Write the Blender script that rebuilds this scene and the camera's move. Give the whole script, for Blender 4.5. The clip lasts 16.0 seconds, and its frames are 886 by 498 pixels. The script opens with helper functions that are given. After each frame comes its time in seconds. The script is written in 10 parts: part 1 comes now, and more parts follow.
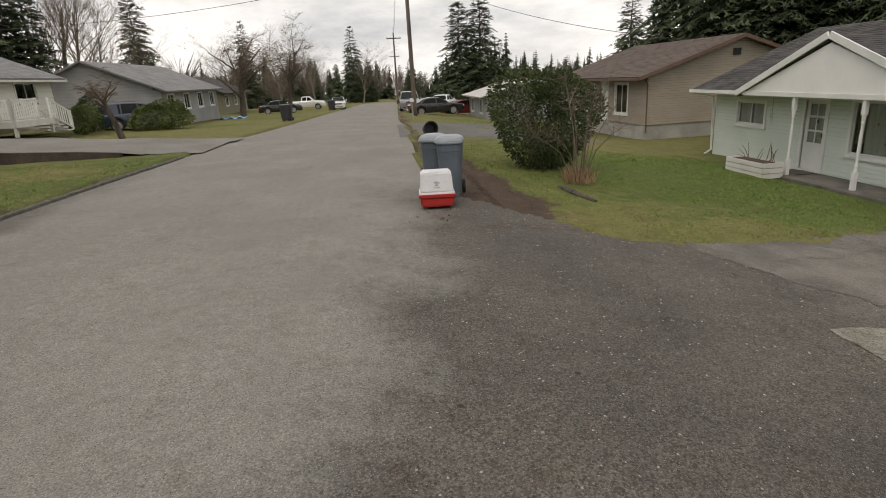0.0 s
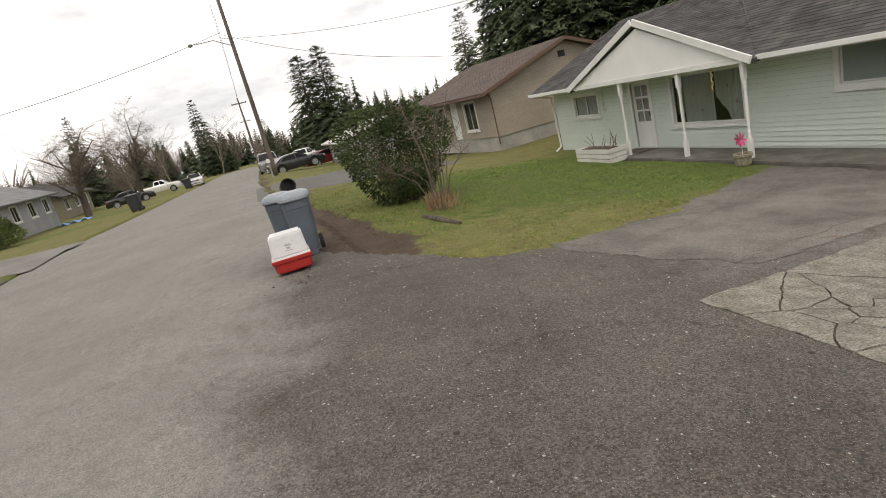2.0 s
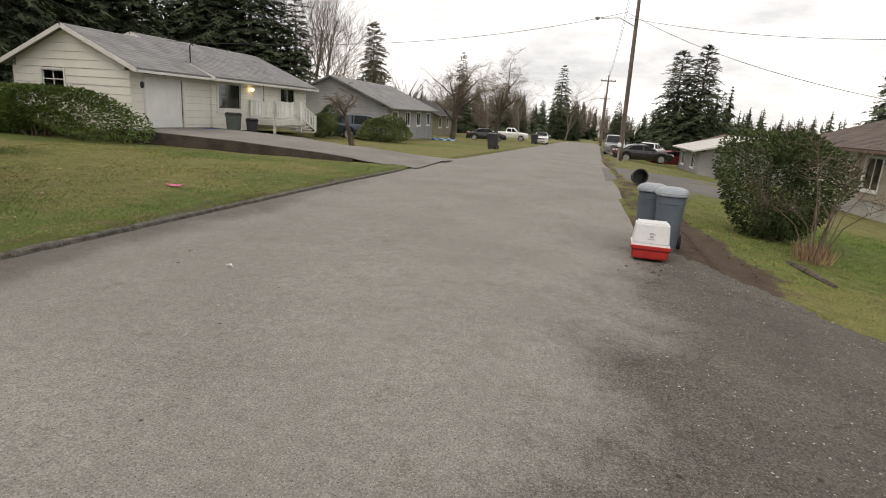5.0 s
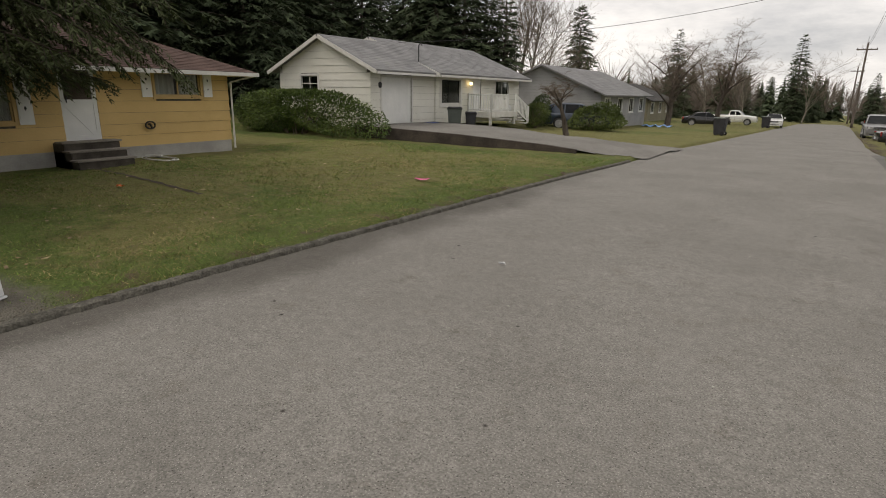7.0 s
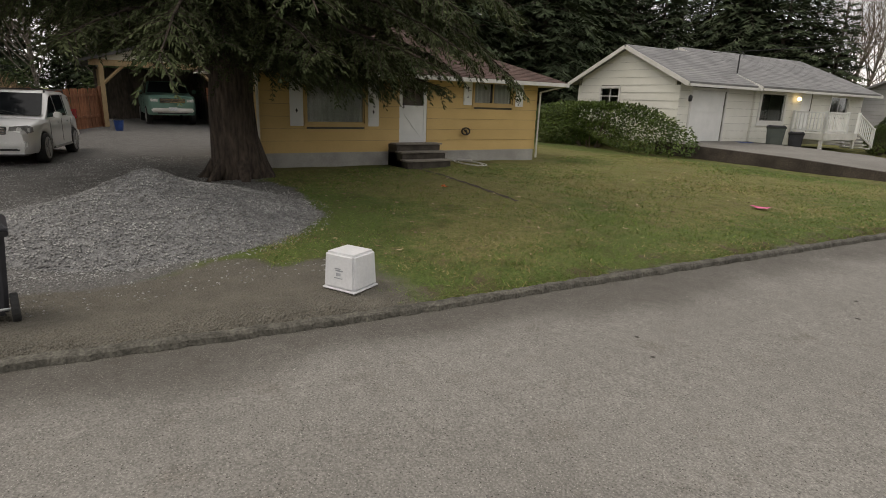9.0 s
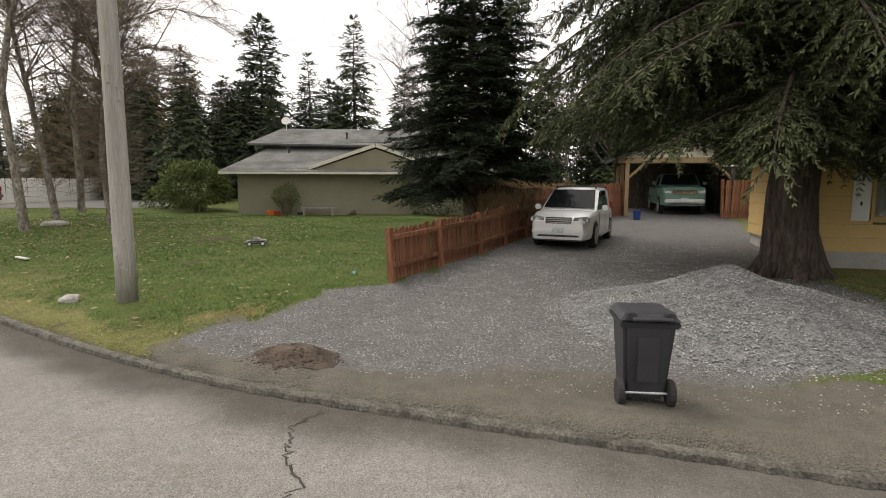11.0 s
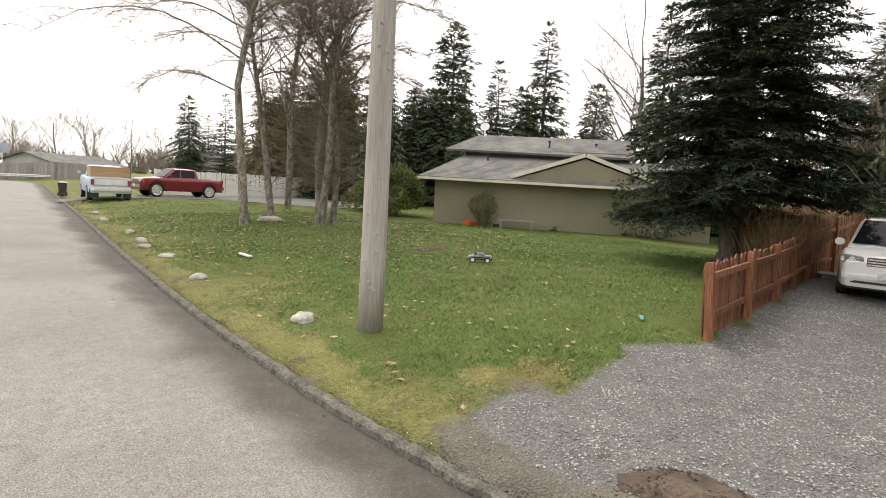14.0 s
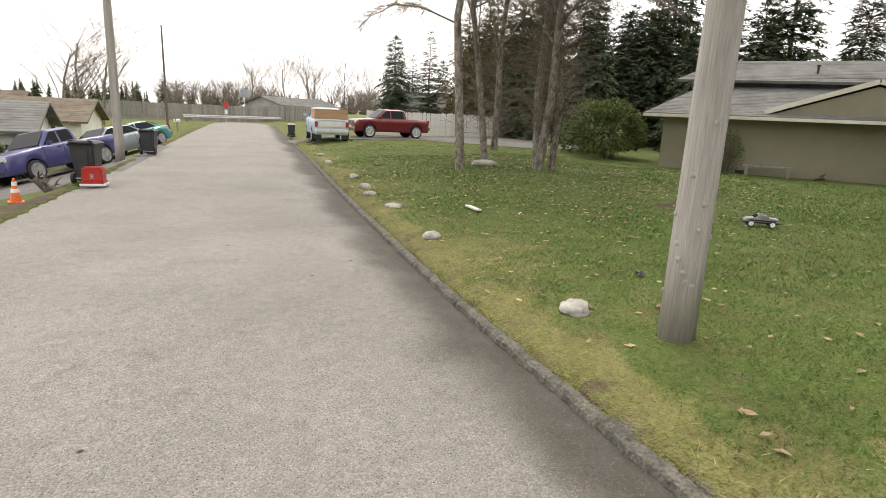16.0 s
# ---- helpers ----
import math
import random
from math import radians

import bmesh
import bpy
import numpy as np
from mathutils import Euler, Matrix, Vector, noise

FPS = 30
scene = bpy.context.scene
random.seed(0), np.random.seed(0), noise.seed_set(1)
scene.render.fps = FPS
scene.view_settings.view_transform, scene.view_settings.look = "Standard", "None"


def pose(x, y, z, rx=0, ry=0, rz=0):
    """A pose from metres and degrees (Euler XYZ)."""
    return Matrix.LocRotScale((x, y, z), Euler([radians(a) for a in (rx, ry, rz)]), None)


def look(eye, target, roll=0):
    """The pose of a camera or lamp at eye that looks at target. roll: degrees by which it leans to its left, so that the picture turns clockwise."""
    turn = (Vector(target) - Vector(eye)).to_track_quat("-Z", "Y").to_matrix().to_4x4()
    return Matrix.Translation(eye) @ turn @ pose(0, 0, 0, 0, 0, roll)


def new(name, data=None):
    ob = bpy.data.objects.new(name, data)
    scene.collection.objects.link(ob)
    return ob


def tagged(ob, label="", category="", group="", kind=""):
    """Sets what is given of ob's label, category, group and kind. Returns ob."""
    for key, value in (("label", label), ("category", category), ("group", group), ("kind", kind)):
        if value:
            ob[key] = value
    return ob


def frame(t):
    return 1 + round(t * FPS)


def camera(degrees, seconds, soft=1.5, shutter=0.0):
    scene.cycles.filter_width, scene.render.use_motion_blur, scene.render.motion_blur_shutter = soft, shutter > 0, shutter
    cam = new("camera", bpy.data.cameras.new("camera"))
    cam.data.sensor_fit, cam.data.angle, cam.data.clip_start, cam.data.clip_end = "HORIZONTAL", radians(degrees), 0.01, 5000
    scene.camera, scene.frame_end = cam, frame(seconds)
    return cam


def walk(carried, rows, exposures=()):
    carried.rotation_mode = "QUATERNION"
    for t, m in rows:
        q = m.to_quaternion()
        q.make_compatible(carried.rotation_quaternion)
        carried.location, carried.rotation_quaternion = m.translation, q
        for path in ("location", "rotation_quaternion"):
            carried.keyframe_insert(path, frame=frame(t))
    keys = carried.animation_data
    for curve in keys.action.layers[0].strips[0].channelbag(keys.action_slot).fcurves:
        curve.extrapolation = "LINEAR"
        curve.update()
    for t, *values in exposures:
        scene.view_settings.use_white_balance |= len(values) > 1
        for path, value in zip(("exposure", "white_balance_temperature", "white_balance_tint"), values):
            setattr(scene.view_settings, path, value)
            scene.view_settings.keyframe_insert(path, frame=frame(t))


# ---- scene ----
LENS = 76.6
cam = camera(LENS, 16.0, soft=0.95)
PATH = [
    (0.0, -0.617, 0.937, 1.958, 72.99, 2.92, -7.20),
    (0.5, -0.526, 1.097, 1.940, 73.97, 4.29, -11.85),
    (1.0, -0.474, 1.142, 1.934, 74.89, 5.33, -12.04),
    (1.5, -0.324, 1.259, 1.901, 76.74, 9.34, -15.89),
    (2.0, -0.063, 1.394, 1.858, 74.71, 13.88, -21.36),
    (2.5, 0.083, 1.437, 1.854, 76.47, 14.10, -22.44),
    (3.0, 0.058, 1.421, 1.884, 78.16, 11.20, -18.52),
    (3.5, -0.021, 1.354, 1.914, 78.74, 8.12, -16.74),
    (4.0, -0.297, 1.096, 1.986, 79.12, 2.85, -9.01),
    (4.5, -0.768, 0.826, 2.009, 78.10, -0.84, 1.05),
    (5.0, -1.065, 0.833, 1.985, 76.29, -3.41, 12.67),
    (7.5, -2.384, 0.696, 2.041, 74.63, -0.46, 34.42),
    (8.0, -2.734, 0.773, 1.988, 74.83, -1.27, 38.55),
    (8.5, -3.121, 0.720, 1.914, 75.55, -2.42, 46.77),
    (9.0, -3.388, 0.511, 1.896, 75.21, -1.95, 58.47),
    (9.5, -3.445, 0.048, 2.011, 76.17, -0.42, 70.55),
    (10.0, -3.507, -0.325, 2.043, 80.36, 0.68, 84.19),
    (12.5, -4.426, -2.374, 1.983, 81.69, -1.20, 114.41),
    (13.0, -4.796, -2.862, 1.957, 83.10, -2.44, 114.79),
    (13.5, -5.213, -3.385, 1.926, 83.50, -1.84, 117.00),
    (14.0, -5.598, -3.894, 1.887, 83.82, -3.38, 119.56),
    (14.5, -5.905, -4.378, 1.881, 82.43, -3.13, 121.04),
    (15.0, -6.075, -4.904, 1.898, 80.70, -4.46, 126.26),
    (15.5, -6.125, -5.414, 1.912, 79.70, -3.71, 130.13),
    (16.0, -6.372, -5.821, 1.920, 76.60, -2.62, 138.53),
]
EXPO = [(t, e, 7100, 13) for t, e in ((0.0, 0.2), (1.0, 0.3), (2.5, 0.68), (3.5, 0.85), (5.0, 0.48), (7.5, 0.1), (9.0, 0.3), (10.0, 0.6), (12.5, 1.2), (14.0, 1.35), (16.0, 1.2))]
walk(cam, [(t, pose(x, y, z, rx, ry, rz)) for t, x, y, z, rx, ry, rz in PATH], EXPO)

# ---------- light ----------
world = bpy.data.worlds.new("overcast_sky")
scene.world = world
world.use_nodes = True
wn, wl = world.node_tree.nodes, world.node_tree.links
bg = wn["Background"]
sky = wn.new("ShaderNodeTexSky")
sky.sky_type, sky.sun_disc = 'NISHITA', False
sky.sun_elevation, sky.sun_rotation = radians(38), radians(205)
wtc = wn.new("ShaderNodeTexCoord")
wmap = wn.new("ShaderNodeMapping")
wmap.inputs["Scale"].default_value = (1.0, 1.0, 3.2)
wl.new(wtc.outputs["Generated"], wmap.inputs["Vector"])
wnoise = wn.new("ShaderNodeTexNoise")
wnoise.inputs["Scale"].default_value, wnoise.inputs["Detail"].default_value = 2.6, 8.0
wnoise.inputs["Roughness"].default_value = 0.62
wl.new(wmap.outputs["Vector"], wnoise.inputs["Vector"])
wramp = wn.new("ShaderNodeValToRGB")
wramp.color_ramp.elements[0].position, wramp.color_ramp.elements[0].color = 0.34, (0.50, 0.53, 0.57, 1)
wramp.color_ramp.elements[1].position, wramp.color_ramp.elements[1].color = 0.60, (0.98, 0.99, 1.0, 1)
wl.new(wnoise.outputs["Fac"], wramp.inputs["Fac"])
wdim = wn.new("ShaderNodeMix")
wdim.data_type = 'RGBA'
wdim.blend_type = 'MIX'
wdim.inputs["Factor"].default_value = 0.94
wsc = wn.new("ShaderNodeVectorMath")
wsc.operation = 'SCALE'
wsc.inputs["Scale"].default_value = 0.08
wl.new(sky.outputs["Color"], wsc.inputs[0])
wl.new(wsc.outputs["Vector"], wdim.inputs["A"])
wl.new(wramp.outputs["Color"], wdim.inputs["B"])
wl.new(wdim.outputs["Result"], bg.inputs["Color"])
bg.inputs["Strength"].default_value = 1.0

sun = new("sun", bpy.data.lights.new("sun", 'SUN'))
sun.data.energy, sun.data.angle, sun.data.color = 0.9, radians(25), (1.0, 0.96, 0.9)
sun.matrix_world = look((0, 0, 60), (22, 30, 0))

# ---------- materials ----------
MATS = {}


def surf(name, c1, c2, scale=3.0, rough=0.8, bump=0.2, bscale=40.0, metal=0.0, c3=None, fine=0.25, spec=0.5, island=0.0, rnd=0.0, stretch=(1, 1, 1), coat=0.0, bdist=0.01):
    """A two-scale procedural surface: large stains between c1 and c2, fine grain, relief."""
    if name in MATS:
        return MATS[name]
    m = bpy.data.materials.new(name)
    m.use_nodes = True
    n, l = m.node_tree.nodes, m.node_tree.links
    b = n["Principled BSDF"]
    tc = n.new("ShaderNodeTexCoord")
    mp = n.new("ShaderNodeMapping")
    mp.inputs["Scale"].default_value = stretch
    l.new(tc.outputs["Object"], mp.inputs["Vector"])
    big = n.new("ShaderNodeTexNoise")
    big.inputs["Scale"].default_value, big.inputs["Detail"].default_value = scale, 6.0
    big.inputs["Roughness"].default_value = 0.6
    l.new(mp.outputs["Vector"], big.inputs["Vector"])
    ramp = n.new("ShaderNodeValToRGB")
    ramp.color_ramp.elements[0].position, ramp.color_ramp.elements[0].color = 0.35, (*c1, 1)
    ramp.color_ramp.elements[1].position, ramp.color_ramp.elements[1].color = 0.65, (*c2, 1)
    if c3:
        e = ramp.color_ramp.elements.new(0.76)
        e.color = (*c3, 1)
    l.new(big.outputs["Fac"], ramp.inputs["Fac"])
    small = n.new("ShaderNodeTexNoise")
    small.inputs["Scale"].default_value, small.inputs["Detail"].default_value = bscale, 4.0
    l.new(mp.outputs["Vector"], small.inputs["Vector"])
    mr = n.new("ShaderNodeMapRange")
    mr.inputs["From Min"].default_value, mr.inputs["From Max"].default_value = 0.3, 0.7
    mr.inputs["To Min"].default_value, mr.inputs["To Max"].default_value = 1 - fine, 1 + fine
    l.new(small.outputs["Fac"], mr.inputs["Value"])
    mul = n.new("ShaderNodeVectorMath")
    mul.operation = 'SCALE'
    l.new(ramp.outputs["Color"], mul.inputs[0])
    l.new(mr.outputs["Result"], mul.inputs["Scale"])
    out = mul.outputs["Vector"]
    for amount, kind, sock in ((island, "ShaderNodeNewGeometry", "Random Per Island"), (rnd, "ShaderNodeObjectInfo", "Random")):
        if amount:
            g = n.new(kind)
            r2 = n.new("ShaderNodeMapRange")
            r2.inputs["To Min"].default_value, r2.inputs["To Max"].default_value = 1 - amount, 1 + amount
            l.new(g.outputs[sock], r2.inputs["Value"])
            mu = n.new("ShaderNodeVectorMath")
            mu.operation = 'SCALE'
            l.new(out, mu.inputs[0])
            l.new(r2.outputs["Result"], mu.inputs["Scale"])
            out = mu.outputs["Vector"]
    l.new(out, b.inputs["Base Color"])
    b.inputs["Roughness"].default_value, b.inputs["Metallic"].default_value = rough, metal
    b.inputs["Specular IOR Level"].default_value = spec
    b.inputs["Coat Weight"].default_value = coat
    if bump:
        bp = n.new("ShaderNodeBump")
        bp.inputs["Strength"].default_value, bp.inputs["Distance"].default_value = bump, bdist
        l.new(small.outputs["Fac"], bp.inputs["Height"])
        l.new(bp.outputs["Normal"], b.inputs["Normal"])
    MATS[name] = m
    return m


def glass_dark(name, tint=(0.02, 0.025, 0.03), rough=0.06):
    """Window glass with a dim room behind it."""
    return surf(name, tint, tuple(v * 1.5 for v in tint), 1.2, rough, 0.0, 5.0, spec=0.9, fine=0.1)


M_white = surf("white_paint", (0.70, 0.71, 0.69), (0.80, 0.80, 0.78), 1.5, 0.55, 0.1, 60, fine=0.04)
M_mint = surf("mint_siding", (0.60, 0.665, 0.60), (0.66, 0.725, 0.665), 0.8, 0.6, 0.1, 50, fine=0.05, rnd=0.03)
M_wwhite = surf("cream_siding", (0.66, 0.65, 0.58), (0.75, 0.74, 0.67), 0.8, 0.6, 0.1, 50, fine=0.05, rnd=0.03)
M_yellow = surf("yellow_siding", (0.56, 0.385, 0.15), (0.63, 0.44, 0.18), 0.8, 0.65, 0.12, 40, fine=0.06, rnd=0.03)
M_tan = surf("tan_siding", (0.335, 0.288, 0.235), (0.39, 0.338, 0.278), 0.8, 0.7, 0.1, 40, fine=0.06, rnd=0.04)
M_olive = surf("olive_siding", (0.20, 0.185, 0.125), (0.245, 0.225, 0.155), 0.5, 0.75, 0.15, 30, fine=0.08)
M_gap = surf("siding_shadow_gap", (0.10, 0.09, 0.07), (0.13, 0.12, 0.10), 2, 0.9, 0.0, 10)
M_concrete = surf("concrete", (0.30, 0.29, 0.27), (0.42, 0.41, 0.38), 1.3, 0.9, 0.4, 60, fine=0.15)
M_darkconc = surf("stained_concrete", (0.07, 0.065, 0.055), (0.16, 0.15, 0.13), 1.5, 0.9, 0.4, 50, fine=0.2)
M_glass = glass_dark("window_glass")
M_black = surf("black_plastic", (0.02, 0.02, 0.021), (0.032, 0.032, 0.034), 4, 0.5, 0.1, 80, fine=0.1)
M_shingle = surf("grey_shingle", (0.052, 0.050, 0.050), (0.098, 0.095, 0.092), 1.6, 0.95, 0.6, 70, fine=0.35, c3=(0.075, 0.080, 0.048), island=0.22, spec=0.2)
M_shingleb = surf("brown_shingle", (0.075, 0.044, 0.036), (0.11, 0.066, 0.054), 1.6, 0.9, 0.5, 70, fine=0.25, island=0.12)
M_shinglet = surf("weathered_brown_shingle", (0.085, 0.064, 0.055), (0.125, 0.097, 0.083), 1.6, 0.9, 0.5, 70, fine=0.25, island=0.12)
M_shingleo = surf("mossy_grey_shingle", (0.12, 0.12, 0.115), (0.19, 0.19, 0.18), 1.2, 0.95, 0.4, 70, fine=0.25, c3=(0.10, 0.11, 0.075), island=0.08, spec=0.15)
# white paint lifted in colour to offset the shade on the pediment boards
M_bright = surf("lifted_white_paint", (0.82, 0.82, 0.81), (0.87, 0.87, 0.86), 1.5, 0.55, 0.05, 60, fine=0.02)
M_shinglel = surf("pale_shingle", (0.165, 0.165, 0.168), (0.235, 0.235, 0.235), 1.2, 0.9, 0.4, 70, fine=0.2, c3=(0.20, 0.22, 0.18), island=0.08)
M_bark = surf("bark", (0.055, 0.045, 0.036), (0.115, 0.095, 0.078), 3, 0.95, 0.9, 14, fine=0.4, stretch=(1, 1, 0.25), bdist=0.04)
M_firbark = surf("fir_bark", (0.040, 0.030, 0.023), (0.082, 0.062, 0.048), 4, 0.95, 1.0, 16, fine=0.5, stretch=(1, 1, 0.22), bdist=0.05)
M_barkpale = surf("alder_bark", (0.085, 0.070, 0.054), (0.26, 0.235, 0.195), 6.5, 0.9, 0.9, 20, fine=0.5, c3=(0.44, 0.42, 0.37), stretch=(1, 1, 0.5), bdist=0.02)
M_twig = surf("twigs", (0.115, 0.088, 0.066), (0.185, 0.145, 0.112), 2, 0.9, 0.0, 10, island=0.2)
M_polewood = surf("grey_pole_wood", (0.27, 0.25, 0.225), (0.40, 0.375, 0.345), 2.5, 0.85, 0.6, 30, fine=0.2, stretch=(3, 3, 0.12), bdist=0.02)
M_pole = surf("brown_pole_wood", (0.10, 0.082, 0.068), (0.17, 0.14, 0.12), 2.5, 0.9, 0.6, 25, fine=0.3, stretch=(2, 2, 0.1))


class B:
    """Collects vertices and faces of one mesh."""

    def __init__(self):
        self.v, self.f = [], []

    def add(self, verts, faces):
        k = len(self.v)
        self.v += [tuple(v) for v in verts]
        self.f += [tuple(i + k for i in f) for f in faces]
        return self

    def box(self, x0, x1, y0, y1, z0, z1, m=None):
        vs = [Vector(p) for p in ((x0, y0, z0), (x1, y0, z0), (x1, y1, z0), (x0, y1, z0), (x0, y0, z1), (x1, y0, z1), (x1, y1, z1), (x0, y1, z1))]
        if m is not None:
            vs = [m @ v for v in vs]
        return self.add(vs, [(0, 3, 2, 1), (4, 5, 6, 7), (0, 1, 5, 4), (1, 2, 6, 5), (2, 3, 7, 6), (3, 0, 4, 7)])

    def prism(self, poly, axis, a, b):
        """A polygon in the plane across axis, drawn out from a to b."""
        def put(p, d):
            return {"x": (d, p[0], p[1]), "y": (p[0], d, p[1]), "z": (p[0], p[1], d)}[axis]
        n = len(poly)
        vs = [put(p, a) for p in poly] + [put(p, b) for p in poly]
        fs = [tuple(range(n))[::-1], tuple(range(n, 2 * n))] + [(i, (i + 1) % n, n + (i + 1) % n, n + i) for i in range(n)]
        return self.add(vs, fs)

    def tube(self, pts, radii, seg=8, cap=True):
        pts = [Vector(p) for p in pts]
        rings = []
        up = Vector((0.13, 0.21, 1)).normalized()
        for i, p in enumerate(pts):
            d = (pts[min(i + 1, len(pts) - 1)] - pts[max(i - 1, 0)]).normalized()
            s = d.cross(up)
            s = s.normalized() if s.length > 0.05 else d.cross(Vector((1, 0, 0))).normalized()
            t = d.cross(s)
            r = radii[i] if hasattr(radii, "__len__") else radii
            rings.append([p + r * (math.cos(2 * math.pi * k / seg) * s + math.sin(2 * math.pi * k / seg) * t) for k in range(seg)])
        vs = [v for r in rings for v in r]
        fs = [(i * seg + k, i * seg + (k + 1) % seg, (i + 1) * seg + (k + 1) % seg, (i + 1) * seg + k) for i in range(len(pts) - 1) for k in range(seg)]
        if cap:
            fs += [tuple(range(seg))[::-1], tuple(range(len(vs) - seg, len(vs)))]
        return self.add(vs, fs)

    def lathe(self, prof, seg=20, m=None):
        """prof: rows of radius and height round z."""
        m = m or Matrix.Identity(4)
        vs = [m @ Vector((r * math.cos(2 * math.pi * k / seg), r * math.sin(2 * math.pi * k / seg), z)) for r, z in prof for k in range(seg)]
        fs = [(i * seg + k, i * seg + (k + 1) % seg, (i + 1) * seg + (k + 1) % seg, (i + 1) * seg + k) for i in range(len(prof) - 1) for k in range(seg)]
        fs += [tuple(range(seg))[::-1], tuple(range(len(vs) - seg, len(vs)))]
        return self.add(vs, fs)

    def loft(self, sections):
        """Closed sections with the same count of points, skinned and capped."""
        n = len(sections[0])
        vs = [p for s in sections for p in s]
        fs = [(i * n + k, i * n + (k + 1) % n, (i + 1) * n + (k + 1) % n, (i + 1) * n + k) for i in range(len(sections) - 1) for k in range(n)]
        fs += [tuple(range(n))[::-1], tuple(range(len(vs) - n, len(vs)))]
        return self.add(vs, fs)

    def mesh(self, name, smooth=False, bevel=0.0):
        me = bpy.data.meshes.new(name)
        me.from_pydata(self.v, [], self.f)
        if bevel:
            bm = bmesh.new()
            bm.from_mesh(me)
            bmesh.ops.recalc_face_normals(bm, faces=bm.faces)
            es = [e for e in bm.edges if len(e.link_faces) == 2 and e.calc_face_angle(0) > 0.6]
            bmesh.ops.bevel(bm, geom=es, offset=bevel, segments=2, affect='EDGES', clamp_overlap=True)
            bm.to_mesh(me)
            bm.free()
        if smooth:
            me.shade_smooth()
        me.validate()
        return me


def part(name, b, material, parent=None, label="", smooth=False, bevel=0.0):
    me = b if isinstance(b, bpy.types.Mesh) else b.mesh(name, smooth, bevel)
    if material and not me.materials:
        me.materials.append(material)
    ob = new(name, me)
    ob.parent = parent
    return tagged(ob, label) if label else ob


def thing(name, label, category, at=None, group="", kind=""):
    ob = new(name)
    ob.empty_display_size = 0.2
    if at is not None:
        ob.matrix_world = at
    return tagged(ob, label, category, group, kind)


def solid(name, b, material, label, category="", kind="", group="", smooth=False, bevel=0.0, at=None):
    ob = part(name, b, material, None, "", smooth, bevel)
    if at is not None:
        ob.matrix_world = at
    return tagged(ob, label, category, group, kind)

# ---------- ground ----------
KERB = [(-2.2, 110), (-5.6, 42), (-6.15, 30), (-6.5, 20.0), (-6.95, 14.7), (-7.25, 10.2), (-7.42, 7.4), (-7.58, 4.9), (-7.65, 3.4), (-7.78, 1.8), (-8.03, -0.5), (-8.2, -2.3), (-8.5, -4.5), (-9.1, -6.7), (-9.82, -8.7), (-10.4, -10.2), (-11.42, -12.65), (-13.72, -18.0), (-18.1, -27.95), (-27.4, -49.5), (-36.8, -71.0)]
EDGE = [(4.3, 110), (1.25, 42), (0.95, 30), (0.62, 20), (0.42, 14.5), (0.28, 10.0), (0.1, 7.4), (-0.1, 4.9), (-0.2, 3.4), (-0.35, 1.8), (-0.7, -0.5), (-1.1, -2.3), (-1.75, -4.5), (-2.6, -6.7), (-3.5, -8.7), (-4.2, -10.2), (-5.3, -12.9), (-8.0, -19.2), (-12.4, -29.6), (-21.5, -51.5), (-30.8, -73.0)]


def smooth_line(pts, n=6):
    out = []
    for i in range(len(pts) - 1):
        p0, p1, p2, p3 = (np.array(pts[min(max(j, 0), len(pts) - 1)], float) for j in (i - 1, i, i + 1, i + 2))
        for k in range(n):
            t = k / n
            out.append(tuple(0.5 * (2 * p1 + (p2 - p0) * t + (2 * p0 - 5 * p1 + 4 * p2 - p3) * t * t + (3 * p1 - p0 - 3 * p2 + p3) * t ** 3)))
    return out + [pts[-1]]


KS, ES = smooth_line(KERB), smooth_line(EDGE)
KY, KX = np.array([p[1] for p in KS])[::-1], np.array([p[0] for p in KS])[::-1]
EY, EX = np.array([p[1] for p in ES])[::-1], np.array([p[0] for p in ES])[::-1]


def sstep(a, b, v):
    t = np.clip((v - a) / (b - a), 0, 1)
    return t * t * (3 - 2 * t)


def road_z(y):
    return -0.022 * np.maximum(0, y - 20) * sstep(16, 34, y)


def wob(x, y, s):
    return np.sin(x * s + 1.3 * np.sin(y * s * 0.7 + 2)) * np.cos(y * s * 1.1 + 0.8 * np.sin(x * s * 0.9))


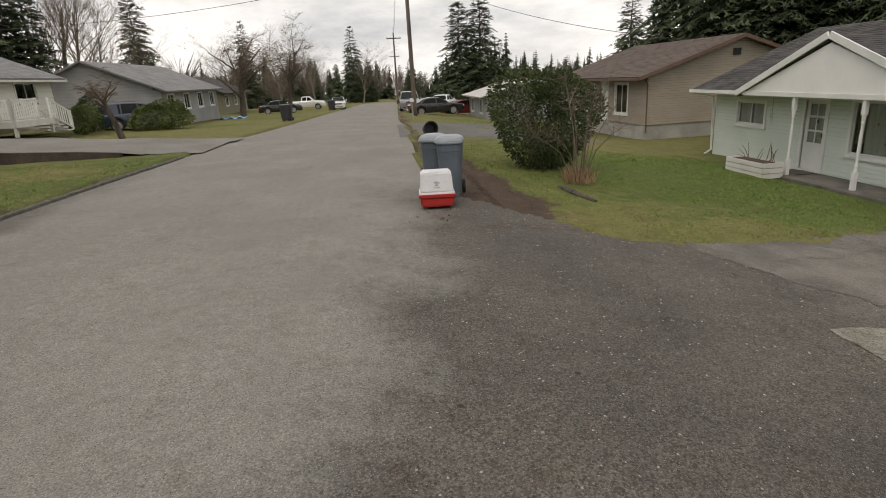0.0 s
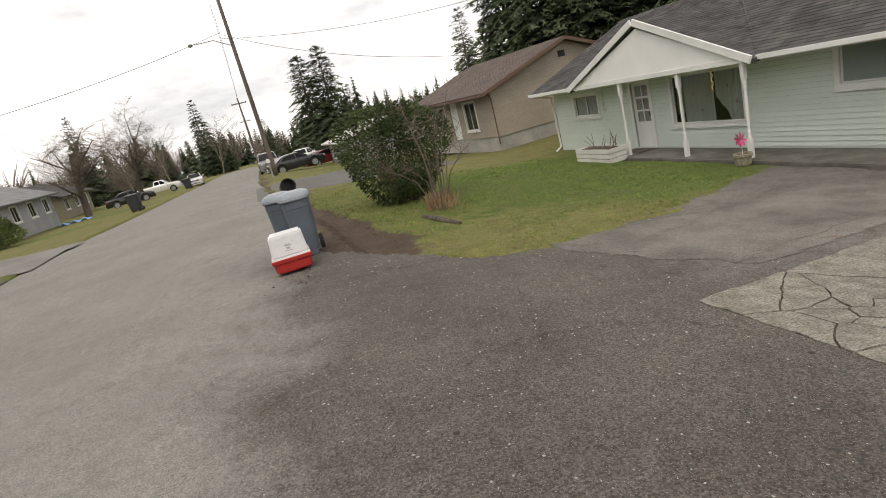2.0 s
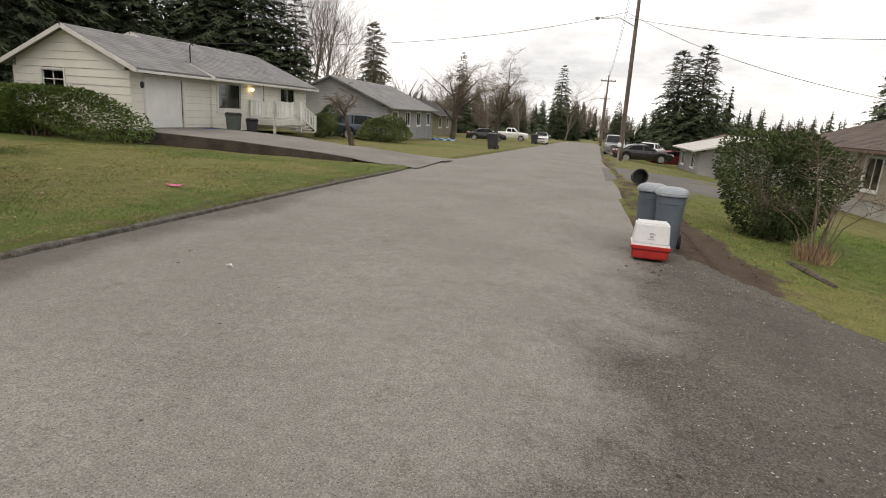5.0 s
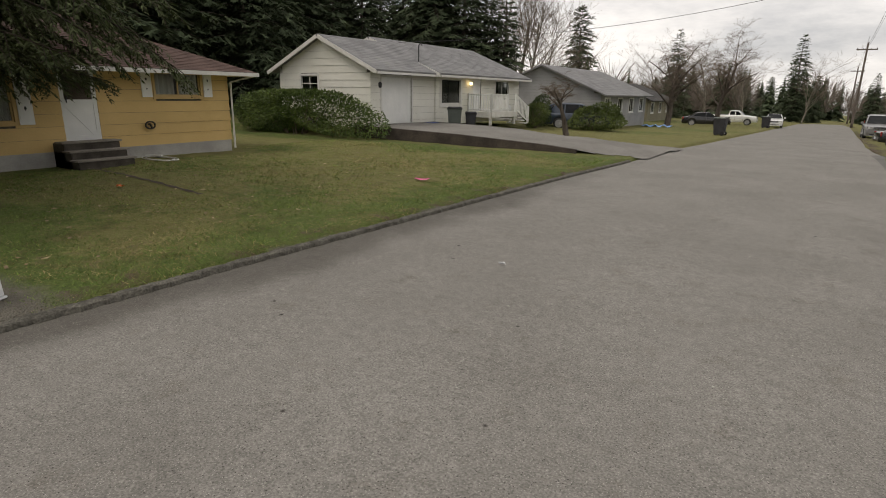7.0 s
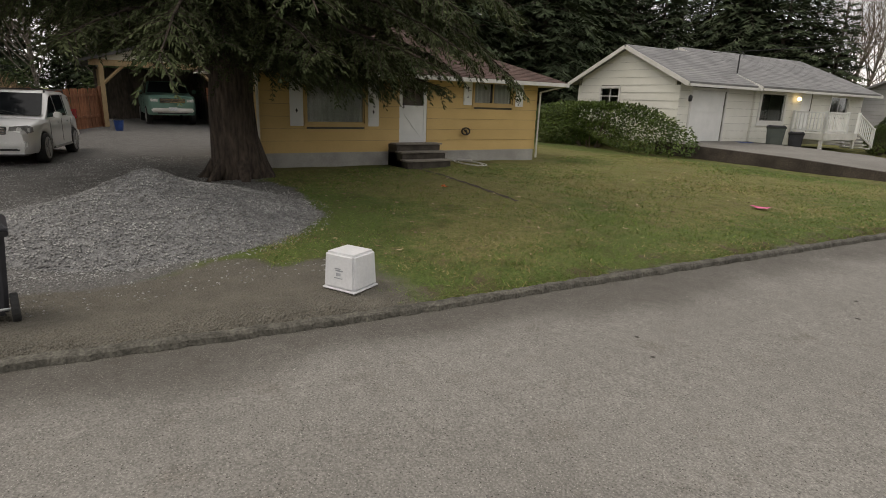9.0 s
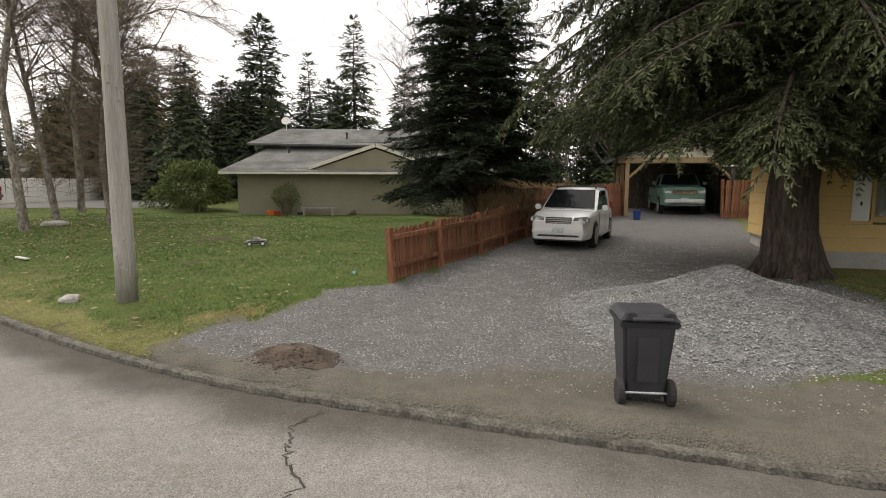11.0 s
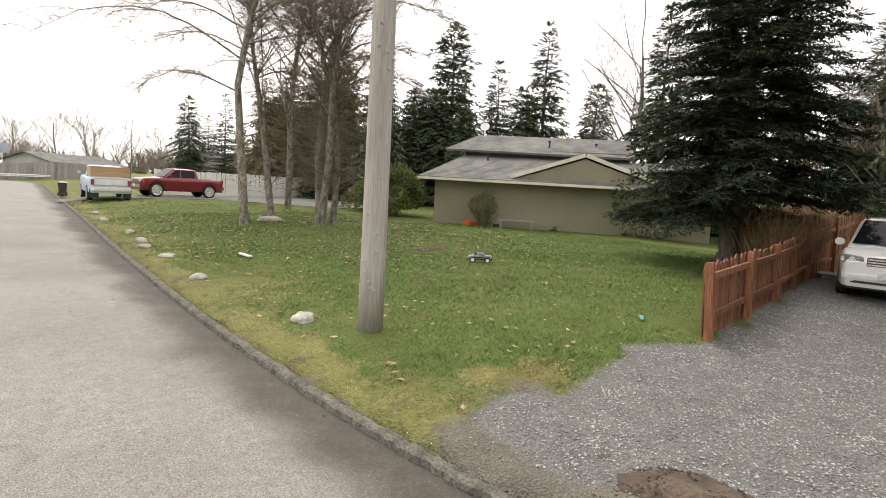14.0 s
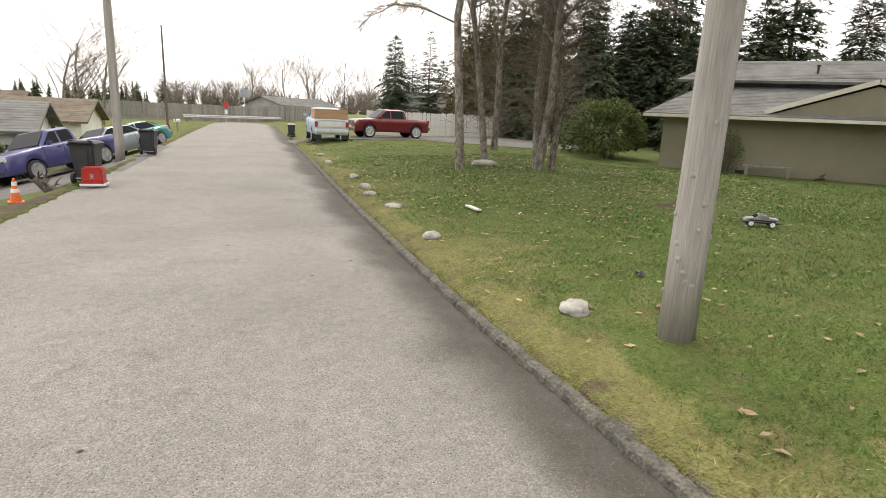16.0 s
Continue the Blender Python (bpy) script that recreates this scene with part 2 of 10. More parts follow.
def land(x, y):
    """Height of the open ground, without the cut for the road."""
    x, y = np.asarray(x, float), np.asarray(y, float)
    kx, ex = np.interp(y, KY, KX), np.interp(y, EY, EX)
    z = road_z(y) + 0 * x
    east = np.clip((x - ex - 0.3) / 10.0, 0, 1)
    z = z - 1.3 * east * sstep(-14, -4, y) - 2.1 * east ** 0.7 * sstep(-17, -23, y) * sstep(-68, -58, y) + 0.03 * sstep(0.1, 0.8, x - ex) * (y > 8.3)
    west = kx - x
    z = z + 0.08 * sstep(0, 0.4, west) + 0.06 * sstep(1, 9, west)
    lot = sstep(-3.2, -6.5, y - 0.15 * (x + 14)) * sstep(0.2, 3, west)
    z = z + 0.08 * lot + 0.22 * np.exp(-((x + 20.5) ** 2 + (y + 19) ** 2) / 22) + 0.12 * lot * sstep(-20, -30, y)
    drive = sstep(0.3, 1.2, west) * sstep(2.2, 0.2, np.abs(y + 1.2 - 0.05 * (x + 9)) - 1.4)
    z = z - 0.1 * drive
    z = z + 0.4 * sstep(-23.5, -31, x) * sstep(-4.5, -0.5, y) * sstep(18, 13, y)
    z = z + 0.32 * sstep(14, 19, west + 6) * sstep(19.35, 19.62, y)
    z = z + (0.03 * wob(x, y, 0.55) + 0.012 * wob(x, y, 2.1)) * sstep(0.4, 2.5, np.maximum(west, x - ex - 1.0)) * (1 - (x > ex) * sstep(9.5, 8.0, y))
    return z


def in_road(x, y):
    return (x > np.interp(y, KY, KX)) & (x < np.interp(y, EY, EX)) & (y < 109) & (y > -71)


def axis(a, b, lo, hi, fine, grow=1.22, far=1600):
    v = list(np.arange(lo, hi + 1e-6, fine))
    s = fine
    while v[-1] < b + far:
        s *= grow
        v.append(v[-1] + s)
    s = fine
    while v[0] > a - far:
        s *= grow
        v.insert(0, v[0] - s)
    return np.array(v)


GX, GY = axis(-40, 20, -24, 10, 0.2), axis(-70, 60, -24, 24, 0.2)


def gravel_mask(x, y):
    """1 where the gravel drive lies."""
    west = np.interp(y, KY, KX) - x
    lo = np.interp(x, [-36, -25, -18, -13.5, -12.4, -11.3, -10.4, -9.6, -9.0], [-1.6, -2.4, -3.6, -4.4, -4.9, -5.2, -5.5, -5.85, -5.5])
    hi = np.interp(x, [-36, -19, -15.5, -11.6, -10.4, -9.3], [6.0, 4.2, 3.6, 3.6, 2.6, 0.4])
    n = 0.2 * wob(x, y, 1.7) + 0.14 * wob(x, y, 4.3)
    return sstep(-0.25, 0.35, np.minimum(y - lo, hi - y) + n) * sstep(0.0, 0.7, west - np.interp(y, [-5, -3.7, -2.5, -1.2, 0.7, 1.4, 3.3], [0.3, 0.45, 0.9, 1.35, 1.35, 1.9, 2.6]) + 0.6 * n)


RUT_Y, RUT_X = [8.8, 10, 12.4, 15, 17.8], [1.15, 1.45, 1.5, 1.3, 1.15]


def dirt_mask(x, y):
    west = np.interp(y, KY, KX) - x
    n = 0.3 * wob(x, y, 2.3) + 0.2 * wob(x, y, 5.1)
    rut = 1.2 * sstep(1.25, 0.4, np.abs(x - np.interp(y, RUT_Y, RUT_X)) / np.interp(y, RUT_Y, [0.95, 0.8, 0.5, 0.4, 0.3]) + 0.8 * n) * sstep(8.3, 9.0, y) * sstep(19, 15.5, y)
    mouth = sstep(1.7, 0.9, west + n) * sstep(0.15, 0.4, west) * sstep(3.3, 2.0, y) * sstep(-6.6, -5.2, y)
    mound = sstep(0.7, 0.2, np.hypot((x + 9.2) * 1.2, (y + 4.0) * 0.9) + 0.6 * n)
    edge = 0.55 * sstep(0.5, 0.25, west + 0.4 * n) * (west > 0) * (y < 18)
    verge = 0.5 * sstep(0.9, 0.1, x - np.interp(y, EY, EX) + n) * (x > np.interp(y, EY, EX))
    return np.clip(np.maximum.reduce([rut, mound, 0.4 * edge, verge, 0.75 * sstep(0.7, 0.2, np.hypot((x + 18.2) * 0.8, (y + 11.6) * 1.5) + n), 0.6 * sstep(0.6, 0.2, np.hypot(x + 14.6, (y + 9.3) * 1.6) + n)]), 0, 1)


def grit_mask(x, y):
    """Dark gritty ground at the drive's mouth and along the kerb."""
    west = np.interp(y, KY, KX) - x
    n = 0.3 * wob(x, y, 2.3) + 0.2 * wob(x, y, 5.1)
    mouth = sstep(2.1, 1.4, west + n) * sstep(3.6, 2.2, y) * sstep(-6.3, -5.2, y + 0.5 * n)
    edge = 0.7 * sstep(0.13, 0.05, west + 0.12 * n) * (y < 18.5)
    return np.clip(np.maximum(mouth, edge) * (west > -0.3), 0, 1)


def moss_mask(x, y):
    """Yellow, mossy grass."""
    west = np.interp(y, KY, KX) - x
    a = 0.22 * sstep(2.4, 0.4, west + 0.9 * wob(x, y, 1.3)) * (west > 0) * (y < -5) + 0.25 * (west > 0) * (y < 0) * (0.5 + 0.5 * wob(x, y, 0.7))
    a = np.maximum(a, 0.85 * sstep(0.95, 0.4, west + 0.45 * wob(x, y, 1.7) + 0.15 * wob(x, y, 5.3)) * (west > 0) * (y < -5.5))
    b = 0.42 * sstep(6.5, 2.0, (x - np.interp(y, EY, EX)) + 1.2 * wob(x, y, 0.9)) * (x > 0) + 0.5 * sstep(3.0, 0.5, y - 8.0 + wob(x, y, 1.1)) * (x > 1)
    c = 0.82 * sstep(2.5, 5.5, y) * sstep(19, 16, y) * (0.45 + 0.55 * sstep(0.6, 2.2, west)) * (west > 0) * (0.7 + 0.4 * wob(x, y, 0.8))
    far = (0.5 + 0.25 * wob(x, y, 0.35)) * sstep(17, 20, y) + 0.3 * sstep(-22, -30, y)
    straw = 0.8 * sstep(0.62, 0.2, np.hypot(x + 10.5, (y + 5.8) * 1.4) + 0.3 * wob(x, y, 4.1))
    return np.clip(np.maximum.reduce([a, np.clip(b, 0, 1), c, far, straw]), 0, 1)


PILE = (-12.6, 1.15)


def pile_z(x, y):
    dx, dy = (x - PILE[0]), (y - PILE[1])
    r = np.sqrt((dx / 2.6) ** 2 + (dy / 2.5) ** 2)
    return 0.72 * np.clip(1 - r, 0, 1) ** 1.15 * (1 + 0.08 * wob(x, y, 3.0))


def ground_z(x, y):
    x, y = np.asarray(x, float), np.asarray(y, float)
    md = dirt_mask(x, y)
    mound = 0.06 * sstep(0.7, 0.1, np.hypot((x + 9.2) * 1.1, y + 4.0))
    rut = -0.085 * md * (x > 0) * (y > 8) * (0.5 + 0.5 * np.sin((x - np.interp(y, RUT_Y, RUT_X)) * 9 + 0.8 * wob(x, y, 1.5)))
    return land(x, y) + mound + rut + 0.01 * gravel_mask(x, y) * wob(x, y, 7.0)


def build_ground():
    xx, yy = np.meshgrid(GX, GY)
    z = ground_z(xx, yy)
    kx, ex = np.interp(yy, KY, KX), np.interp(yy, EY, EX)
    inside = (xx > kx - 0.06) & (xx < ex - 0.1) & (yy < 110) & (yy > -71)
    apron = (xx > ex - 0.5) & (xx < 10.6) & (yy < np.interp(xx, [0, 0.75, 1.2, 1.86, 2.5, 3.1, 3.9, 5.0, 6.2, 7.4, 8.8, 10.6], [10.4, 10.2, 9.4, 8.6, 7.85, 7.55, 7.65, 7.9, 8.25, 8.75, 9.3, 10.0])) & (yy > -7.8)
    z = np.where(inside | apron, z - 0.35, z)
    me = bpy.data.meshes.new("ground")
    nx, ny = len(GX), len(GY)
    idx = np.arange(nx * ny).reshape(ny, nx)
    quads = np.stack([idx[:-1, :-1], idx[:-1, 1:], idx[1:, 1:], idx[1:, :-1]], -1).reshape(-1, 4)
    me.from_pydata(np.stack([xx, yy, z], -1).reshape(-1, 3).tolist(), [], quads.tolist())
    for name, fn in (("gravel", gravel_mask), ("dirt", dirt_mask), ("moss", moss_mask), ("grit", grit_mask)):
        at = me.attributes.new(name, 'FLOAT', 'POINT')
        at.data.foreach_set("value", fn(xx, yy).reshape(-1).astype(np.float32))
    me.shade_smooth()
    return me


def ground_material():
    m = bpy.data.materials.new("grass_gravel_and_dirt")
    m.use_nodes = True
    n, l = m.node_tree.nodes, m.node_tree.links
    b = n["Principled BSDF"]
    b.inputs["Roughness"].default_value = 0.95
    b.inputs["Specular IOR Level"].default_value = 0.2
    tc = n.new("ShaderNodeTexCoord")

    def noise_node(scale, detail=5.0, rough=0.6):
        t = n.new("ShaderNodeTexNoise")
        t.inputs["Scale"].default_value, t.inputs["Detail"].default_value, t.inputs["Roughness"].default_value = scale, detail, rough
        l.new(tc.outputs["Object"], t.inputs["Vector"])
        return t.outputs["Fac"]

    def ramp(fac, *stops):
        r = n.new("ShaderNodeValToRGB")
        e = r.color_ramp.elements
        while len(e) < len(stops):
            e.new(0.5)
        for el, (p, c) in zip(e, stops):
            el.position, el.color = p, (*c, 1)
        l.new(fac, r.inputs["Fac"])
        return r.outputs["Color"]

    def mix(a, c, fac):
        x = n.new("ShaderNodeMix")
        x.data_type = 'RGBA'
        l.new(a, x.inputs["A"])
        l.new(c, x.inputs["B"])
        l.new(fac, x.inputs["Factor"])
        return x.outputs["Result"]

    def attr(name):
        a = n.new("ShaderNodeAttribute")
        a.attribute_name = name
        return a.outputs["Fac"]

    def sharpen(fac, noise_fac, amount=0.5):
        add = n.new("ShaderNodeMath")
        add.operation = 'MULTIPLY_ADD'
        l.new(noise_fac, add.inputs[0])
        add.inputs[1].default_value = amount
        l.new(fac, add.inputs[2])
        r = n.new("ShaderNodeMapRange")
        r.inputs["From Min"].default_value, r.inputs["From Max"].default_value = 0.4 + amount * 0.5 - 0.2, 0.6 + amount * 0.5 - 0.1
        l.new(add.outputs[0], r.inputs["Value"])
        return r.outputs["Result"]

    n1, n2, n3, n4 = noise_node(0.45), noise_node(3.0), noise_node(22.0), noise_node(90.0, 3.0)
    green = mix(ramp(n1, (0.35, (0.076, 0.115, 0.027)), (0.65, (0.122, 0.158, 0.040))), ramp(n3, (0.35, (0.045, 0.07, 0.018)), (0.7, (0.18, 0.218, 0.07))), n2)
    yellow = mix(ramp(n2, (0.3, (0.15, 0.158, 0.048)), (0.7, (0.25, 0.235, 0.09))), ramp(n3, (0.35, (0.08, 0.086, 0.028)), (0.7, (0.29, 0.265, 0.115))), n1)
    grass = mix(green, yellow, sharpen(attr("moss"), n2, 0.8))
    dull = n.new("ShaderNodeMapRange")
    dull.inputs["From Min"].default_value, dull.inputs["From Max"].default_value, dull.inputs["To Max"].default_value = 0.47, 0.66, 0.66
    l.new(noise_node(1.7, 9.0, 0.72), dull.inputs["Value"])
    grass = mix(grass, ramp(n2, (0.3, (0.075, 0.075, 0.026)), (0.7, (0.165, 0.128, 0.062))), dull.outputs["Result"])
    vor = n.new("ShaderNodeTexVoronoi")
    vor.inputs["Scale"].default_value = 46.0
    l.new(tc.outputs["Object"], vor.inputs["Vector"])
    stones = mix(ramp(n3, (0.3, (0.12, 0.117, 0.11)), (0.7, (0.30, 0.293, 0.28))), ramp(vor.outputs["Distance"], (0.0, (0.34, 0.332, 0.318)), (0.5, (0.075, 0.073, 0.069))), n2)
    soil = mix(ramp(n2, (0.35, (0.055, 0.036, 0.026)), (0.7, (0.12, 0.083, 0.062))), ramp(n4, (0.3, (0.05, 0.037, 0.028)), (0.7, (0.16, 0.125, 0.095))), n3)
    grit = mix(ramp(n2, (0.35, (0.10, 0.088, 0.066)), (0.7, (0.175, 0.156, 0.122))), ramp(n4, (0.35, (0.07, 0.064, 0.05)), (0.68, (0.25, 0.24, 0.215))), n3)
    bare_ = mix(mix(grass, soil, sharpen(attr("dirt"), n2, 1.7)), grit, sharpen(attr("grit"), n2, 0.4))
    col = mix(bare_, stones, sharpen(attr("gravel"), n3, 0.35))
    l.new(col, b.inputs["Base Color"])
    bp = n.new("ShaderNodeBump")
    bp.inputs["Strength"].default_value, bp.inputs["Distance"].default_value = 0.8, 0.03
    add = n.new("ShaderNodeMath")
    l.new(n3, add.inputs[0])
    l.new(vor.outputs["Distance"], add.inputs[1])
    l.new(add.outputs[0], bp.inputs["Height"])
    l.new(bp.outputs["Normal"], b.inputs["Normal"])
    return m


M_ground = ground_material()
gm = build_ground()
gm.materials.append(M_ground)
tagged(new("ground", gm), "mossy winter lawns with worn dirt and gravel", "ground", kind="structure")


def asphalt_material(name, dark, light, stain, speck):
    m = surf(name, dark, light, 0.55, 0.85, 0.9, 120, fine=0.3, spec=0.35, bdist=0.006)
    n, l = m.node_tree.nodes, m.node_tree.links
    b = n["Principled BSDF"]
    src = b.inputs["Base Color"].links[0].from_socket
    tc = next(x for x in n if x.type == 'TEX_COORD')
    vor = n.new("ShaderNodeTexVoronoi")
    vor.inputs["Scale"].default_value = 75.0
    l.new(tc.outputs["Object"], vor.inputs["Vector"])
    r = n.new("ShaderNodeValToRGB")
    r.color_ramp.elements[0].position, r.color_ramp.elements[0].color = 0.0, (1, 1, 1, 1)
    r.color_ramp.elements[1].position, r.color_ramp.elements[1].color = 0.22, (0, 0, 0, 1)
    l.new(vor.outputs["Distance"], r.inputs["Fac"])
    wn_ = n.new("ShaderNodeTexWhiteNoise")
    l.new(vor.outputs["Position"], wn_.inputs["Vector"])
    gt = n.new("ShaderNodeMath")
    gt.operation = 'GREATER_THAN'
    gt.inputs[1].default_value = 0.72
    l.new(wn_.outputs["Value"], gt.inputs[0])
    mu = n.new("ShaderNodeMath")
    mu.operation = 'MULTIPLY'
    l.new(gt.outputs[0], mu.inputs[0])
    l.new(r.outputs["Color"], mu.inputs[1])
    mx = n.new("ShaderNodeMix")
    mx.data_type = 'RGBA'
    l.new(mu.outputs[0], mx.inputs["Factor"])
    l.new(src, mx.inputs["A"])
    mx.inputs["B"].default_value = (*speck, 1)
    st = n.new("ShaderNodeTexNoise")
    st.inputs["Scale"].default_value, st.inputs["Detail"].default_value, st.inputs["Roughness"].default_value = 2.3, 7.0, 0.7
    l.new(tc.outputs["Object"], st.inputs["Vector"])
    sr = n.new("ShaderNodeMapRange")
    sr.inputs["From Min"].default_value, sr.inputs["From Max"].default_value = 0.56, 0.70
    sr.inputs["To Max"].default_value = 0.55
    l.new(st.outputs["Fac"], sr.inputs["Value"])
    m2 = n.new("ShaderNodeMix")
    m2.data_type = 'RGBA'
    l.new(sr.outputs["Result"], m2.inputs["Factor"])
    l.new(mx.outputs["Result"], m2.inputs["A"])
    m2.inputs["B"].default_value = (*stain, 1)
    l.new(m2.outputs["Result"], b.inputs["Base Color"])
    return m


def apron_mask(x, y):
    """1 on the dark apron before the mint house, fading into the road."""
    line_ = np.interp(y, [-8, 1.0, 3.0, 6.0, 9.0, 11.0], [-4.2, -1.7, -1.2, -0.7, -0.15, 0.1])
    return sstep(-0.9, 1.3, x - line_ + 0.45 * wob(x, y, 1.3) + 0.2 * wob(x, y, 3.7)) * sstep(12.5, 10.0, y) * (1 - 0.4 * sstep(2.4, 5.0, x))


def gutter_mask(x, y):
    d = x - np.interp(y, KY, KX)
    return sstep(0.95, 0.25, d + 0.22 * wob(x, y, 1.1) + 0.12 * wob(x, y, 3.3)) * sstep(20, 8, y) * (0.55 + 0.45 * sstep(2, -6, y))


def pave_material():
    """Road asphalt and dark apron asphalt in one, by the apron's mask; dirt along the gutter."""
    m = bpy.data.materials.new("street_asphalt")
    m.use_nodes = True
    n, l = m.node_tree.nodes, m.node_tree.links
    b = n["Principled BSDF"]
    b.inputs["Roughness"].default_value, b.inputs["Specular IOR Level"].default_value = 0.85, 0.3
    tc = n.new("ShaderNodeTexCoord")

    def nz(scale, detail=6.0, rough=0.6):
        t = n.new("ShaderNodeTexNoise")
        t.inputs["Scale"].default_value, t.inputs["Detail"].default_value, t.inputs["Roughness"].default_value = scale, detail, rough
        l.new(tc.outputs["Object"], t.inputs["Vector"])
        return t.outputs["Fac"]

    def rng_(fac, a, c, lo=0.0, hi=1.0):
        r = n.new("ShaderNodeMapRange")
        for k, v in (("From Min", a), ("From Max", c), ("To Min", lo), ("To Max", hi)):
            r.inputs[k].default_value = v
        l.new(fac, r.inputs["Value"])
        return r.outputs["Result"]

    def mix(a, c, fac):
        x = n.new("ShaderNodeMix")
        x.data_type = 'RGBA'
        for v, k in ((a, "A"), (c, "B")):
            if isinstance(v, tuple):
                x.inputs[k].default_value = (*v, 1)
            else:
                l.new(v, x.inputs[k])
        if isinstance(fac, float):
            x.inputs["Factor"].default_value = fac
        else:
            l.new(fac, x.inputs["Factor"])
        return x.outputs["Result"]

    def math_(op, a, c):
        x = n.new("ShaderNodeMath")
        x.operation = op
        for v, s in ((a, x.inputs[0]), (c, x.inputs[1])):
            if isinstance(v, float):
                s.default_value = v
            else:
                l.new(v, s)
        return x.outputs[0]

    def attr(name):
        a = n.new("ShaderNodeAttribute")
        a.attribute_name = name
        return a.outputs["Fac"]

    def specks(scale, share, size):
        v = n.new("ShaderNodeTexVoronoi")
        v.inputs["Scale"].default_value = scale
        l.new(tc.outputs["Object"], v.inputs["Vector"])
        w = n.new("ShaderNodeTexWhiteNoise")
        l.new(v.outputs["Position"], w.inputs["Vector"])
        return math_('MULTIPLY', math_('GREATER_THAN', w.outputs["Value"], 1 - share), rng_(v.outputs["Distance"], size, size * 0.6))

    n1, n2, n3, n4 = nz(0.5), nz(2.4, 8.0, 0.7), nz(70.0, 3.0), nz(9.0, 5.0)
    road = mix((0.183, 0.1745, 0.158), (0.223, 0.2135, 0.195), rng_(n1, 0.35, 0.65))
    road = mix(road, (0.135, 0.118, 0.098), rng_(n2, 0.55, 0.72, 0.0, 0.55))
    apr = mix((0.072, 0.066, 0.058), (0.112, 0.102, 0.088), rng_(n1, 0.35, 0.65))
    apr = mix(apr, (0.070, 0.052, 0.040), rng_(n2, 0.54, 0.70, 0.0, 0.7))
    mask = rng_(math_('ADD', math_('ADD', attr("apron"), math_('MULTIPLY', n2, 0.7)), math_('MULTIPLY', nz(11.0, 6.0, 0.7), 0.5)), 0.7, 1.4)
    col = mix(road, apr, mask)
    col = mix(col, (0.062, 0.055, 0.045), math_('MULTIPLY', attr("gutter"), rng_(n2, 0.25, 0.55, 0.5, 1.0)))
    n5 = nz(6.5, 8.0, 0.75)
    col = mix(col, (0.062, 0.045, 0.034), math_('MULTIPLY', rng_(n5, 0.58, 0.68, 0.0, 0.75), rng_(mask, 0.0, 1.0, 0.12, 1.0)))
    g = n.new("ShaderNodeVectorMath")
    g.operation = 'SCALE'
    l.new(col, g.inputs[0])
    cell = n.new("ShaderNodeTexVoronoi")
    cell.inputs["Scale"].default_value = 72.0
    l.new(tc.outputs["Object"], cell.inputs["Vector"])
    chip = n.new("ShaderNodeTexWhiteNoise")
    l.new(cell.outputs["Position"], chip.inputs["Vector"])
    coarse = math_('ADD', math_('MULTIPLY', math_('SUBTRACT', rng_(chip.outputs["Value"], 0.0, 1.0, 0.58, 1.44), 1.0), rng_(mask, 0.0, 1.0, 0.18, 1.0)), 1.0)
    grain = math_('MULTIPLY', rng_(n3, 0.32, 0.68, 0.64, 1.36), rng_(n4, 0.3, 0.7, 0.88, 1.12))
    l.new(math_('MULTIPLY', grain, coarse), g.inputs["Scale"])
    col = mix(g.outputs["Vector"], mix((0.40, 0.378, 0.345), (0.24, 0.225, 0.20), mask), specks(80.0, 0.38, 0.30))
    col = mix(col, (0.062, 0.055, 0.045), math_('MULTIPLY', attr("gutter"), 0.6))
    col = mix(col, (0.05, 0.044, 0.038), specks(48.0, 0.22, 0.26))
    col = mix(col, (0.035, 0.03, 0.026), specks(3.1, 0.16, 0.09))
    l.new(col, b.inputs["Base Color"])
    bp = n.new("ShaderNodeBump")
    bp.inputs["Strength"].default_value, bp.inputs["Distance"].default_value = 0.9, 0.008
    l.new(n3, bp.inputs["Height"])
    l.new(bp.outputs["Normal"], b.inputs["Normal"])
    return m


def pave_masks(me):
    co = np.empty(len(me.vertices) * 3)
    me.vertices.foreach_get("co", co)
    x, y = co[0::3], co[1::3]
    for name, fn in (("apron", apron_mask), ("gutter", gutter_mask)):
        me.attributes.new(name, 'FLOAT', 'POINT').data.foreach_set("value", fn(x, y).astype(np.float32))
    return me


M_pave = pave_material()


def build_road():
    """Rows across the road, with a slight crown and a dished gutter."""
    b = B()
    ks, es = smooth_line(KERB, 14), smooth_line(EDGE, 14)
    n = 36
    for k, e in zip(ks, es):
        for j in range(n + 1):
            t = j / n
            x, y = k[0] + (e[0] - k[0]) * t, k[1] + (e[1] - k[1]) * t
            b.v.append((x, y, float(road_z(np.array(y))) + 0.05 * (1 - (2 * t - 1) ** 2) - 0.03))
    w = n + 1
    b.f = [(i * w + j, (i + 1) * w + j, (i + 1) * w + j + 1, i * w + j + 1) for i in range(len(ks) - 1) for j in range(n)]
    return b.mesh("road", smooth=True)


solid("road", pave_masks(build_road()), M_pave, "worn grey residential asphalt road that bends", "road", "structure")


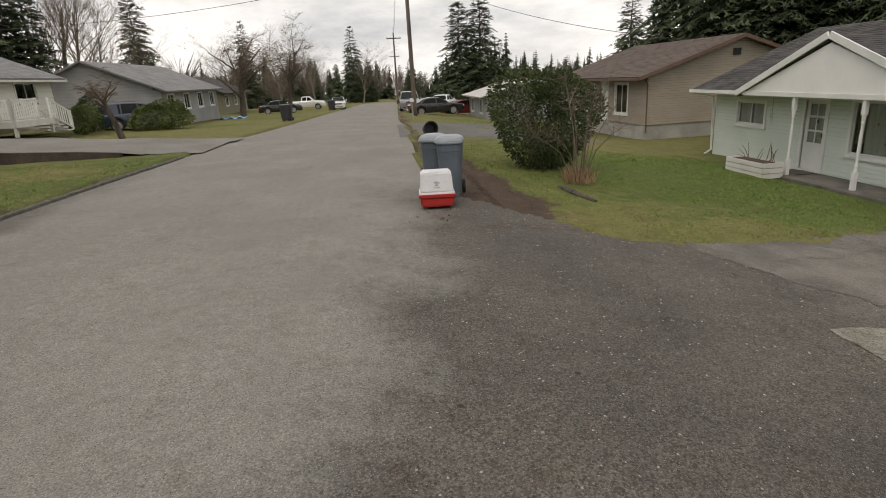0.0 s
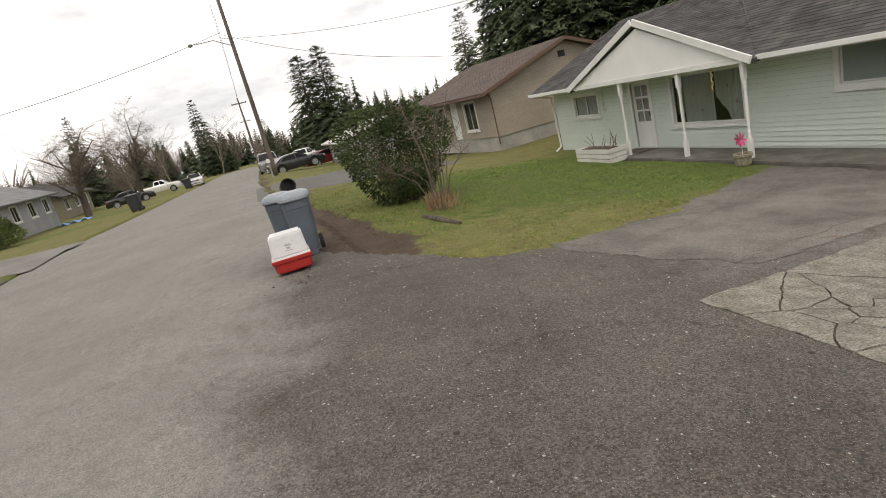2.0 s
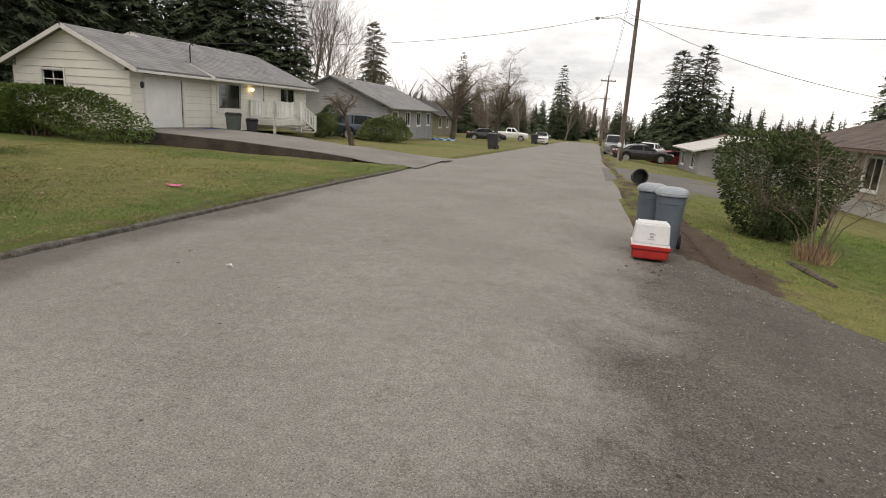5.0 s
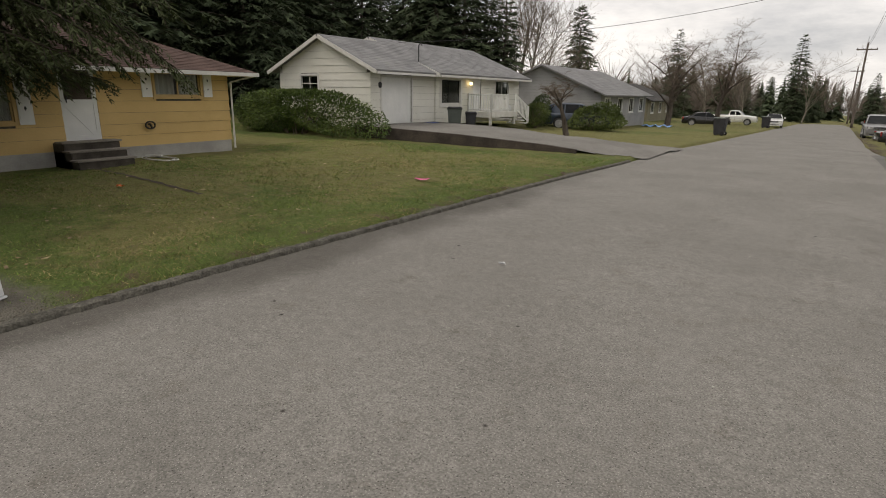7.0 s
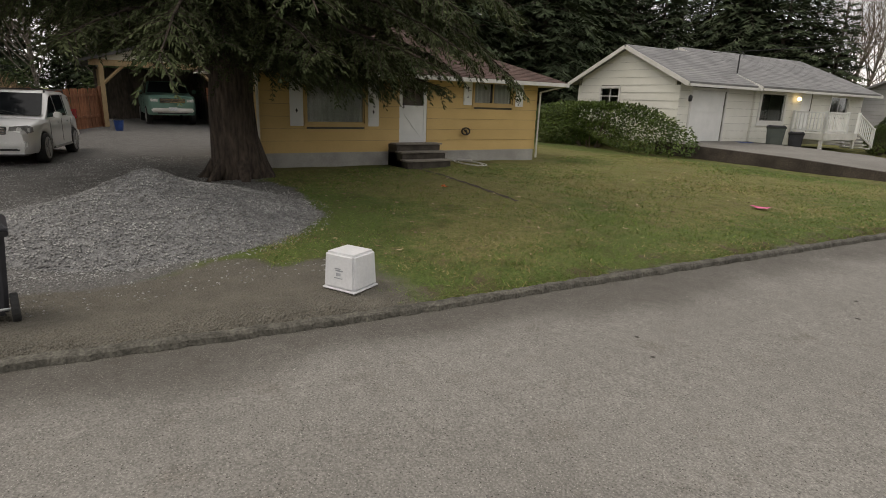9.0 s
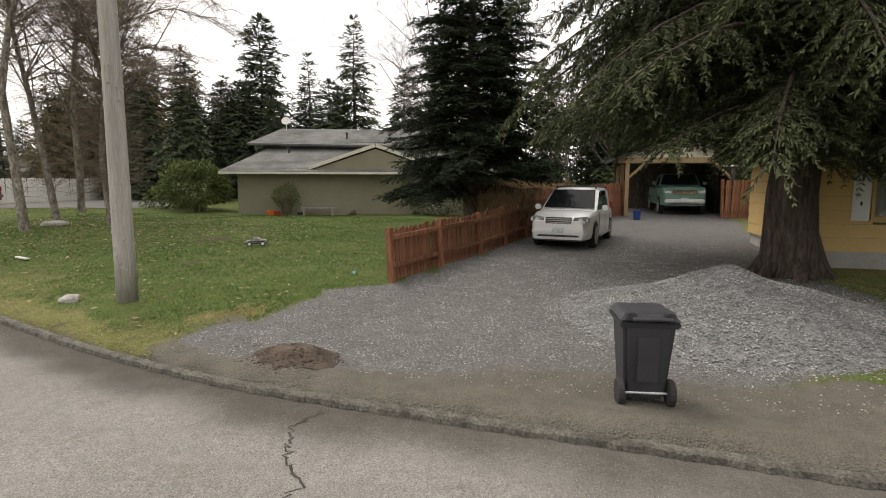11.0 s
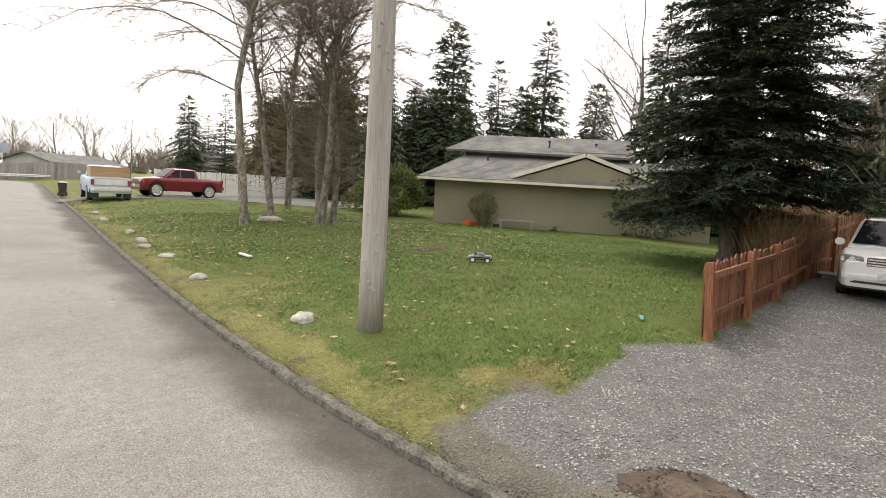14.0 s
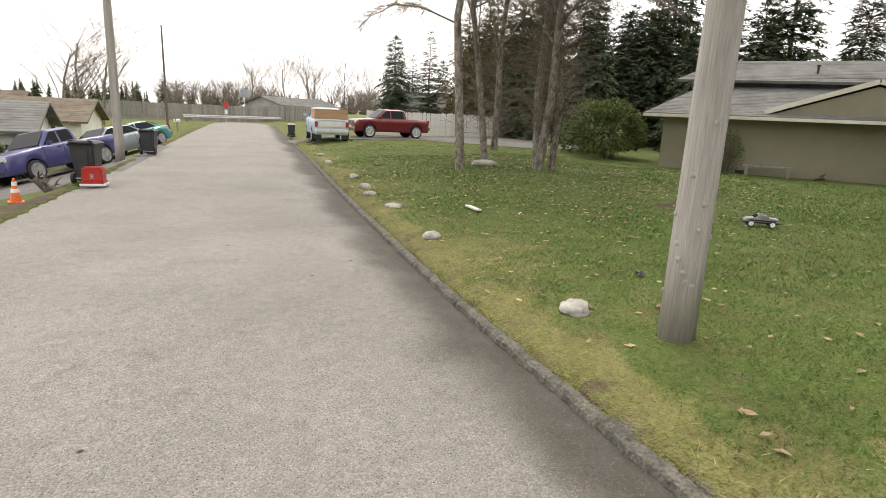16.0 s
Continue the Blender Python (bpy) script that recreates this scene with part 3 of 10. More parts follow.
def build_kerb(i0, i1):
    """A low rolled asphalt kerb along the west side."""
    b = B()
    ks = smooth_line(KERB, 30)[3 * i0:3 * i1]
    prof = [(0.04, -0.2), (0.03, -0.02), (0.018, 0.018), (-0.008, 0.034), (-0.045, 0.04), (-0.075, 0.036), (-0.1, -0.2)]
    secs = []
    for i, p in enumerate(ks):
        q0, q1 = Vector(ks[max(i - 1, 0)]), Vector(ks[min(i + 1, len(ks) - 1)])
        d = (q1 - q0).normalized()
        nrm = Vector((-d.y, d.x))
        jit = 0.012 * math.sin(i * 2.7) + 0.009 * math.sin(i * 5.3)
        secs.append([(p[0] + nrm.x * (o + jit + 0.008 * noise.noise(Vector((p[0] * 6, p[1] * 6, o * 40)))), p[1] + nrm.y * (o + jit), float(road_z(np.array(p[1]))) + h + (0.011 * noise.noise(Vector((p[0] * 5, p[1] * 5, o * 30))) if h > 0 else 0)) for o, h in prof])
    return b.loft(secs).mesh("kerb", smooth=False)


M_kerb = surf("kerb_asphalt", (0.062, 0.058, 0.047), (0.135, 0.127, 0.105), 6.0, 0.95, 0.9, 45, fine=0.45, c3=(0.075, 0.085, 0.03), bdist=0.02)
solid("kerb", build_kerb(31, 196), M_kerb, "low rolled asphalt kerb stained with moss", "kerb", "structure")


def sheet(name, x0, x1, y0, y1, step, inside, z, lift, dy=None):
    """A sheet laid on a surface, with the cells that lie inside a shape."""
    xs, ys = np.arange(x0, x1 + 1e-6, step), np.arange(y0, y1 + 1e-6, dy or step)
    xx, yy = np.meshgrid(xs, ys)
    zz = z(xx, yy) + lift
    keep = inside(0.25 * (xx[:-1, :-1] + xx[1:, :-1] + xx[:-1, 1:] + xx[1:, 1:]), 0.25 * (yy[:-1, :-1] + yy[1:, :-1] + yy[:-1, 1:] + yy[1:, 1:]))
    idx = np.arange(xx.size).reshape(xx.shape)
    q = np.stack([idx[:-1, :-1], idx[:-1, 1:], idx[1:, 1:], idx[1:, :-1]], -1)[keep]
    used, inv = np.unique(q, return_inverse=True)
    me = bpy.data.meshes.new(name)
    me.from_pydata(np.stack([xx, yy, zz], -1).reshape(-1, 3)[used].tolist(), [], inv.reshape(-1, 4).tolist())
    me.shade_smooth()
    return me


def apron_in(x, y):
    e = np.interp(y, EY, EX)
    top = np.interp(x, [-0.5, 0.2, 0.75, 1.2, 1.86, 2.5, 3.1, 3.9, 5.0, 6.2, 7.4, 8.8, 10.6], [10.7, 10.7, 10.4, 9.65, 8.85, 8.1, 7.8, 7.9, 8.15, 8.5, 9.0, 9.6, 10.3]) + 0.12 * wob(x, y, 3.1) + 0.05 * wob(x, y, 9.0)
    return (x > e - 0.7) & (y < top) & (y > -8) & (x < 10.9) & ~((x > 3.37) & (x < 10.3) & (y > -2.5) & (y < 4.98 + 0.1 * (x - 3.29)))


def apron_z(x, y):
    d = x - np.interp(y, EY, EX)
    t = 1 + np.minimum(d, 0) / 7.4
    near = 0.05 * (1 - (2 * t - 1) ** 2) - 0.03 + 0.024 * (sstep(-0.7, -0.15, d) - 0.9)
    return near * sstep(0.9, 0.0, d) + land(x, y) * sstep(0.0, 0.9, d)


solid("apron_pavement", pave_masks(sheet("apron_pavement", -8, 11.0, -8, 10.8, 0.1, apron_in, apron_z, 0.004)), M_pave, "dark patched asphalt drive apron", "pavement", "structure")

# ---------- houses ----------
def wallm(x, y, ang):
    """A wall's axes: u along the wall to the right of one who faces it, y inward, z up."""
    return Matrix.Translation((x, y, 0)) @ Matrix.Rotation(radians(ang), 4, 'Z')


def lay(b, m):
    b.v = [tuple(m @ Vector(v)) for v in b.v]
    return b


def house_at(x, y, z, label, category="house", shift=(0, 0, 0), turn=0.0):
    """The house's base, turned and shifted as a whole, and the way into its axes."""
    ob = thing("house", label, category, pose(x + shift[0], y + shift[1], z + shift[2], 0, 0, turn))
    return ob, Matrix.Translation((-x, -y, -z))


def wall(house, w, length, z0, z1, openings, material, course=0.0, thick=0.14, gable=None, start=None):
    """A wall with openings through it; with course, lapped boards over it. gable: apex u and z."""
    b = B()
    us = sorted({0.0, length, *(v for o in openings for v in o[:2])})
    zs = sorted({z0, z1, *(v for o in openings for v in o[2:4])})
    for ua, ub in zip(us, us[1:]):
        for za, zb in zip(zs, zs[1:]):
            um, zm = (ua + ub) / 2, (za + zb) / 2
            if not any(o[0] < um < o[1] and o[2] < zm < o[3] for o in openings):
                b.box(ua, ub, 0, thick, za, zb)
    if gable:
        b.prism([(0, z1), (length, z1), (gable[0], gable[1])], "y", 0.0, thick)
    me = b.mesh("wall")
    bm = bmesh.new()
    bm.from_mesh(me)
    bmesh.ops.remove_doubles(bm, verts=bm.verts, dist=0.0004)
    seen = {}
    for f in bm.faces:
        seen.setdefault(frozenset(v.index for v in f.verts), []).append(f)
    bmesh.ops.delete(bm, geom=[f for g in seen.values() if len(g) > 1 for f in g], context='FACES_ONLY')
    bm.to_mesh(me)
    bm.free()
    me.transform(w)
    core = part("wall", me, material if not course else M_gap, house)
    if course:
        z = z0 if start is None else start
        top = max(z1, gable[1] if gable else z1)
        while z < top - 0.03:
            ze = min(z + course, top)
            spans = [(0.0, length)]
            if gable and ze > z1:
                f = (ze - z1) / (gable[1] - z1)
                f = min(f, 1.0)
                spans = [(gable[0] * f, length - (length - gable[0]) * f)]
            for o in openings:
                if o[2] < ze - 0.02 and o[3] > z + 0.02:
                    spans = [s for a, c in spans for s in ((a, min(c, o[0])), (max(a, o[1]), c)) if s[1] - s[0] > 0.02]
            for a, c in spans:
                bb = B()
                wa, wc = a, c
                if gable and ze > z1 and z >= z1 - 0.001:
                    f0 = (z - z1) / (gable[1] - z1)
                    wa, wc = gable[0] * f0, length - (length - gable[0]) * f0
                bb.add([(wa, -0.024, z), (wc, -0.024, z), (c, -0.004, ze - 0.006), (a, -0.004, ze - 0.006), (wa, -0.001, z), (wc, -0.001, z), (c, -0.001, ze - 0.006), (a, -0.001, ze - 0.006)],
                       [(0, 1, 2, 3), (0, 4, 5, 1), (3, 2, 6, 7), (0, 3, 7, 4), (1, 5, 6, 2)])
                part("siding_board", lay(bb, w), material, core)
            z = ze
    return core


def window(house, w, u0, u1, z0, z1, cols=2, rows=1, sash=None, trim=0.09, glass=None, curtain=None, name="window", bars=None):
    """Trim round the opening, sash bars, and panes set back."""
    sash = sash or M_white
    b = B()
    for a, c, d, e in ((u0 - trim, u1 + trim, z1, z1 + trim), (u0 - trim, u1 + trim, z0 - trim, z0), (u0 - trim, u0, z0, z1), (u1, u1 + trim, z0, z1)):
        b.box(a, c, -0.045, 0.05, d, e)
    wd = part(name, lay(b, w), sash, house, "", bevel=0.004)
    s = B()
    s.box(u0 - trim - 0.03, u1 + trim + 0.03, -0.075, 0.0, z0 - trim - 0.03, z0 - trim)
    part("window_sill", lay(s, w), sash, wd)
    fw = 0.035
    us = list(np.linspace(u0, u1, cols + 1)) if bars is None else bars
    zs = list(np.linspace(z0, z1, rows + 1))
    b = B()
    for u in us:
        b.box(u - fw / 2 if u0 < u < u1 else (u if u == us[0] else u - fw), u + fw / 2 if u0 < u < u1 else (u + fw if u == us[0] else u), 0.005, 0.045, z0, z1)
    for z in zs:
        lo = z - fw / 2 if z0 < z < z1 else (z if z == zs[0] else z - fw)
        for ua, ub in zip(us, us[1:]):
            b.box(ua + fw / 2, ub - fw / 2, 0.008, 0.042, lo, lo + fw)
    part("window_frame", lay(b, w), sash, wd)
    for i, (ua, ub) in enumerate(zip(us, us[1:])):
        for za, zb in zip(zs, zs[1:]):
            p = B().box(ua + 0.005, ub - 0.005, 0.022, 0.028, za + 0.005, zb - 0.005)
            part("pane", lay(p, w), glass or M_pane, wd).visible_shadow = False
    # added dark sheet behind the panes, painted as the unlit room
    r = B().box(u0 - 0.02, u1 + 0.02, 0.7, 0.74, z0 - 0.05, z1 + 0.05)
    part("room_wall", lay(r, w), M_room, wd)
    if curtain:
        for (ca, cb) in curtain:
            c = B()
            n = max(6, int((cb - ca) / 0.05))
            pts = [(ca + (cb - ca) * k / n, 0.075 + 0.018 * math.sin(k * 1.9)) for k in range(n + 1)]
            vs = [(p[0], p[1], z0 + 0.02) for p in pts] + [(p[0], p[1], z1 - 0.02) for p in pts]
            c.add(vs, [(k, k + 1, n + 2 + k, n + 1 + k) for k in range(n)])
            part("curtain", lay(c, w), M_curtain, wd)
    return wd


def shingles(house, name, a, b2, c, d, material, rowh=0.15, tab=0.32, thick=0.1, parent=None, label=""):
    """A roof plane, eave from a to b2, ridge from d to c: a deck, and courses of tabs over it."""
    a, b2, c, d = (Vector(v) for v in (a, b2, c, d))
    nrm = (b2 - a).cross(d - a).normalized()
    if nrm.z < 0:
        nrm = -nrm
    deck = B()
    low = [v - thick * nrm for v in (a, b2, c, d)]
    deck.add([a, b2, c, d, *low], [(0, 1, 2, 3), (7, 6, 5, 4), (0, 4, 5, 1), (1, 5, 6, 2), (2, 6, 7, 3), (3, 7, 4, 0)])
    roof = part(name, deck, material, house)
    rows = max(2, int(((d - a).length + (c - b2).length) / 2 / rowh))
    rng = random.Random(int(a.x * 100 + a.y * 10))
    s = B()
    for i in range(rows):
        t0, t1 = i / rows, (i + 1.15) / rows
        t1 = min(t1, 1.0)
        e0, e1, r0, r1 = a.lerp(d, t0), b2.lerp(c, t0), a.lerp(d, t1), b2.lerp(c, t1)
        n = max(1, int((e1 - e0).length / tab))
        cut = [0.0] + [min(0.999, max(0.001, (k + rng.uniform(-0.25, 0.25)) / n)) for k in range(1, n)] + [1.0]
        for f0, f1 in zip(cut, cut[1:]):
            h = 0.010 + rng.uniform(0, 0.006)
            p = [e0.lerp(e1, f0) + h * nrm, e0.lerp(e1, f1) + h * nrm, r0.lerp(r1, f1) + 0.004 * nrm, r0.lerp(r1, f0) + 0.004 * nrm, e0.lerp(e1, f0), e0.lerp(e1, f1)]
            s.add(p, [(0, 1, 2, 3), (4, 5, 1, 0)])
    sh = part("shingles", s, material, roof)
    sh["kind"] = "stuff"
    return roof


def strip(house, name, p, q, w, h, material, down=0.0):
    """A board or gutter from p to q."""
    p, q = Vector(p), Vector(q)
    d = (q - p).normalized()
    side = d.cross(Vector((0, 0, 1))).normalized()
    b = B()
    up = side.cross(d)
    vs = [v + sx * side * w / 2 + sz * up * h for v in (p, q) for sx, sz in ((-1, 0), (1, 0), (1, 1), (-1, 1))]
    b.add(vs, [(0, 1, 2, 3), (7, 6, 5, 4), (0, 4, 5, 1), (1, 5, 6, 2), (2, 6, 7, 3), (3, 7, 4, 0)])
    return part(name, b, material, house)


def pane_material():
    m = bpy.data.materials.new("window_pane")
    m.use_nodes = True
    n, l = m.node_tree.nodes, m.node_tree.links
    out = n["Material Output"]
    g = n.new("ShaderNodeBsdfGlossy")
    g.inputs["Roughness"].default_value = 0.03
    t = n.new("ShaderNodeBsdfTransparent")
    t.inputs["Color"].default_value = (0.78, 0.81, 0.81, 1)
    f = n.new("ShaderNodeLayerWeight")
    f.inputs["Blend"].default_value = 0.5
    pw = n.new("ShaderNodeMath")
    pw.operation = 'POWER'
    pw.inputs[1].default_value = 4.0
    l.new(f.outputs["Facing"], pw.inputs[0])
    sc = n.new("ShaderNodeMath")
    sc.operation = 'MULTIPLY_ADD'
    sc.inputs[1].default_value, sc.inputs[2].default_value = 0.6, 0.06
    l.new(pw.outputs[0], sc.inputs[0])
    mx = n.new("ShaderNodeMixShader")
    l.new(sc.outputs[0], mx.inputs[0])
    l.new(t.outputs[0], mx.inputs[1])
    l.new(g.outputs[0], mx.inputs[2])
    l.new(mx.outputs[0], out.inputs["Surface"])
    return m


M_pane = pane_material()
# near-black tone: the dimness indoors is put into this colour
M_room = surf("painted_dim_room", (0.05, 0.045, 0.04), (0.10, 0.09, 0.08), 0.8, 0.9, 0.0, 5)
M_curtain = surf("curtain_cloth", (0.62, 0.585, 0.53), (0.78, 0.745, 0.69), 1.5, 0.9, 0.2, 30, stretch=(6, 6, 0.3))
M_blind = surf("pale_blind", (0.68, 0.69, 0.69), (0.78, 0.79, 0.79), 0.5, 0.8, 0.1, 30, stretch=(0.2, 0.2, 20))
M_brick = surf("red_brick", (0.28, 0.075, 0.05), (0.36, 0.11, 0.075), 5, 0.9, 0.4, 40, island=0.1)
M_fascia = surf("weathered_trim", (0.60, 0.59, 0.55), (0.70, 0.69, 0.66), 2, 0.6, 0.1, 40, fine=0.06)
M_timber = surf("raw_timber", (0.30, 0.21, 0.11), (0.40, 0.29, 0.16), 2, 0.8, 0.3, 30, stretch=(1, 1, 0.3), fine=0.15)
M_tread = surf("grey_tread", (0.17, 0.152, 0.13), (0.28, 0.255, 0.222), 3, 0.9, 0.3, 40, fine=0.2, stretch=(4, 0.5, 1))
M_step = surf("mossy_step", (0.042, 0.035, 0.028), (0.09, 0.078, 0.064), 3, 0.95, 0.4, 40, fine=0.2)
M_metalroof = surf("pale_metal_roof", (0.45, 0.44, 0.42), (0.60, 0.59, 0.56), 1.5, 0.5, 0.1, 30, stretch=(8, 1, 1))


M_redprint = surf("faded_red_print", (0.32, 0.12, 0.10), (0.4, 0.18, 0.15), 6, 0.9, 0.0, 10)


def turned_post(house, O, x, y, z0, z1):
    prof = [(0.042, 0), (0.042, 0.5), (0.034, 0.54), (0.042, 0.6), (0.026, 0.66), (0.036, 0.95), (0.038, 1.3), (0.028, 1.55), (0.042, 1.6), (0.034, 1.65), (0.045, 1.69), (0.045, z1 - z0)]
    b = B().lathe(prof, 12, Matrix.Translation((x, y, z0)))
    b.box(x - 0.05, x + 0.05, y - 0.05, y + 0.05, z0, z0 + 0.45)
    b.box(x - 0.05, x + 0.05, y - 0.05, y + 0.05, z1 - 0.35, z1)
    part("porch_post", lay(b, O), M_white, house)


def mint_house():
    h, O = house_at(10.4, 11, -1.07, "mint green lap-sided bungalow with white gabled porch", shift=(1.32, 1.39, -0.22), turn=-1.3)
    x0, yl, yr = 10.4, 19.3, 1.2
    w = O @ wallm(x0, yl, -90)
    ops = [(1.35, 2.75, 0.18, 0.88), (4.55, 5.37, -0.93, 1.03), (6.3, 8.7, -0.28, 1.04), (11.1, 12.85, 0.36, 1.24)]
    wall(h, w, yl - yr, -1.15, 1.38, ops, M_mint, 0.115)
    wall(h, O @ wallm(18.4, yr, 90), yl - yr, -1.15, 1.38, [], M_mint)
    wall(h, O @ wallm(x0, yr, 0), 8.0, -1.15, 1.38, [], M_mint, gable=(4.0, 2.95))
    wall(h, O @ wallm(18.4, yl, 180), 8.0, -1.15, 1.38, [], M_mint, gable=(4.0, 2.95))
    window(h, w, *ops[0], cols=2, curtain=[(1.37, 2.03), (2.07, 2.73)])
    window(h, w, *ops[2], bars=[6.3, 6.62, 8.7], curtain=[(6.66, 7.7)])
    cb = B()
    for k in range(14):
        u0_, u1_ = 7.78 + 0.065 * k, 7.78 + 0.065 * (k + 1)
        d0_, d1_ = 0.075 + 0.02 * math.sin(k * 1.7), 0.075 + 0.02 * math.sin(k * 1.7 + 1.7)
        z0_, z1_ = -0.26 + 0.62 * max(0.0, 1 - k / 7.0) ** 0.8, -0.26 + 0.62 * max(0.0, 1 - (k + 1) / 7.0) ** 0.8
        cb.add([(u0_, d0_, z0_), (u1_, d1_, z1_), (u1_, d1_, 1.02), (u0_, d0_, 1.02)], [(0, 1, 2, 3)])
    part("curtain", lay(cb, w), M_curtain, h, "curtain swept aside")
    for u_, z_ in ((7.02, 0.52), (7.3, 0.05), (7.5, 0.42), (8.2, 0.6), (8.45, 0.2)):
        part("curtain_print", lay(B().prism([(u_ - 0.03, z_), (u_, z_ - 0.04), (u_ + 0.03, z_), (u_, z_ + 0.035)], "y", 0.046, 0.052), w), M_redprint, h)
    window(h, w, *ops[3], cols=1, trim=0.12)
    bl = B().box(11.12, 12.83, 0.05, 0.056, 0.37, 1.22)
    part("blind", lay(bl, w), M_blind, h)
    # door with nine lights
    door = part("door", lay(B().box(4.55, 5.37, 0.03, 0.075, -0.93, -0.2), w), M_white, h, "white door with six glass lights")
    for u in (4.55, 5.25):
        part("stile", lay(B().box(u, u + 0.12, 0.03, 0.075, -0.2, 1.03), w), M_white, door)
    for z in (-0.2, 0.16, 0.56, 0.93):
        part("door_rail", lay(B().box(4.67, 5.25, 0.032, 0.073, z, z + 0.1 if z > 0.9 else z + 0.05), w), M_white, door)
    part("muntin", lay(B().box(4.945, 4.975, 0.034, 0.07, -0.15, 0.93), w), M_white, door)
    for i, z in enumerate((-0.15, 0.21, 0.61)):
        for u in (4.67, 4.975):
            part("pane", lay(B().box(u, u + 0.275, 0.05, 0.055, z, z + 0.33), w), M_pane, door)
    part("door_curtain", lay(B().box(4.66, 5.26, 0.085, 0.09, -0.18, 0.95), w), M_curtain, door)
    part("door_handle", lay(B().tube([(5.29, -0.02, 0.02), (5.29, -0.02, 0.14)], 0.015), w), M_black, door)
    part("house_number", lay(B().box(4.93, 5.03, 0.045, 0.05, 0.42, 0.5), w), M_black, door)
    t = B()
    for a, c, e, g in ((4.45, 4.55, -0.95, 1.13), (5.37, 5.47, -0.95, 1.13), (4.55, 5.37, 1.03, 1.13)):
        t.box(a, c, -0.04, 0.06, e, g)
    part("door_trim", lay(t, w), M_white, h)
    # porch
    p = B().box(9.2, 10.4, 3.5, 14.6, -1.3, -0.96)
    part("porch_slab", lay(p, O), M_darkconc, h, "", bevel=0.02)
    for y in (14.06, 11.7, 9.7):
        turned_post(h, O, 9.5, y, -0.96, 1.18)
    part("porch_beam", lay(B().box(9.42, 9.58, 9.62, 16.35, 1.18, 1.30), O), M_white, h)
    # pediment of vertical boards with a scalloped foot
    w2 = O @ wallm(9.44, 16.4, -90)
    ped = B().prism([(0.05, 1.24), (6.75, 1.24), (3.4, 2.52)], "y", 0.02, 0.08)
    pd = part("pediment", lay(ped, w2), M_white, h)
    for k in range(66):
        u = 0.1 + k * 0.1
        top = 1.24 + 1.28 * (1 - abs(u + 0.05 - 3.4) / 3.4)
        part("pediment_board", lay(B().prism([(u, 1.19), (u + 0.05, 1.17), (u + 0.097, 1.19), (u + 0.097, max(1.26, top - 0.01)), (u, max(1.26, top - 0.02))], "y", 0.006, 0.018), w2), M_bright, pd)
    for s in (0, 1):
        e, r = ((9.38, 16.6, 1.14), (9.38, 13.0, 2.62)) if s == 0 else ((9.38, 9.4, 1.14), (9.38, 13.0, 2.62))
        strip(h, "rake_board", O @ Vector(e), O @ Vector(r), 0.05, 0.17, M_white)
    V = lambda *v: O @ Vector(v)
    sl = 0.405
    ridge_x = 14.4
    ez, ex = 1.28, 9.62
    rz = ez + (ridge_x - ex) * sl
    shingles(h, "roof", V(ex, 19.75, ez), V(ex, yr - 0.3, ez), V(ridge_x, yr - 0.3, rz), V(ridge_x, 19.75, rz), M_shingle)
    shingles(h, "roof", V(2 * ridge_x - ex, yr - 0.3, ez), V(2 * ridge_x - ex, 19.75, ez), V(ridge_x, 19.75, rz), V(ridge_x, yr - 0.3, rz), M_shingle, rowh=0.4, tab=1.0)
    # porch roof planes run back into the main roof
    pz, top = 1.22, 2.68
    bx = ex + (top - ez) / sl + 0.1
    fx = ex + max(0, (pz - ez)) / sl + 0.05
    shingles(h, "porch_roof", V(9.415, 16.65, pz), V(fx, 16.65, pz + 0.02), V(bx, 13.0, top), V(9.415, 13.0, top), M_shingle)
    shingles(h, "porch_roof", V(fx, 9.35, pz + 0.02), V(9.415, 9.35, pz), V(9.415, 13.0, top), V(bx, 13.0, top), M_shingle)
    strip(h, "valley_flashing", V(fx + 0.02, 9.35, pz + 0.05), V(bx - 0.05, 12.9, top + 0.01), 0.09, 0.025, M_black)
    strip(h, "gutter", V(9.6, 19.75, 1.19), V(9.6, 16.6, 1.19), 0.1, 0.1, M_white)
    strip(h, "gutter", V(9.6, 9.4, 1.19), V(9.6, yr - 0.3, 1.19), 0.1, 0.1, M_white)
    sf = B().box(9.62, 10.4, yr - 0.2, 19.7, 1.16, 1.19)
    part("soffit", lay(sf, O), M_white, h)
    sp = B().tube([(9.66, 19.6, 1.18), (10.3, 19.35, 1.0), (10.34, 19.33, -0.9), (10.1, 19.33, -1.05)], 0.04, 8)
    part("downspout", lay(sp, O), M_white, h)
    c = B().box(14.7, 15.5, 12.3, 13.9, 2.5, 3.62)
    ch = part("chimney", lay(c, O), M_concrete, h)
    rng = random.Random(3)
    for i in range(14):
        z = 2.52 + i * 0.078
        for k in range(8):
            y = 12.3 + k * 0.2 + (0.1 if i % 2 else 0) - 0.05
            y0, y1 = max(12.3, y + 0.008), min(13.9, y + 0.192)
            if y1 - y0 > 0.03:
                part("brick", lay(B().box(14.685, 14.72, y0, y1, z, z + 0.066), O), M_brick, ch)
    part("chimney_cap", lay(B().box(14.62, 15.58, 12.22, 13.98, 3.62, 3.7), O), M_concrete, ch)
    mat_ = thing("doormat", "dark brown worn doormat before the white door", "doormat", h.matrix_basis @ O @ Matrix.Translation((9.95, 14.3, -0.958)))
    part("pad", B().box(-0.28, 0.28, -0.42, 0.42, 0, 0.018), M_step, mat_, "", bevel=0.006)
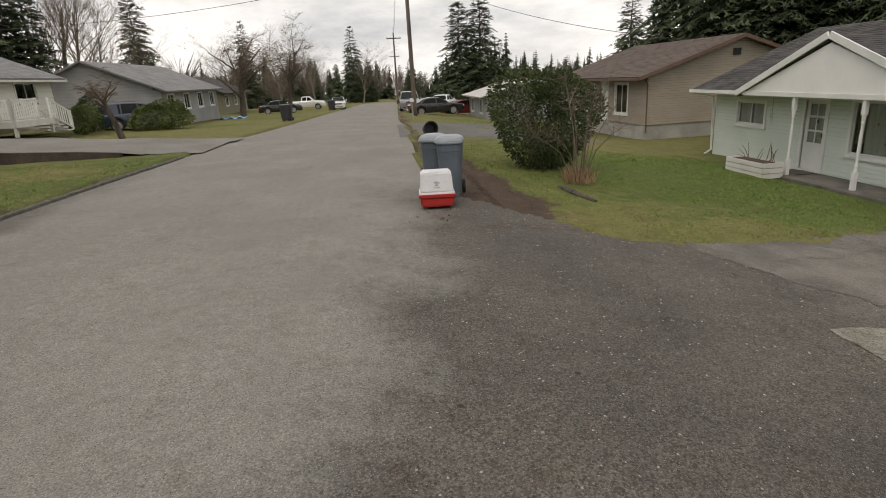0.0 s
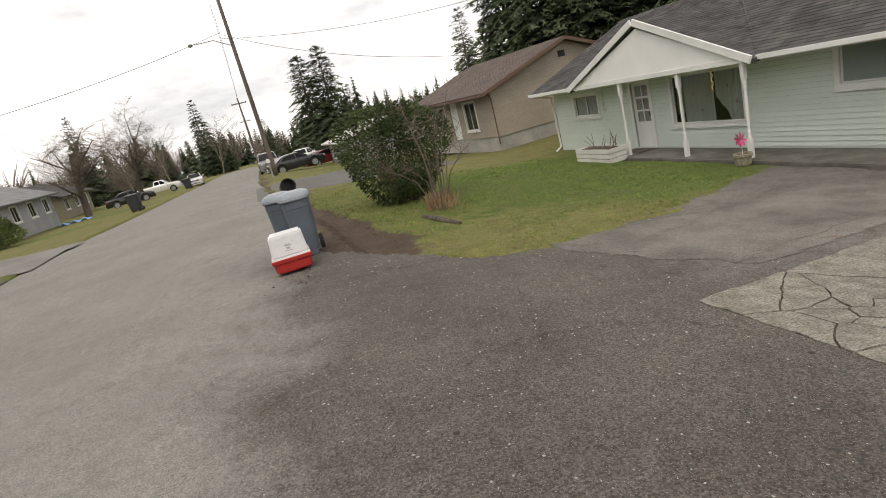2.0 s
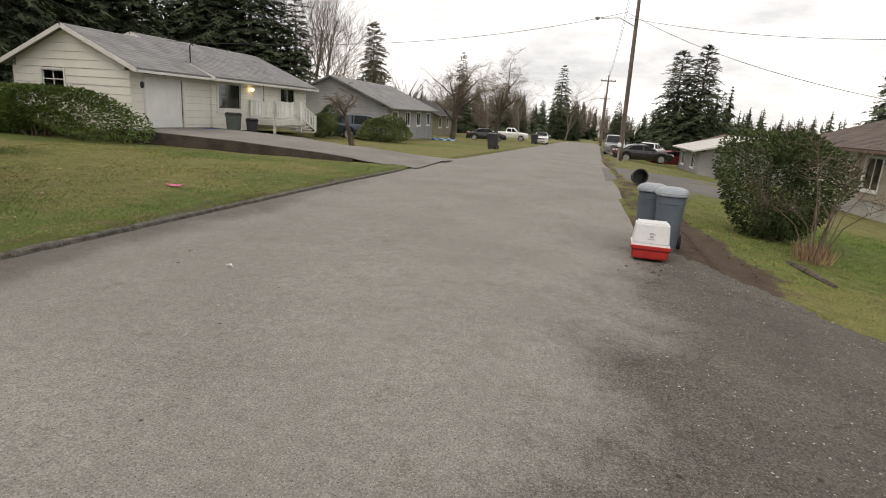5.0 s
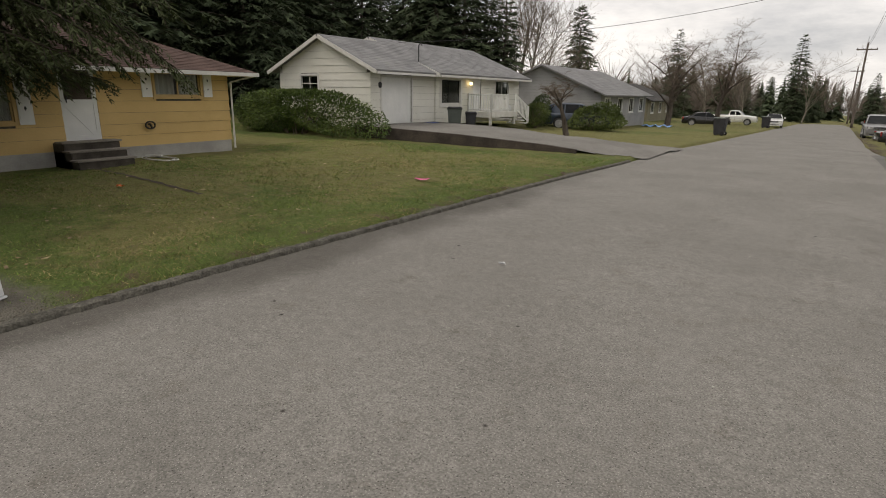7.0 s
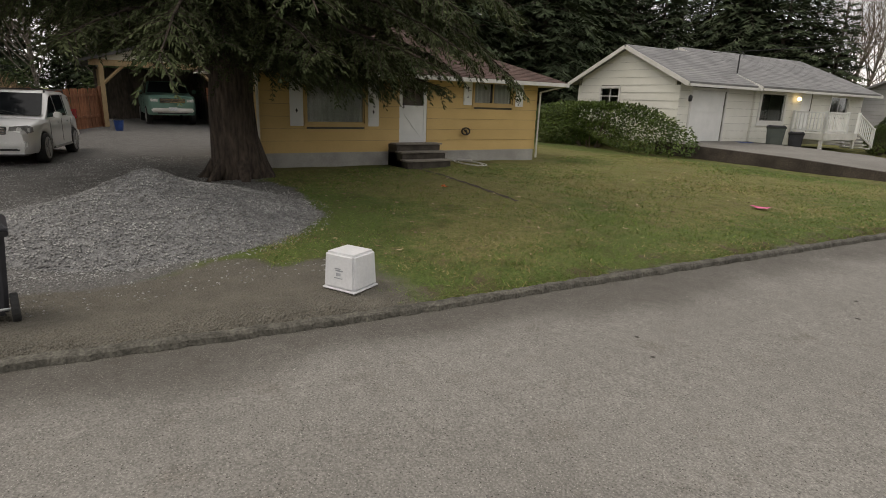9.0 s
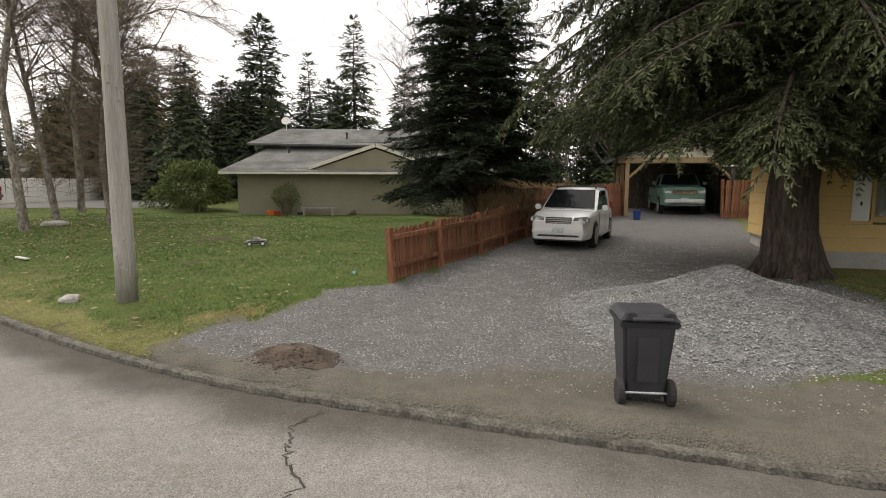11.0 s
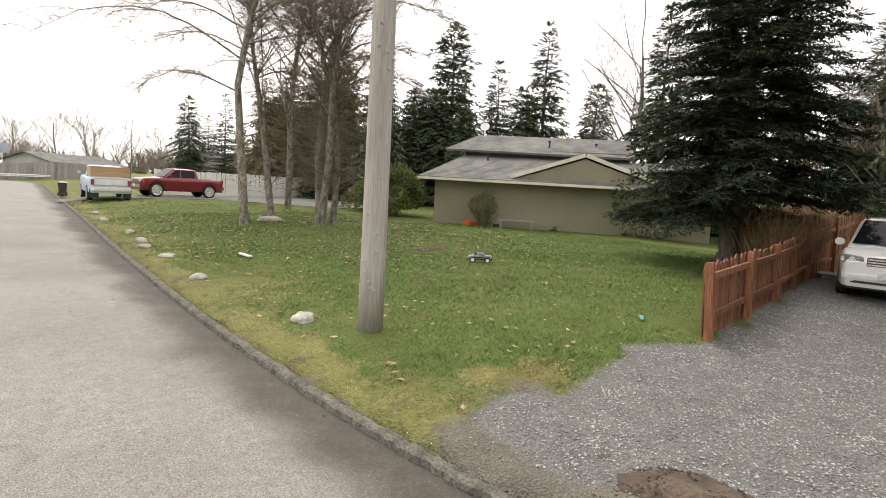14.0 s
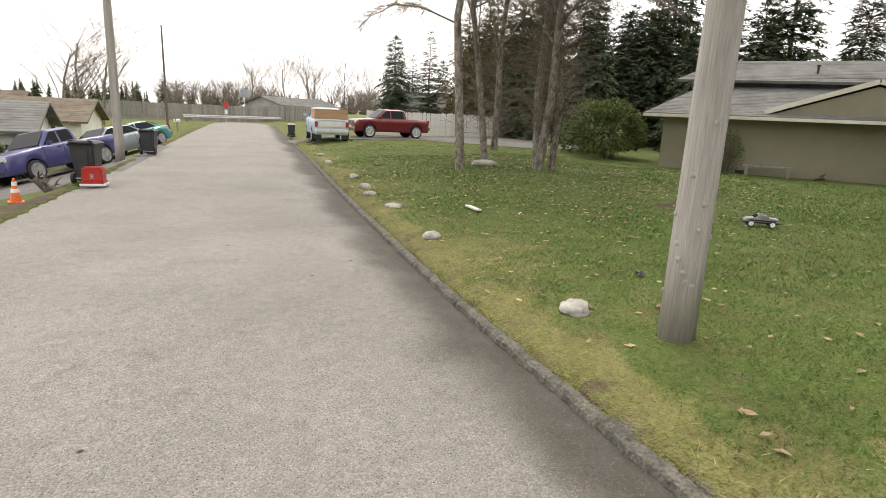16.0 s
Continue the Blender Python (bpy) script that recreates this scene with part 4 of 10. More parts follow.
    part("fringe", B().box(-0.3, -0.282, -0.4, 0.4, 0.002, 0.012), M_tread, mat_)
    return h


def tan_house():
    h, O = house_at(15.6, 31, -1.0, "tan lap-sided house with brown gable roof", shift=(0.17, 0.14, -0.12), turn=4.1)
    x0, y0, L = 11.6, 26.6, 9.0
    ez = 1.75
    wall(h, O @ wallm(x0, y0, 0), 9.0, -0.55, ez, [], M_tan, 0.115, gable=(4.5, 3.2))
    part("foundation", lay(B().box(x0 + 0.03, x0 + 8.97, y0 + 0.03, y0 + L, -1.3, -0.55), O), M_concrete, h)
    w = O @ wallm(x0, y0 + L, -90)
    op = [(2.0, 3.6, -0.1, 1.3), (6.0, 7.2, -0.1, 1.3), (4.3, 5.2, -0.55, 1.45)]
    wall(h, w, L, -0.55, ez, op, M_tan, 0.115)
    window(h, w, *op[0], cols=2, curtain=[(2.05, 2.7)])
    window(h, w, *op[1], cols=2)
    part("door", lay(B().box(4.3, 5.2, 0.03, 0.07, -0.55, 1.45), w), M_white, h)
    part("gable_vent", lay(B().box(4.25, 4.65, -0.06, 0.03, 2.4, 2.7), O @ wallm(x0, y0, 0)), M_black, h)
    wall(h, O @ wallm(x0 + 9, y0, 90), L, -0.55, ez, [], M_tan)
    wall(h, O @ wallm(x0 + 9, y0 + L, 180), 9.0, -0.55, ez, [], M_tan, gable=(4.5, 3.2))
    V = lambda *v: O @ Vector(v)
    sl = (3.2 - ez) / 4.5
    a = 0.7
    for s in (-1, 1):
        xe, xr = 16.1 + s * (4.5 + a), 16.1
        z = ez - a * sl + 0.12
        p = [V(xe, y0 - 0.45, z), V(xe, y0 + L + 0.45, z), V(xr, y0 + L + 0.45, 3.32), V(xr, y0 - 0.45, 3.32)]
        shingles(h, "roof", *p, M_shinglet, rowh=0.18, tab=0.5)
        strip(h, "rake_board", V(xe, y0 - 0.47, z - 0.16), V(xr, y0 - 0.47, 3.16), 0.04, 0.16, M_brownpaint)
    strip(h, "gutter", V(11.6 - a - 0.05, y0 - 0.4, ez - 0.25), V(11.6 - a - 0.05, y0 + L + 0.4, ez - 0.25), 0.1, 0.1, M_brownpaint)
    part("downspout", lay(B().tube([(11.5, y0 + 0.1, 1.5), (11.56, y0 - 0.06, 1.3), (11.56, y0 - 0.06, -0.9)], 0.035, 8), O), M_brownpaint, h)
    return h


M_brownpaint = surf("brown_paint", (0.12, 0.075, 0.055), (0.16, 0.10, 0.075), 2, 0.6, 0.1, 40, fine=0.08)


def cream_house():
    """White house over its retaining wall, with garage wing, entry deck and bins beside it."""
    h, O = house_at(-20, 26, 0.4, "white board-sided bungalow with garage and grey roof", shift=(-0.92, 1.27, 0.15), turn=-0.8)
    V = lambda *v: O @ Vector(v)
    fx = -17.0
    # garage wing
    wg = O @ wallm(fx, 19.15, 90)
    wall(h, wg, 4.95, 0.3, 2.9, [(0.75, 3.0, 0.3, 2.52)], M_wwhite, 0.31)
    gd = part("garage_door", lay(B().box(0.75, 3.0, 0.05, 0.09, 0.45, 2.52), wg), M_white, h, "white panelled garage door")
    for i in range(7):
        part("door_panel", lay(B().box(0.77, 2.98, 0.03, 0.05, 0.5 + i * 0.29, 0.765 + i * 0.29), wg), M_white, gd)
    t = B()
    for a, c, e, g in ((0.65, 0.75, 0.4, 2.62), (3.0, 3.1, 0.4, 2.62), (0.75, 3.0, 2.52, 2.62)):
        t.box(a, c, -0.04, 0.06, e, g)
    part("garage_trim", lay(t, wg), M_fascia, h)
    ws = O @ wallm(-22.6, 19.15, 0)
    og = [(1.45, 2.5, 1.86, 2.56)]
    wall(h, ws, 5.6, 0.2, 2.9, og, M_wwhite, 0.31, gable=(2.85, 4.2))
    window(h, ws, *og[0], cols=2, rows=2, sash=M_fascia)
    wall(h, O @ wallm(-22.6, 24.1, -90), 4.95, 0.2, 2.9, [], M_wwhite)
    sl = 1.3 / 2.8
    for s in (-1, 1):
        xe = -19.75 + s * (2.85 + 0.45)
        z = 2.9 - 0.45 * sl + 0.1
        shingles(h, "garage_roof", V(xe, 18.85, z), V(xe, 24.6, z), V(-19.75, 24.6, 4.32), V(-19.75, 18.85, 4.32), M_shinglel, rowh=0.2, tab=0.5)
        strip(h, "rake_board", V(xe, 18.83, z - 0.18), V(-19.75, 18.83, 4.14), 0.04, 0.16, M_fascia)
    strip(h, "gutter", V(-16.42, 18.9, 2.62), V(-16.42, 24.5, 2.62), 0.1, 0.1, M_fascia)
    # main block
    wm = O @ wallm(-16.9, 24.1, 90)
    om = [(0.5, 2.35, 1.35, 2.55), (3.75, 4.65, 0.9, 2.85), (6.4, 8.1, 1.75, 2.6)]
    wall(h, wm, 9.6, 0.3, 2.95, om, M_wwhite, 0.31)
    window(h, wm, *om[0], cols=1, trim=0.16, sash=M_fascia)
    window(h, wm, *om[2], cols=2, sash=M_fascia)
    d = part("door", lay(B().box(3.75, 4.65, 0.03, 0.08, 0.9, 2.85), wm), M_white, h, "white front door")
    part("door_handle", lay(B().tube([(4.55, -0.02, 1.8), (4.55, -0.02, 1.95)], 0.02), wm), M_black, d)
    wall(h, O @ wallm(-24.5, 24.1, 0), 7.6, 0.3, 2.95, [], M_wwhite, 0.31, gable=(3.8, 4.5))
    wall(h, O @ wallm(-16.9, 33.7, 180), 7.6, 0.3, 2.95, [], M_wwhite, gable=(3.8, 4.5))
    wall(h, O @ wallm(-24.5, 33.7, -90), 9.6, 0.3, 2.95, [], M_wwhite)
    sm = 1.55 / 3.8
    for s in (-1, 1):
        xe = -20.7 + s * (3.8 + 0.6)
        z = 2.95 - 0.6 * sm + 0.1
        shingles(h, "roof", V(xe, 23.5, z), V(xe, 34.2, z), V(-20.7, 34.2, 4.62), V(-20.7, 23.5, 4.62), M_shinglel, rowh=0.2, tab=0.5)
        for y in (23.48, 34.22):
            strip(h, "rake_board", V(xe, y, z - 0.2), V(-20.7, y, 4.42), 0.04, 0.18, M_fascia)
    strip(h, "gutter", V(-16.22, 23.5, 2.62), V(-16.22, 34.1, 2.62), 0.1, 0.1, M_fascia)
    part("vent_mast", lay(B().tube([(-17.6, 23.6, 3.1), (-17.6, 23.6, 4.1), (-17.5, 23.6, 4.2), (-17.4, 23.6, 4.1)], 0.03, 8), O), M_black, h)
    lamp = part("wall_lantern", lay(B().lathe([(0.03, 0), (0.07, 0.04), (0.08, 0.2), (0.02, 0.26)], 10, Matrix.Translation((-16.75, 19.5, 2.05))), O), M_black, h, smooth=True)
    part("porch_lamp", lay(B().lathe([(0.04, 0), (0.09, 0.05), (0.06, 0.16)], 10, Matrix.Translation((-16.72, 27.3, 2.3))), O), M_lamp, h, "lit globe porch lamp", smooth=True)
    # entry deck, rails and stair
    dk = B().box(-16.85, -15.35, 27.2, 30.3, 0.82, 0.9)
    for x, y in ((-15.45, 27.3), (-15.45, 30.2)):
        dk.box(x - 0.06, x + 0.06, y - 0.06, y + 0.06, 0.2, 0.82)
    dk.box(-16.85, -15.35, 27.2, 27.24, 0.62, 0.82)
    dk.box(-15.4, -15.35, 27.2, 30.3, 0.62, 0.82)
    deck = part("entry_deck", lay(dk, O), M_fascia, h)

    def rail(p, q, n, low=0.12, high=0.92):
        p, q = Vector(p), Vector(q)
        for hgt in (low, high):
            strip(h, "handrail", O @ (p + Vector((0, 0, hgt - 0.03))), O @ (q + Vector((0, 0, hgt - 0.03))), 0.07, 0.06, M_white)
        for k in range(n + 1):
            v = p.lerp(q, k / n)
            wdt = 0.05 if k in (0, n) else 0.02
            part("baluster", lay(B().box(v.x - wdt, v.x + wdt, v.y - wdt, v.y + wdt, v.z + (0 if k in (0, n) else low), v.z + high + (0.06 if k in (0, n) else 0)), O), M_white, h)

    rail((-16.8, 27.25, 0.9), (-15.4, 27.25, 0.9), 9)
    rail((-15.4, 27.25, 0.9), (-15.4, 29.2, 0.9), 12)
    rail((-15.4, 30.25, 0.9), (-15.4, 32.0, 0.2), 9)
    rail((-16.6, 30.25, 0.9), (-16.6, 32.0, 0.2), 9)
    for i in range(4):
        part("stair_tread", lay(B().box(-16.6, -15.4, 30.3 + i * 0.42, 30.3 + i * 0.42 + 0.44, 0.66 - i * 0.17, 0.72 - i * 0.17), O), M_fascia, h)
    return h


def lamp_material():
    m = bpy.data.materials.new("lamp_glow")
    m.use_nodes = True
    b = m.node_tree.nodes["Principled BSDF"]
    b.inputs["Base Color"].default_value = (0.9, 0.7, 0.4, 1)
    b.inputs["Emission Color"].default_value = (1.0, 0.75, 0.35, 1)
    b.inputs["Emission Strength"].default_value = 5.0
    return m


M_lamp = lamp_material()


def shutter(h, w, u0, u1, z0, z1):
    s = part("shutter", lay(B().box(u0, u1, -0.05, -0.028, z0, z1), w), M_white, h, "", bevel=0.004)
    for z in (z0 + 0.12, (z0 + z1) / 2, z1 - 0.2):
        part("shutter_batten", lay(B().box(u0 + 0.02, u1 - 0.02, -0.068, -0.05, z, z + 0.09), w), M_white, s)
    for f in (0.28, 0.68):
        zc, uc = z0 + (z1 - z0) * f, (u0 + u1) / 2
        part("shutter_cutout", lay(B().prism([(uc - 0.03, zc), (uc, zc + 0.06), (uc + 0.03, zc), (uc, zc - 0.06)], "y", -0.056, -0.05), w), M_black, s)


def yellow_house():
    h, O = house_at(-22, 8.6, 0.1, "yellow board-sided bungalow with brown hip roof", shift=(0.49, -0.22, 0.06))
    V = lambda *v: O @ Vector(v)
    w = O @ wallm(-18.2, 4.3, 90)
    ops = [(1.15, 2.75, 1.17, 2.42), (3.8, 4.68, 0.66, 2.5), (6.3, 7.75, 1.78, 2.42)]
    wall(h, w, 8.75, 0.42, 2.56, ops, M_yellow, 0.305)
    part("foundation", lay(B().box(-22.8, -18.16, 4.34, 13.0, -0.2, 0.42), O), M_concrete, h)
    wall(h, O @ wallm(-22.9, 4.3, 0), 4.7, 0.42, 2.56, [], M_yellow, 0.305)
    wall(h, O @ wallm(-18.2, 13.05, 180), 4.7, 0.42, 2.56, [], M_yellow, 0.305)
    wall(h, O @ wallm(-22.9, 13.05, -90), 8.75, 0.42, 2.56, [], M_yellow)
    window(h, w, *ops[0], cols=1, trim=0.06, sash=M_yellowtrim, curtain=[(1.18, 2.74)])
    window(h, w, *ops[2], cols=2, trim=0.06, sash=M_yellowtrim, curtain=[(6.3, 6.95), (7.05, 7.7)])
    shutter(h, w, 0.72, 1.06, 1.1, 2.46)
    shutter(h, w, 2.84, 3.16, 1.1, 2.46)
    shutter(h, w, 5.9, 6.2, 1.74, 2.46)
    shutter(h, w, 7.85, 8.15, 1.74, 2.46)
    # storm door
    d = B()
    d.box(3.8, 4.68, 0.0, 0.04, 0.66, 0.78)
    for a, c, e, g in ((3.8, 3.9, 0.78, 2.5), (4.58, 4.68, 0.78, 2.5), (3.9, 4.58, 1.58, 1.68), (3.9, 4.58, 2.4, 2.5)):
        d.box(a, c, 0.0, 0.04, e, g)
    d.box(3.9, 4.58, 0.015, 0.03, 0.78, 1.58)
    door = part("storm_door", lay(d, w), M_white, h, "white cross-braced storm door")
    part("door_brace", lay(B().prism([(3.9, 1.5), (3.9, 1.58), (3.98, 1.58), (4.58, 0.86), (4.58, 0.78), (4.5, 0.78)], "y", 0.002, 0.014), w), M_white, door)
    part("pane", lay(B().box(3.9, 4.58, 0.016, 0.022, 1.68, 2.4), w), M_pane, door)
    part("inner_door", lay(B().box(3.8, 4.68, 0.09, 0.13, 0.66, 2.5), w), M_brownpaint, door)
    part("door_handle", lay(B().tube([(3.93, -0.03, 1.6), (3.93, -0.03, 1.74)], 0.015), w), M_black, door)
    # concrete steps
    for i in range(3):
        st = B().box(-18.16, -17.0 - 0.3 * i, 7.75, 9.1, 0.0, 0.24 + 0.2 * i)
        part("step", lay(st, O), M_step, h, "", bevel=0.015)
        tr = B().box(-17.0 - 0.3 * i - 0.34, -17.0 - 0.3 * i + 0.04, 7.7, 9.15, 0.245 + 0.2 * i, 0.285 + 0.2 * i)
        part("tread", lay(tr, O), M_tread, h, "", bevel=0.008)
    part("faucet", lay(B().tube([(6.0, 0.0, 1.0), (6.0, -0.1, 1.0), (6.02, -0.14, 0.9)], 0.03), w), M_step, h)
    hr = B()
    for k in range(2):
        hr.tube([(6.0 + 0.14 * math.cos(a), -0.08 - 0.02 * k, 0.98 + 0.1 * math.sin(a)) for a in np.linspace(0, 6.2, 14)], 0.02, 6)
    part("hose_reel", lay(hr, w), M_step, h)
    ez, rz, ov = 2.5, 4.1, 0.65
    x1, x2, y1, y2 = -18.2 + ov, -22.9 - ov, 4.3 - ov, 13.05 + ov
    ra, rb = (-20.9, 8.3, rz), (-20.9, 9.05, rz)
    shingles(h, "roof", V(x1, y1, ez), V(x1, y2, ez), V(*rb), V(*ra), M_shingleb, rowh=0.17, tab=0.4)
    shingles(h, "roof", V(x2, y2, ez), V(x2, y1, ez), V(*ra), V(*rb), M_shingleb, rowh=0.4, tab=1.0)
    shingles(h, "roof", V(x1, y2, ez), V(x2, y2, ez), V(-20.95, 9.05, rz), V(-20.85, 9.05, rz), M_shingleb, rowh=0.17, tab=0.4)
    shingles(h, "roof", V(x2, y1, ez), V(x1, y1, ez), V(-20.85, 8.3, rz), V(-20.95, 8.3, rz), M_shingleb, rowh=0.17, tab=0.4)
    strip(h, "gutter", V(x1 + 0.05, y1, ez - 0.12), V(x1 + 0.05, y2, ez - 0.12), 0.1, 0.11, M_fascia)
    strip(h, "gutter", V(x1, y2 + 0.05, ez - 0.12), V(x2, y2 + 0.05, ez - 0.12), 0.1, 0.11, M_fascia)
    part("soffit", lay(B().box(x2, x1, y1, y2, ez - 0.1, ez - 0.07), O), M_fascia, h)
    for yy, c in ((13.08, 13.1), (4.25, 4.22)):
        part("downspout", lay(B().tube([(x1, yy + (0.5 if yy > 9 else -0.3), 2.4), (-18.1, c, 2.2), (-18.12, c, 0.15)], 0.035, 8), O), M_fascia, h)
    return h


M_yellowtrim = surf("yellow_trim", (0.52, 0.36, 0.15), (0.58, 0.41, 0.18), 2, 0.6, 0.1, 40, fine=0.06)


def olive_house():
    h, O = house_at(-32.5, -12, 0.0, "long olive-grey house with pale two-tier roof", shift=(-0.32, -0.56, 0.14), turn=3.3)
    w = O @ wallm(-28.95, -17.25, 105.2)
    L = 12.5
    wall(h, w, L, -0.15, 2.3, [], M_olive)
    for u in np.arange(0.0, L, 1.22):
        part("wall_batten", lay(B().box(u, u + 0.03, -0.006, 0.0, -0.1, 2.2), w), M_olive, h)
    wall(h, O @ wallm(-37.0, -19.4, 15.2), 8.3, -0.15, 2.3, [], M_olive)
    for u in (2.9, 8.8):
        part("crawl_vent", lay(B().box(u, u + 0.32, -0.03, 0.0, 0.05, 0.22), w), M_black, h)
    W = lambda u, d, z: w @ Vector((u, d, z))
    ov = 0.7
    # lower roof, then a raised upper tier
    shingles(h, "lower_roof", W(-0.7, -ov, 2.28), W(L + 0.7, -ov, 2.28), W(L, 3.0, 3.55), W(0.9, 3.0, 3.55), M_shingleo, rowh=0.2, tab=0.5)
    shingles(h, "lower_roof", W(-0.7, 8.0, 2.28), W(-0.7, -ov, 2.28), W(0.9, 3.0, 3.55), W(0.9, 5.0, 3.55), M_shingleo, rowh=0.2, tab=0.5)
    part("tier_wall", lay(B().box(0.9, 9.2, 3.0, 3.12, 3.4, 3.95), w), M_shingle, h)
    shingles(h, "upper_roof", W(-0.1, 2.6, 3.82), W(9.4, 2.6, 3.74), W(9.4, 5.4, 4.85), W(1.3, 5.4, 4.85), M_shingleo, rowh=0.2, tab=0.5)
    shingles(h, "upper_roof", W(9.4, 8.2, 3.8), W(-0.1, 8.2, 3.8), W(1.3, 5.4, 4.85), W(9.4, 5.4, 4.85), M_shingleo, rowh=0.5, tab=1.0)
    # decorative front gable
    g = B().prism([(3.9, 2.4), (9.9, 2.4), (6.9, 3.42)], "y", -0.35, -0.28)
    part("gable_face", lay(g, w), M_olive, h)
    for a, c in (((3.6, 2.36), (6.9, 3.5)), ((10.2, 2.36), (6.9, 3.5))):
        p, q = W(a[0], -0.42, a[1]), W(c[0], -0.42, c[1])
        strip(h, "rake_board", p, q, 0.06, 0.17, M_cream)
    shingles(h, "gable_roof", W(3.6, -0.4, 2.5), W(3.6, 0.3, 2.62), W(6.9, 3.0, 3.62), W(6.9, -0.4, 3.62), M_shingleo, rowh=0.2, tab=0.5)
    shingles(h, "gable_roof", W(10.2, 0.3, 2.62), W(10.2, -0.4, 2.5), W(6.9, -0.4, 3.62), W(6.9, 3.0, 3.62), M_shingleo, rowh=0.2, tab=0.5)
    strip(h, "gutter", W(-0.7, -ov - 0.05, 2.14), W(L + 0.7, -ov - 0.05, 2.14), 0.1, 0.12, M_cream)
    part("soffit", lay(B().box(-0.6, L + 0.6, -ov, 0.0, 2.18, 2.21), w), M_olive, h)
    for u, d in ((2.2, 2.2), (5.2, 3.6), (7.6, 4.2)):
        part("roof_vent", lay(B().lathe([(0.05, 0), (0.05, 0.35), (0.08, 0.36), (0.08, 0.42)], 8, Matrix.Translation((u, d, 3.2 if d < 3 else 4.1))), w), M_black, h)
    part("dish_mast", lay(B().tube([(1.6, 5.0, 4.6), (1.6, 5.0, 5.3)], 0.03).lathe([(0.02, 0), (0.18, 0.05), (0.26, 0.14)], 10, Matrix.Translation((1.6, 5.0, 5.2)) @ Matrix.Rotation(1.1, 4, 'X')), w), M_fascia, h)
    return h


M_cream = surf("cream_trim", (0.52, 0.50, 0.40), (0.62, 0.60, 0.50), 2, 0.6, 0.1, 40, fine=0.06)


def carport():
    h = thing("carport", "dark timber carport with pale gable front", "carport", pose(-29.5, 2.9, 0.52))
    O = Matrix.Translation((29.5, -2.9, -0.15))
    for x in (-29.5, -32.2, -35.2):
        for y in (1.1, 5.3):
            part("post", lay(B().box(x - 0.08, x + 0.08, y - 0.08, y + 0.08, -0.1, 2.4), O), M_timber if y < 2 else M_bark, h)
    part("front_beam", lay(B().box(-29.62, -29.42, 0.7, 5.7, 2.4, 2.62), O), M_timber, h)
    for y, s in ((1.1, 1), (5.3, -1)):
        part("brace", lay(B().tube([(-29.5, y + s * 0.05, 1.75), (-29.5, y + s * 0.75, 2.42)], 0.06, 4), O), M_timber, h)
    part("back_wall", lay(B().box(-35.4, -35.3, 0.9, 5.6, -0.1, 2.5), O), M_bark, h)
    part("side_wall", lay(B().box(-35.3, -30.5, 5.4, 5.47, -0.1, 2.4), O), M_bark, h)
    part("gable_front", lay(B().prism([(0.6, 2.62), (5.8, 2.62), (3.2, 3.35)], "x", -29.55, -29.5), O), M_cream, h)
    for s in (-1, 1):
        y = 3.2 + s * 2.8
        shingles(h, "roof", O @ Vector((-29.2, y, 2.58)), O @ Vector((-35.6, y, 2.58)), O @ Vector((-35.6, 3.2, 3.42)), O @ Vector((-29.2, 3.2, 3.42)), M_shingle, rowh=0.3, tab=0.6)
    return h


mint_house()
tan_house()
cream_house()
yellow_house()
olive_house()
carport()

# ---------- plants ----------
def leaf_material(name, c1, c2, island=0.35, rough=0.6, spec=0.3, scale=0.9):
    m = surf(name, c1, c2, scale, rough, 0.0, 12, fine=0.2, island=island, spec=spec)
    return m


M_fir = leaf_material("fir_needles", (0.052, 0.068, 0.032), (0.105, 0.122, 0.060), 0.35, 0.85, 0.08)
M_spruce = leaf_material("spruce_needles", (0.022, 0.033, 0.020), (0.046, 0.062, 0.036), 0.35, 0.85, 0.08)
M_farfir = leaf_material("far_fir_needles", (0.048, 0.066, 0.038), (0.086, 0.108, 0.060), 0.35, 0.85, 0.1)
M_laurel = leaf_material("laurel_leaves", (0.05, 0.085, 0.018), (0.12, 0.165, 0.038), 0.4, 0.45, 0.3)
M_camellia = leaf_material("dark_glossy_leaves", (0.038, 0.058, 0.02), (0.085, 0.112, 0.042), 0.45, 0.55, 0.2)
M_rhodo = leaf_material("rhododendron_leaves", (0.065, 0.092, 0.026), (0.135, 0.168, 0.048), 0.4, 0.5, 0.25)
M_dryreed = surf("dry_reeds", (0.24, 0.155, 0.085), (0.37, 0.26, 0.155), 2, 0.9, 0.0, 10, island=0.3)
M_grass = leaf_material("grass_blades", (0.056, 0.113, 0.021), (0.122, 0.2, 0.048), 0.4, 0.7, 0.2, 5.0)
M_grasspale = leaf_material("pale_grass_blades", (0.085, 0.142, 0.026), (0.19, 0.26, 0.066), 0.4, 0.75, 0.2, 5.0)
M_moss = leaf_material("mossy_grass_blades", (0.175, 0.185, 0.045), (0.29, 0.285, 0.09), 0.35, 0.8, 0.2)
M_leaf = surf("fallen_leaves", (0.17, 0.115, 0.06), (0.38, 0.30, 0.18), 3, 0.9, 0.0, 10, island=0.4)
M_stone = surf("crushed_stone", (0.215, 0.212, 0.204), (0.39, 0.384, 0.37), 2, 0.85, 0.3, 60, island=0.45, fine=0.15)


def kite(b, p, d, s, length, width, fold=0.0):
    """A narrow leaf or spray of needles from p along d, s to its side."""
    m = p + d * (length * 0.45)
    up = d.cross(s) * fold * width
    b.add([p, m + s * width - up, p + d * length, m - s * width - up], [(0, 1, 2), (0, 2, 3)])


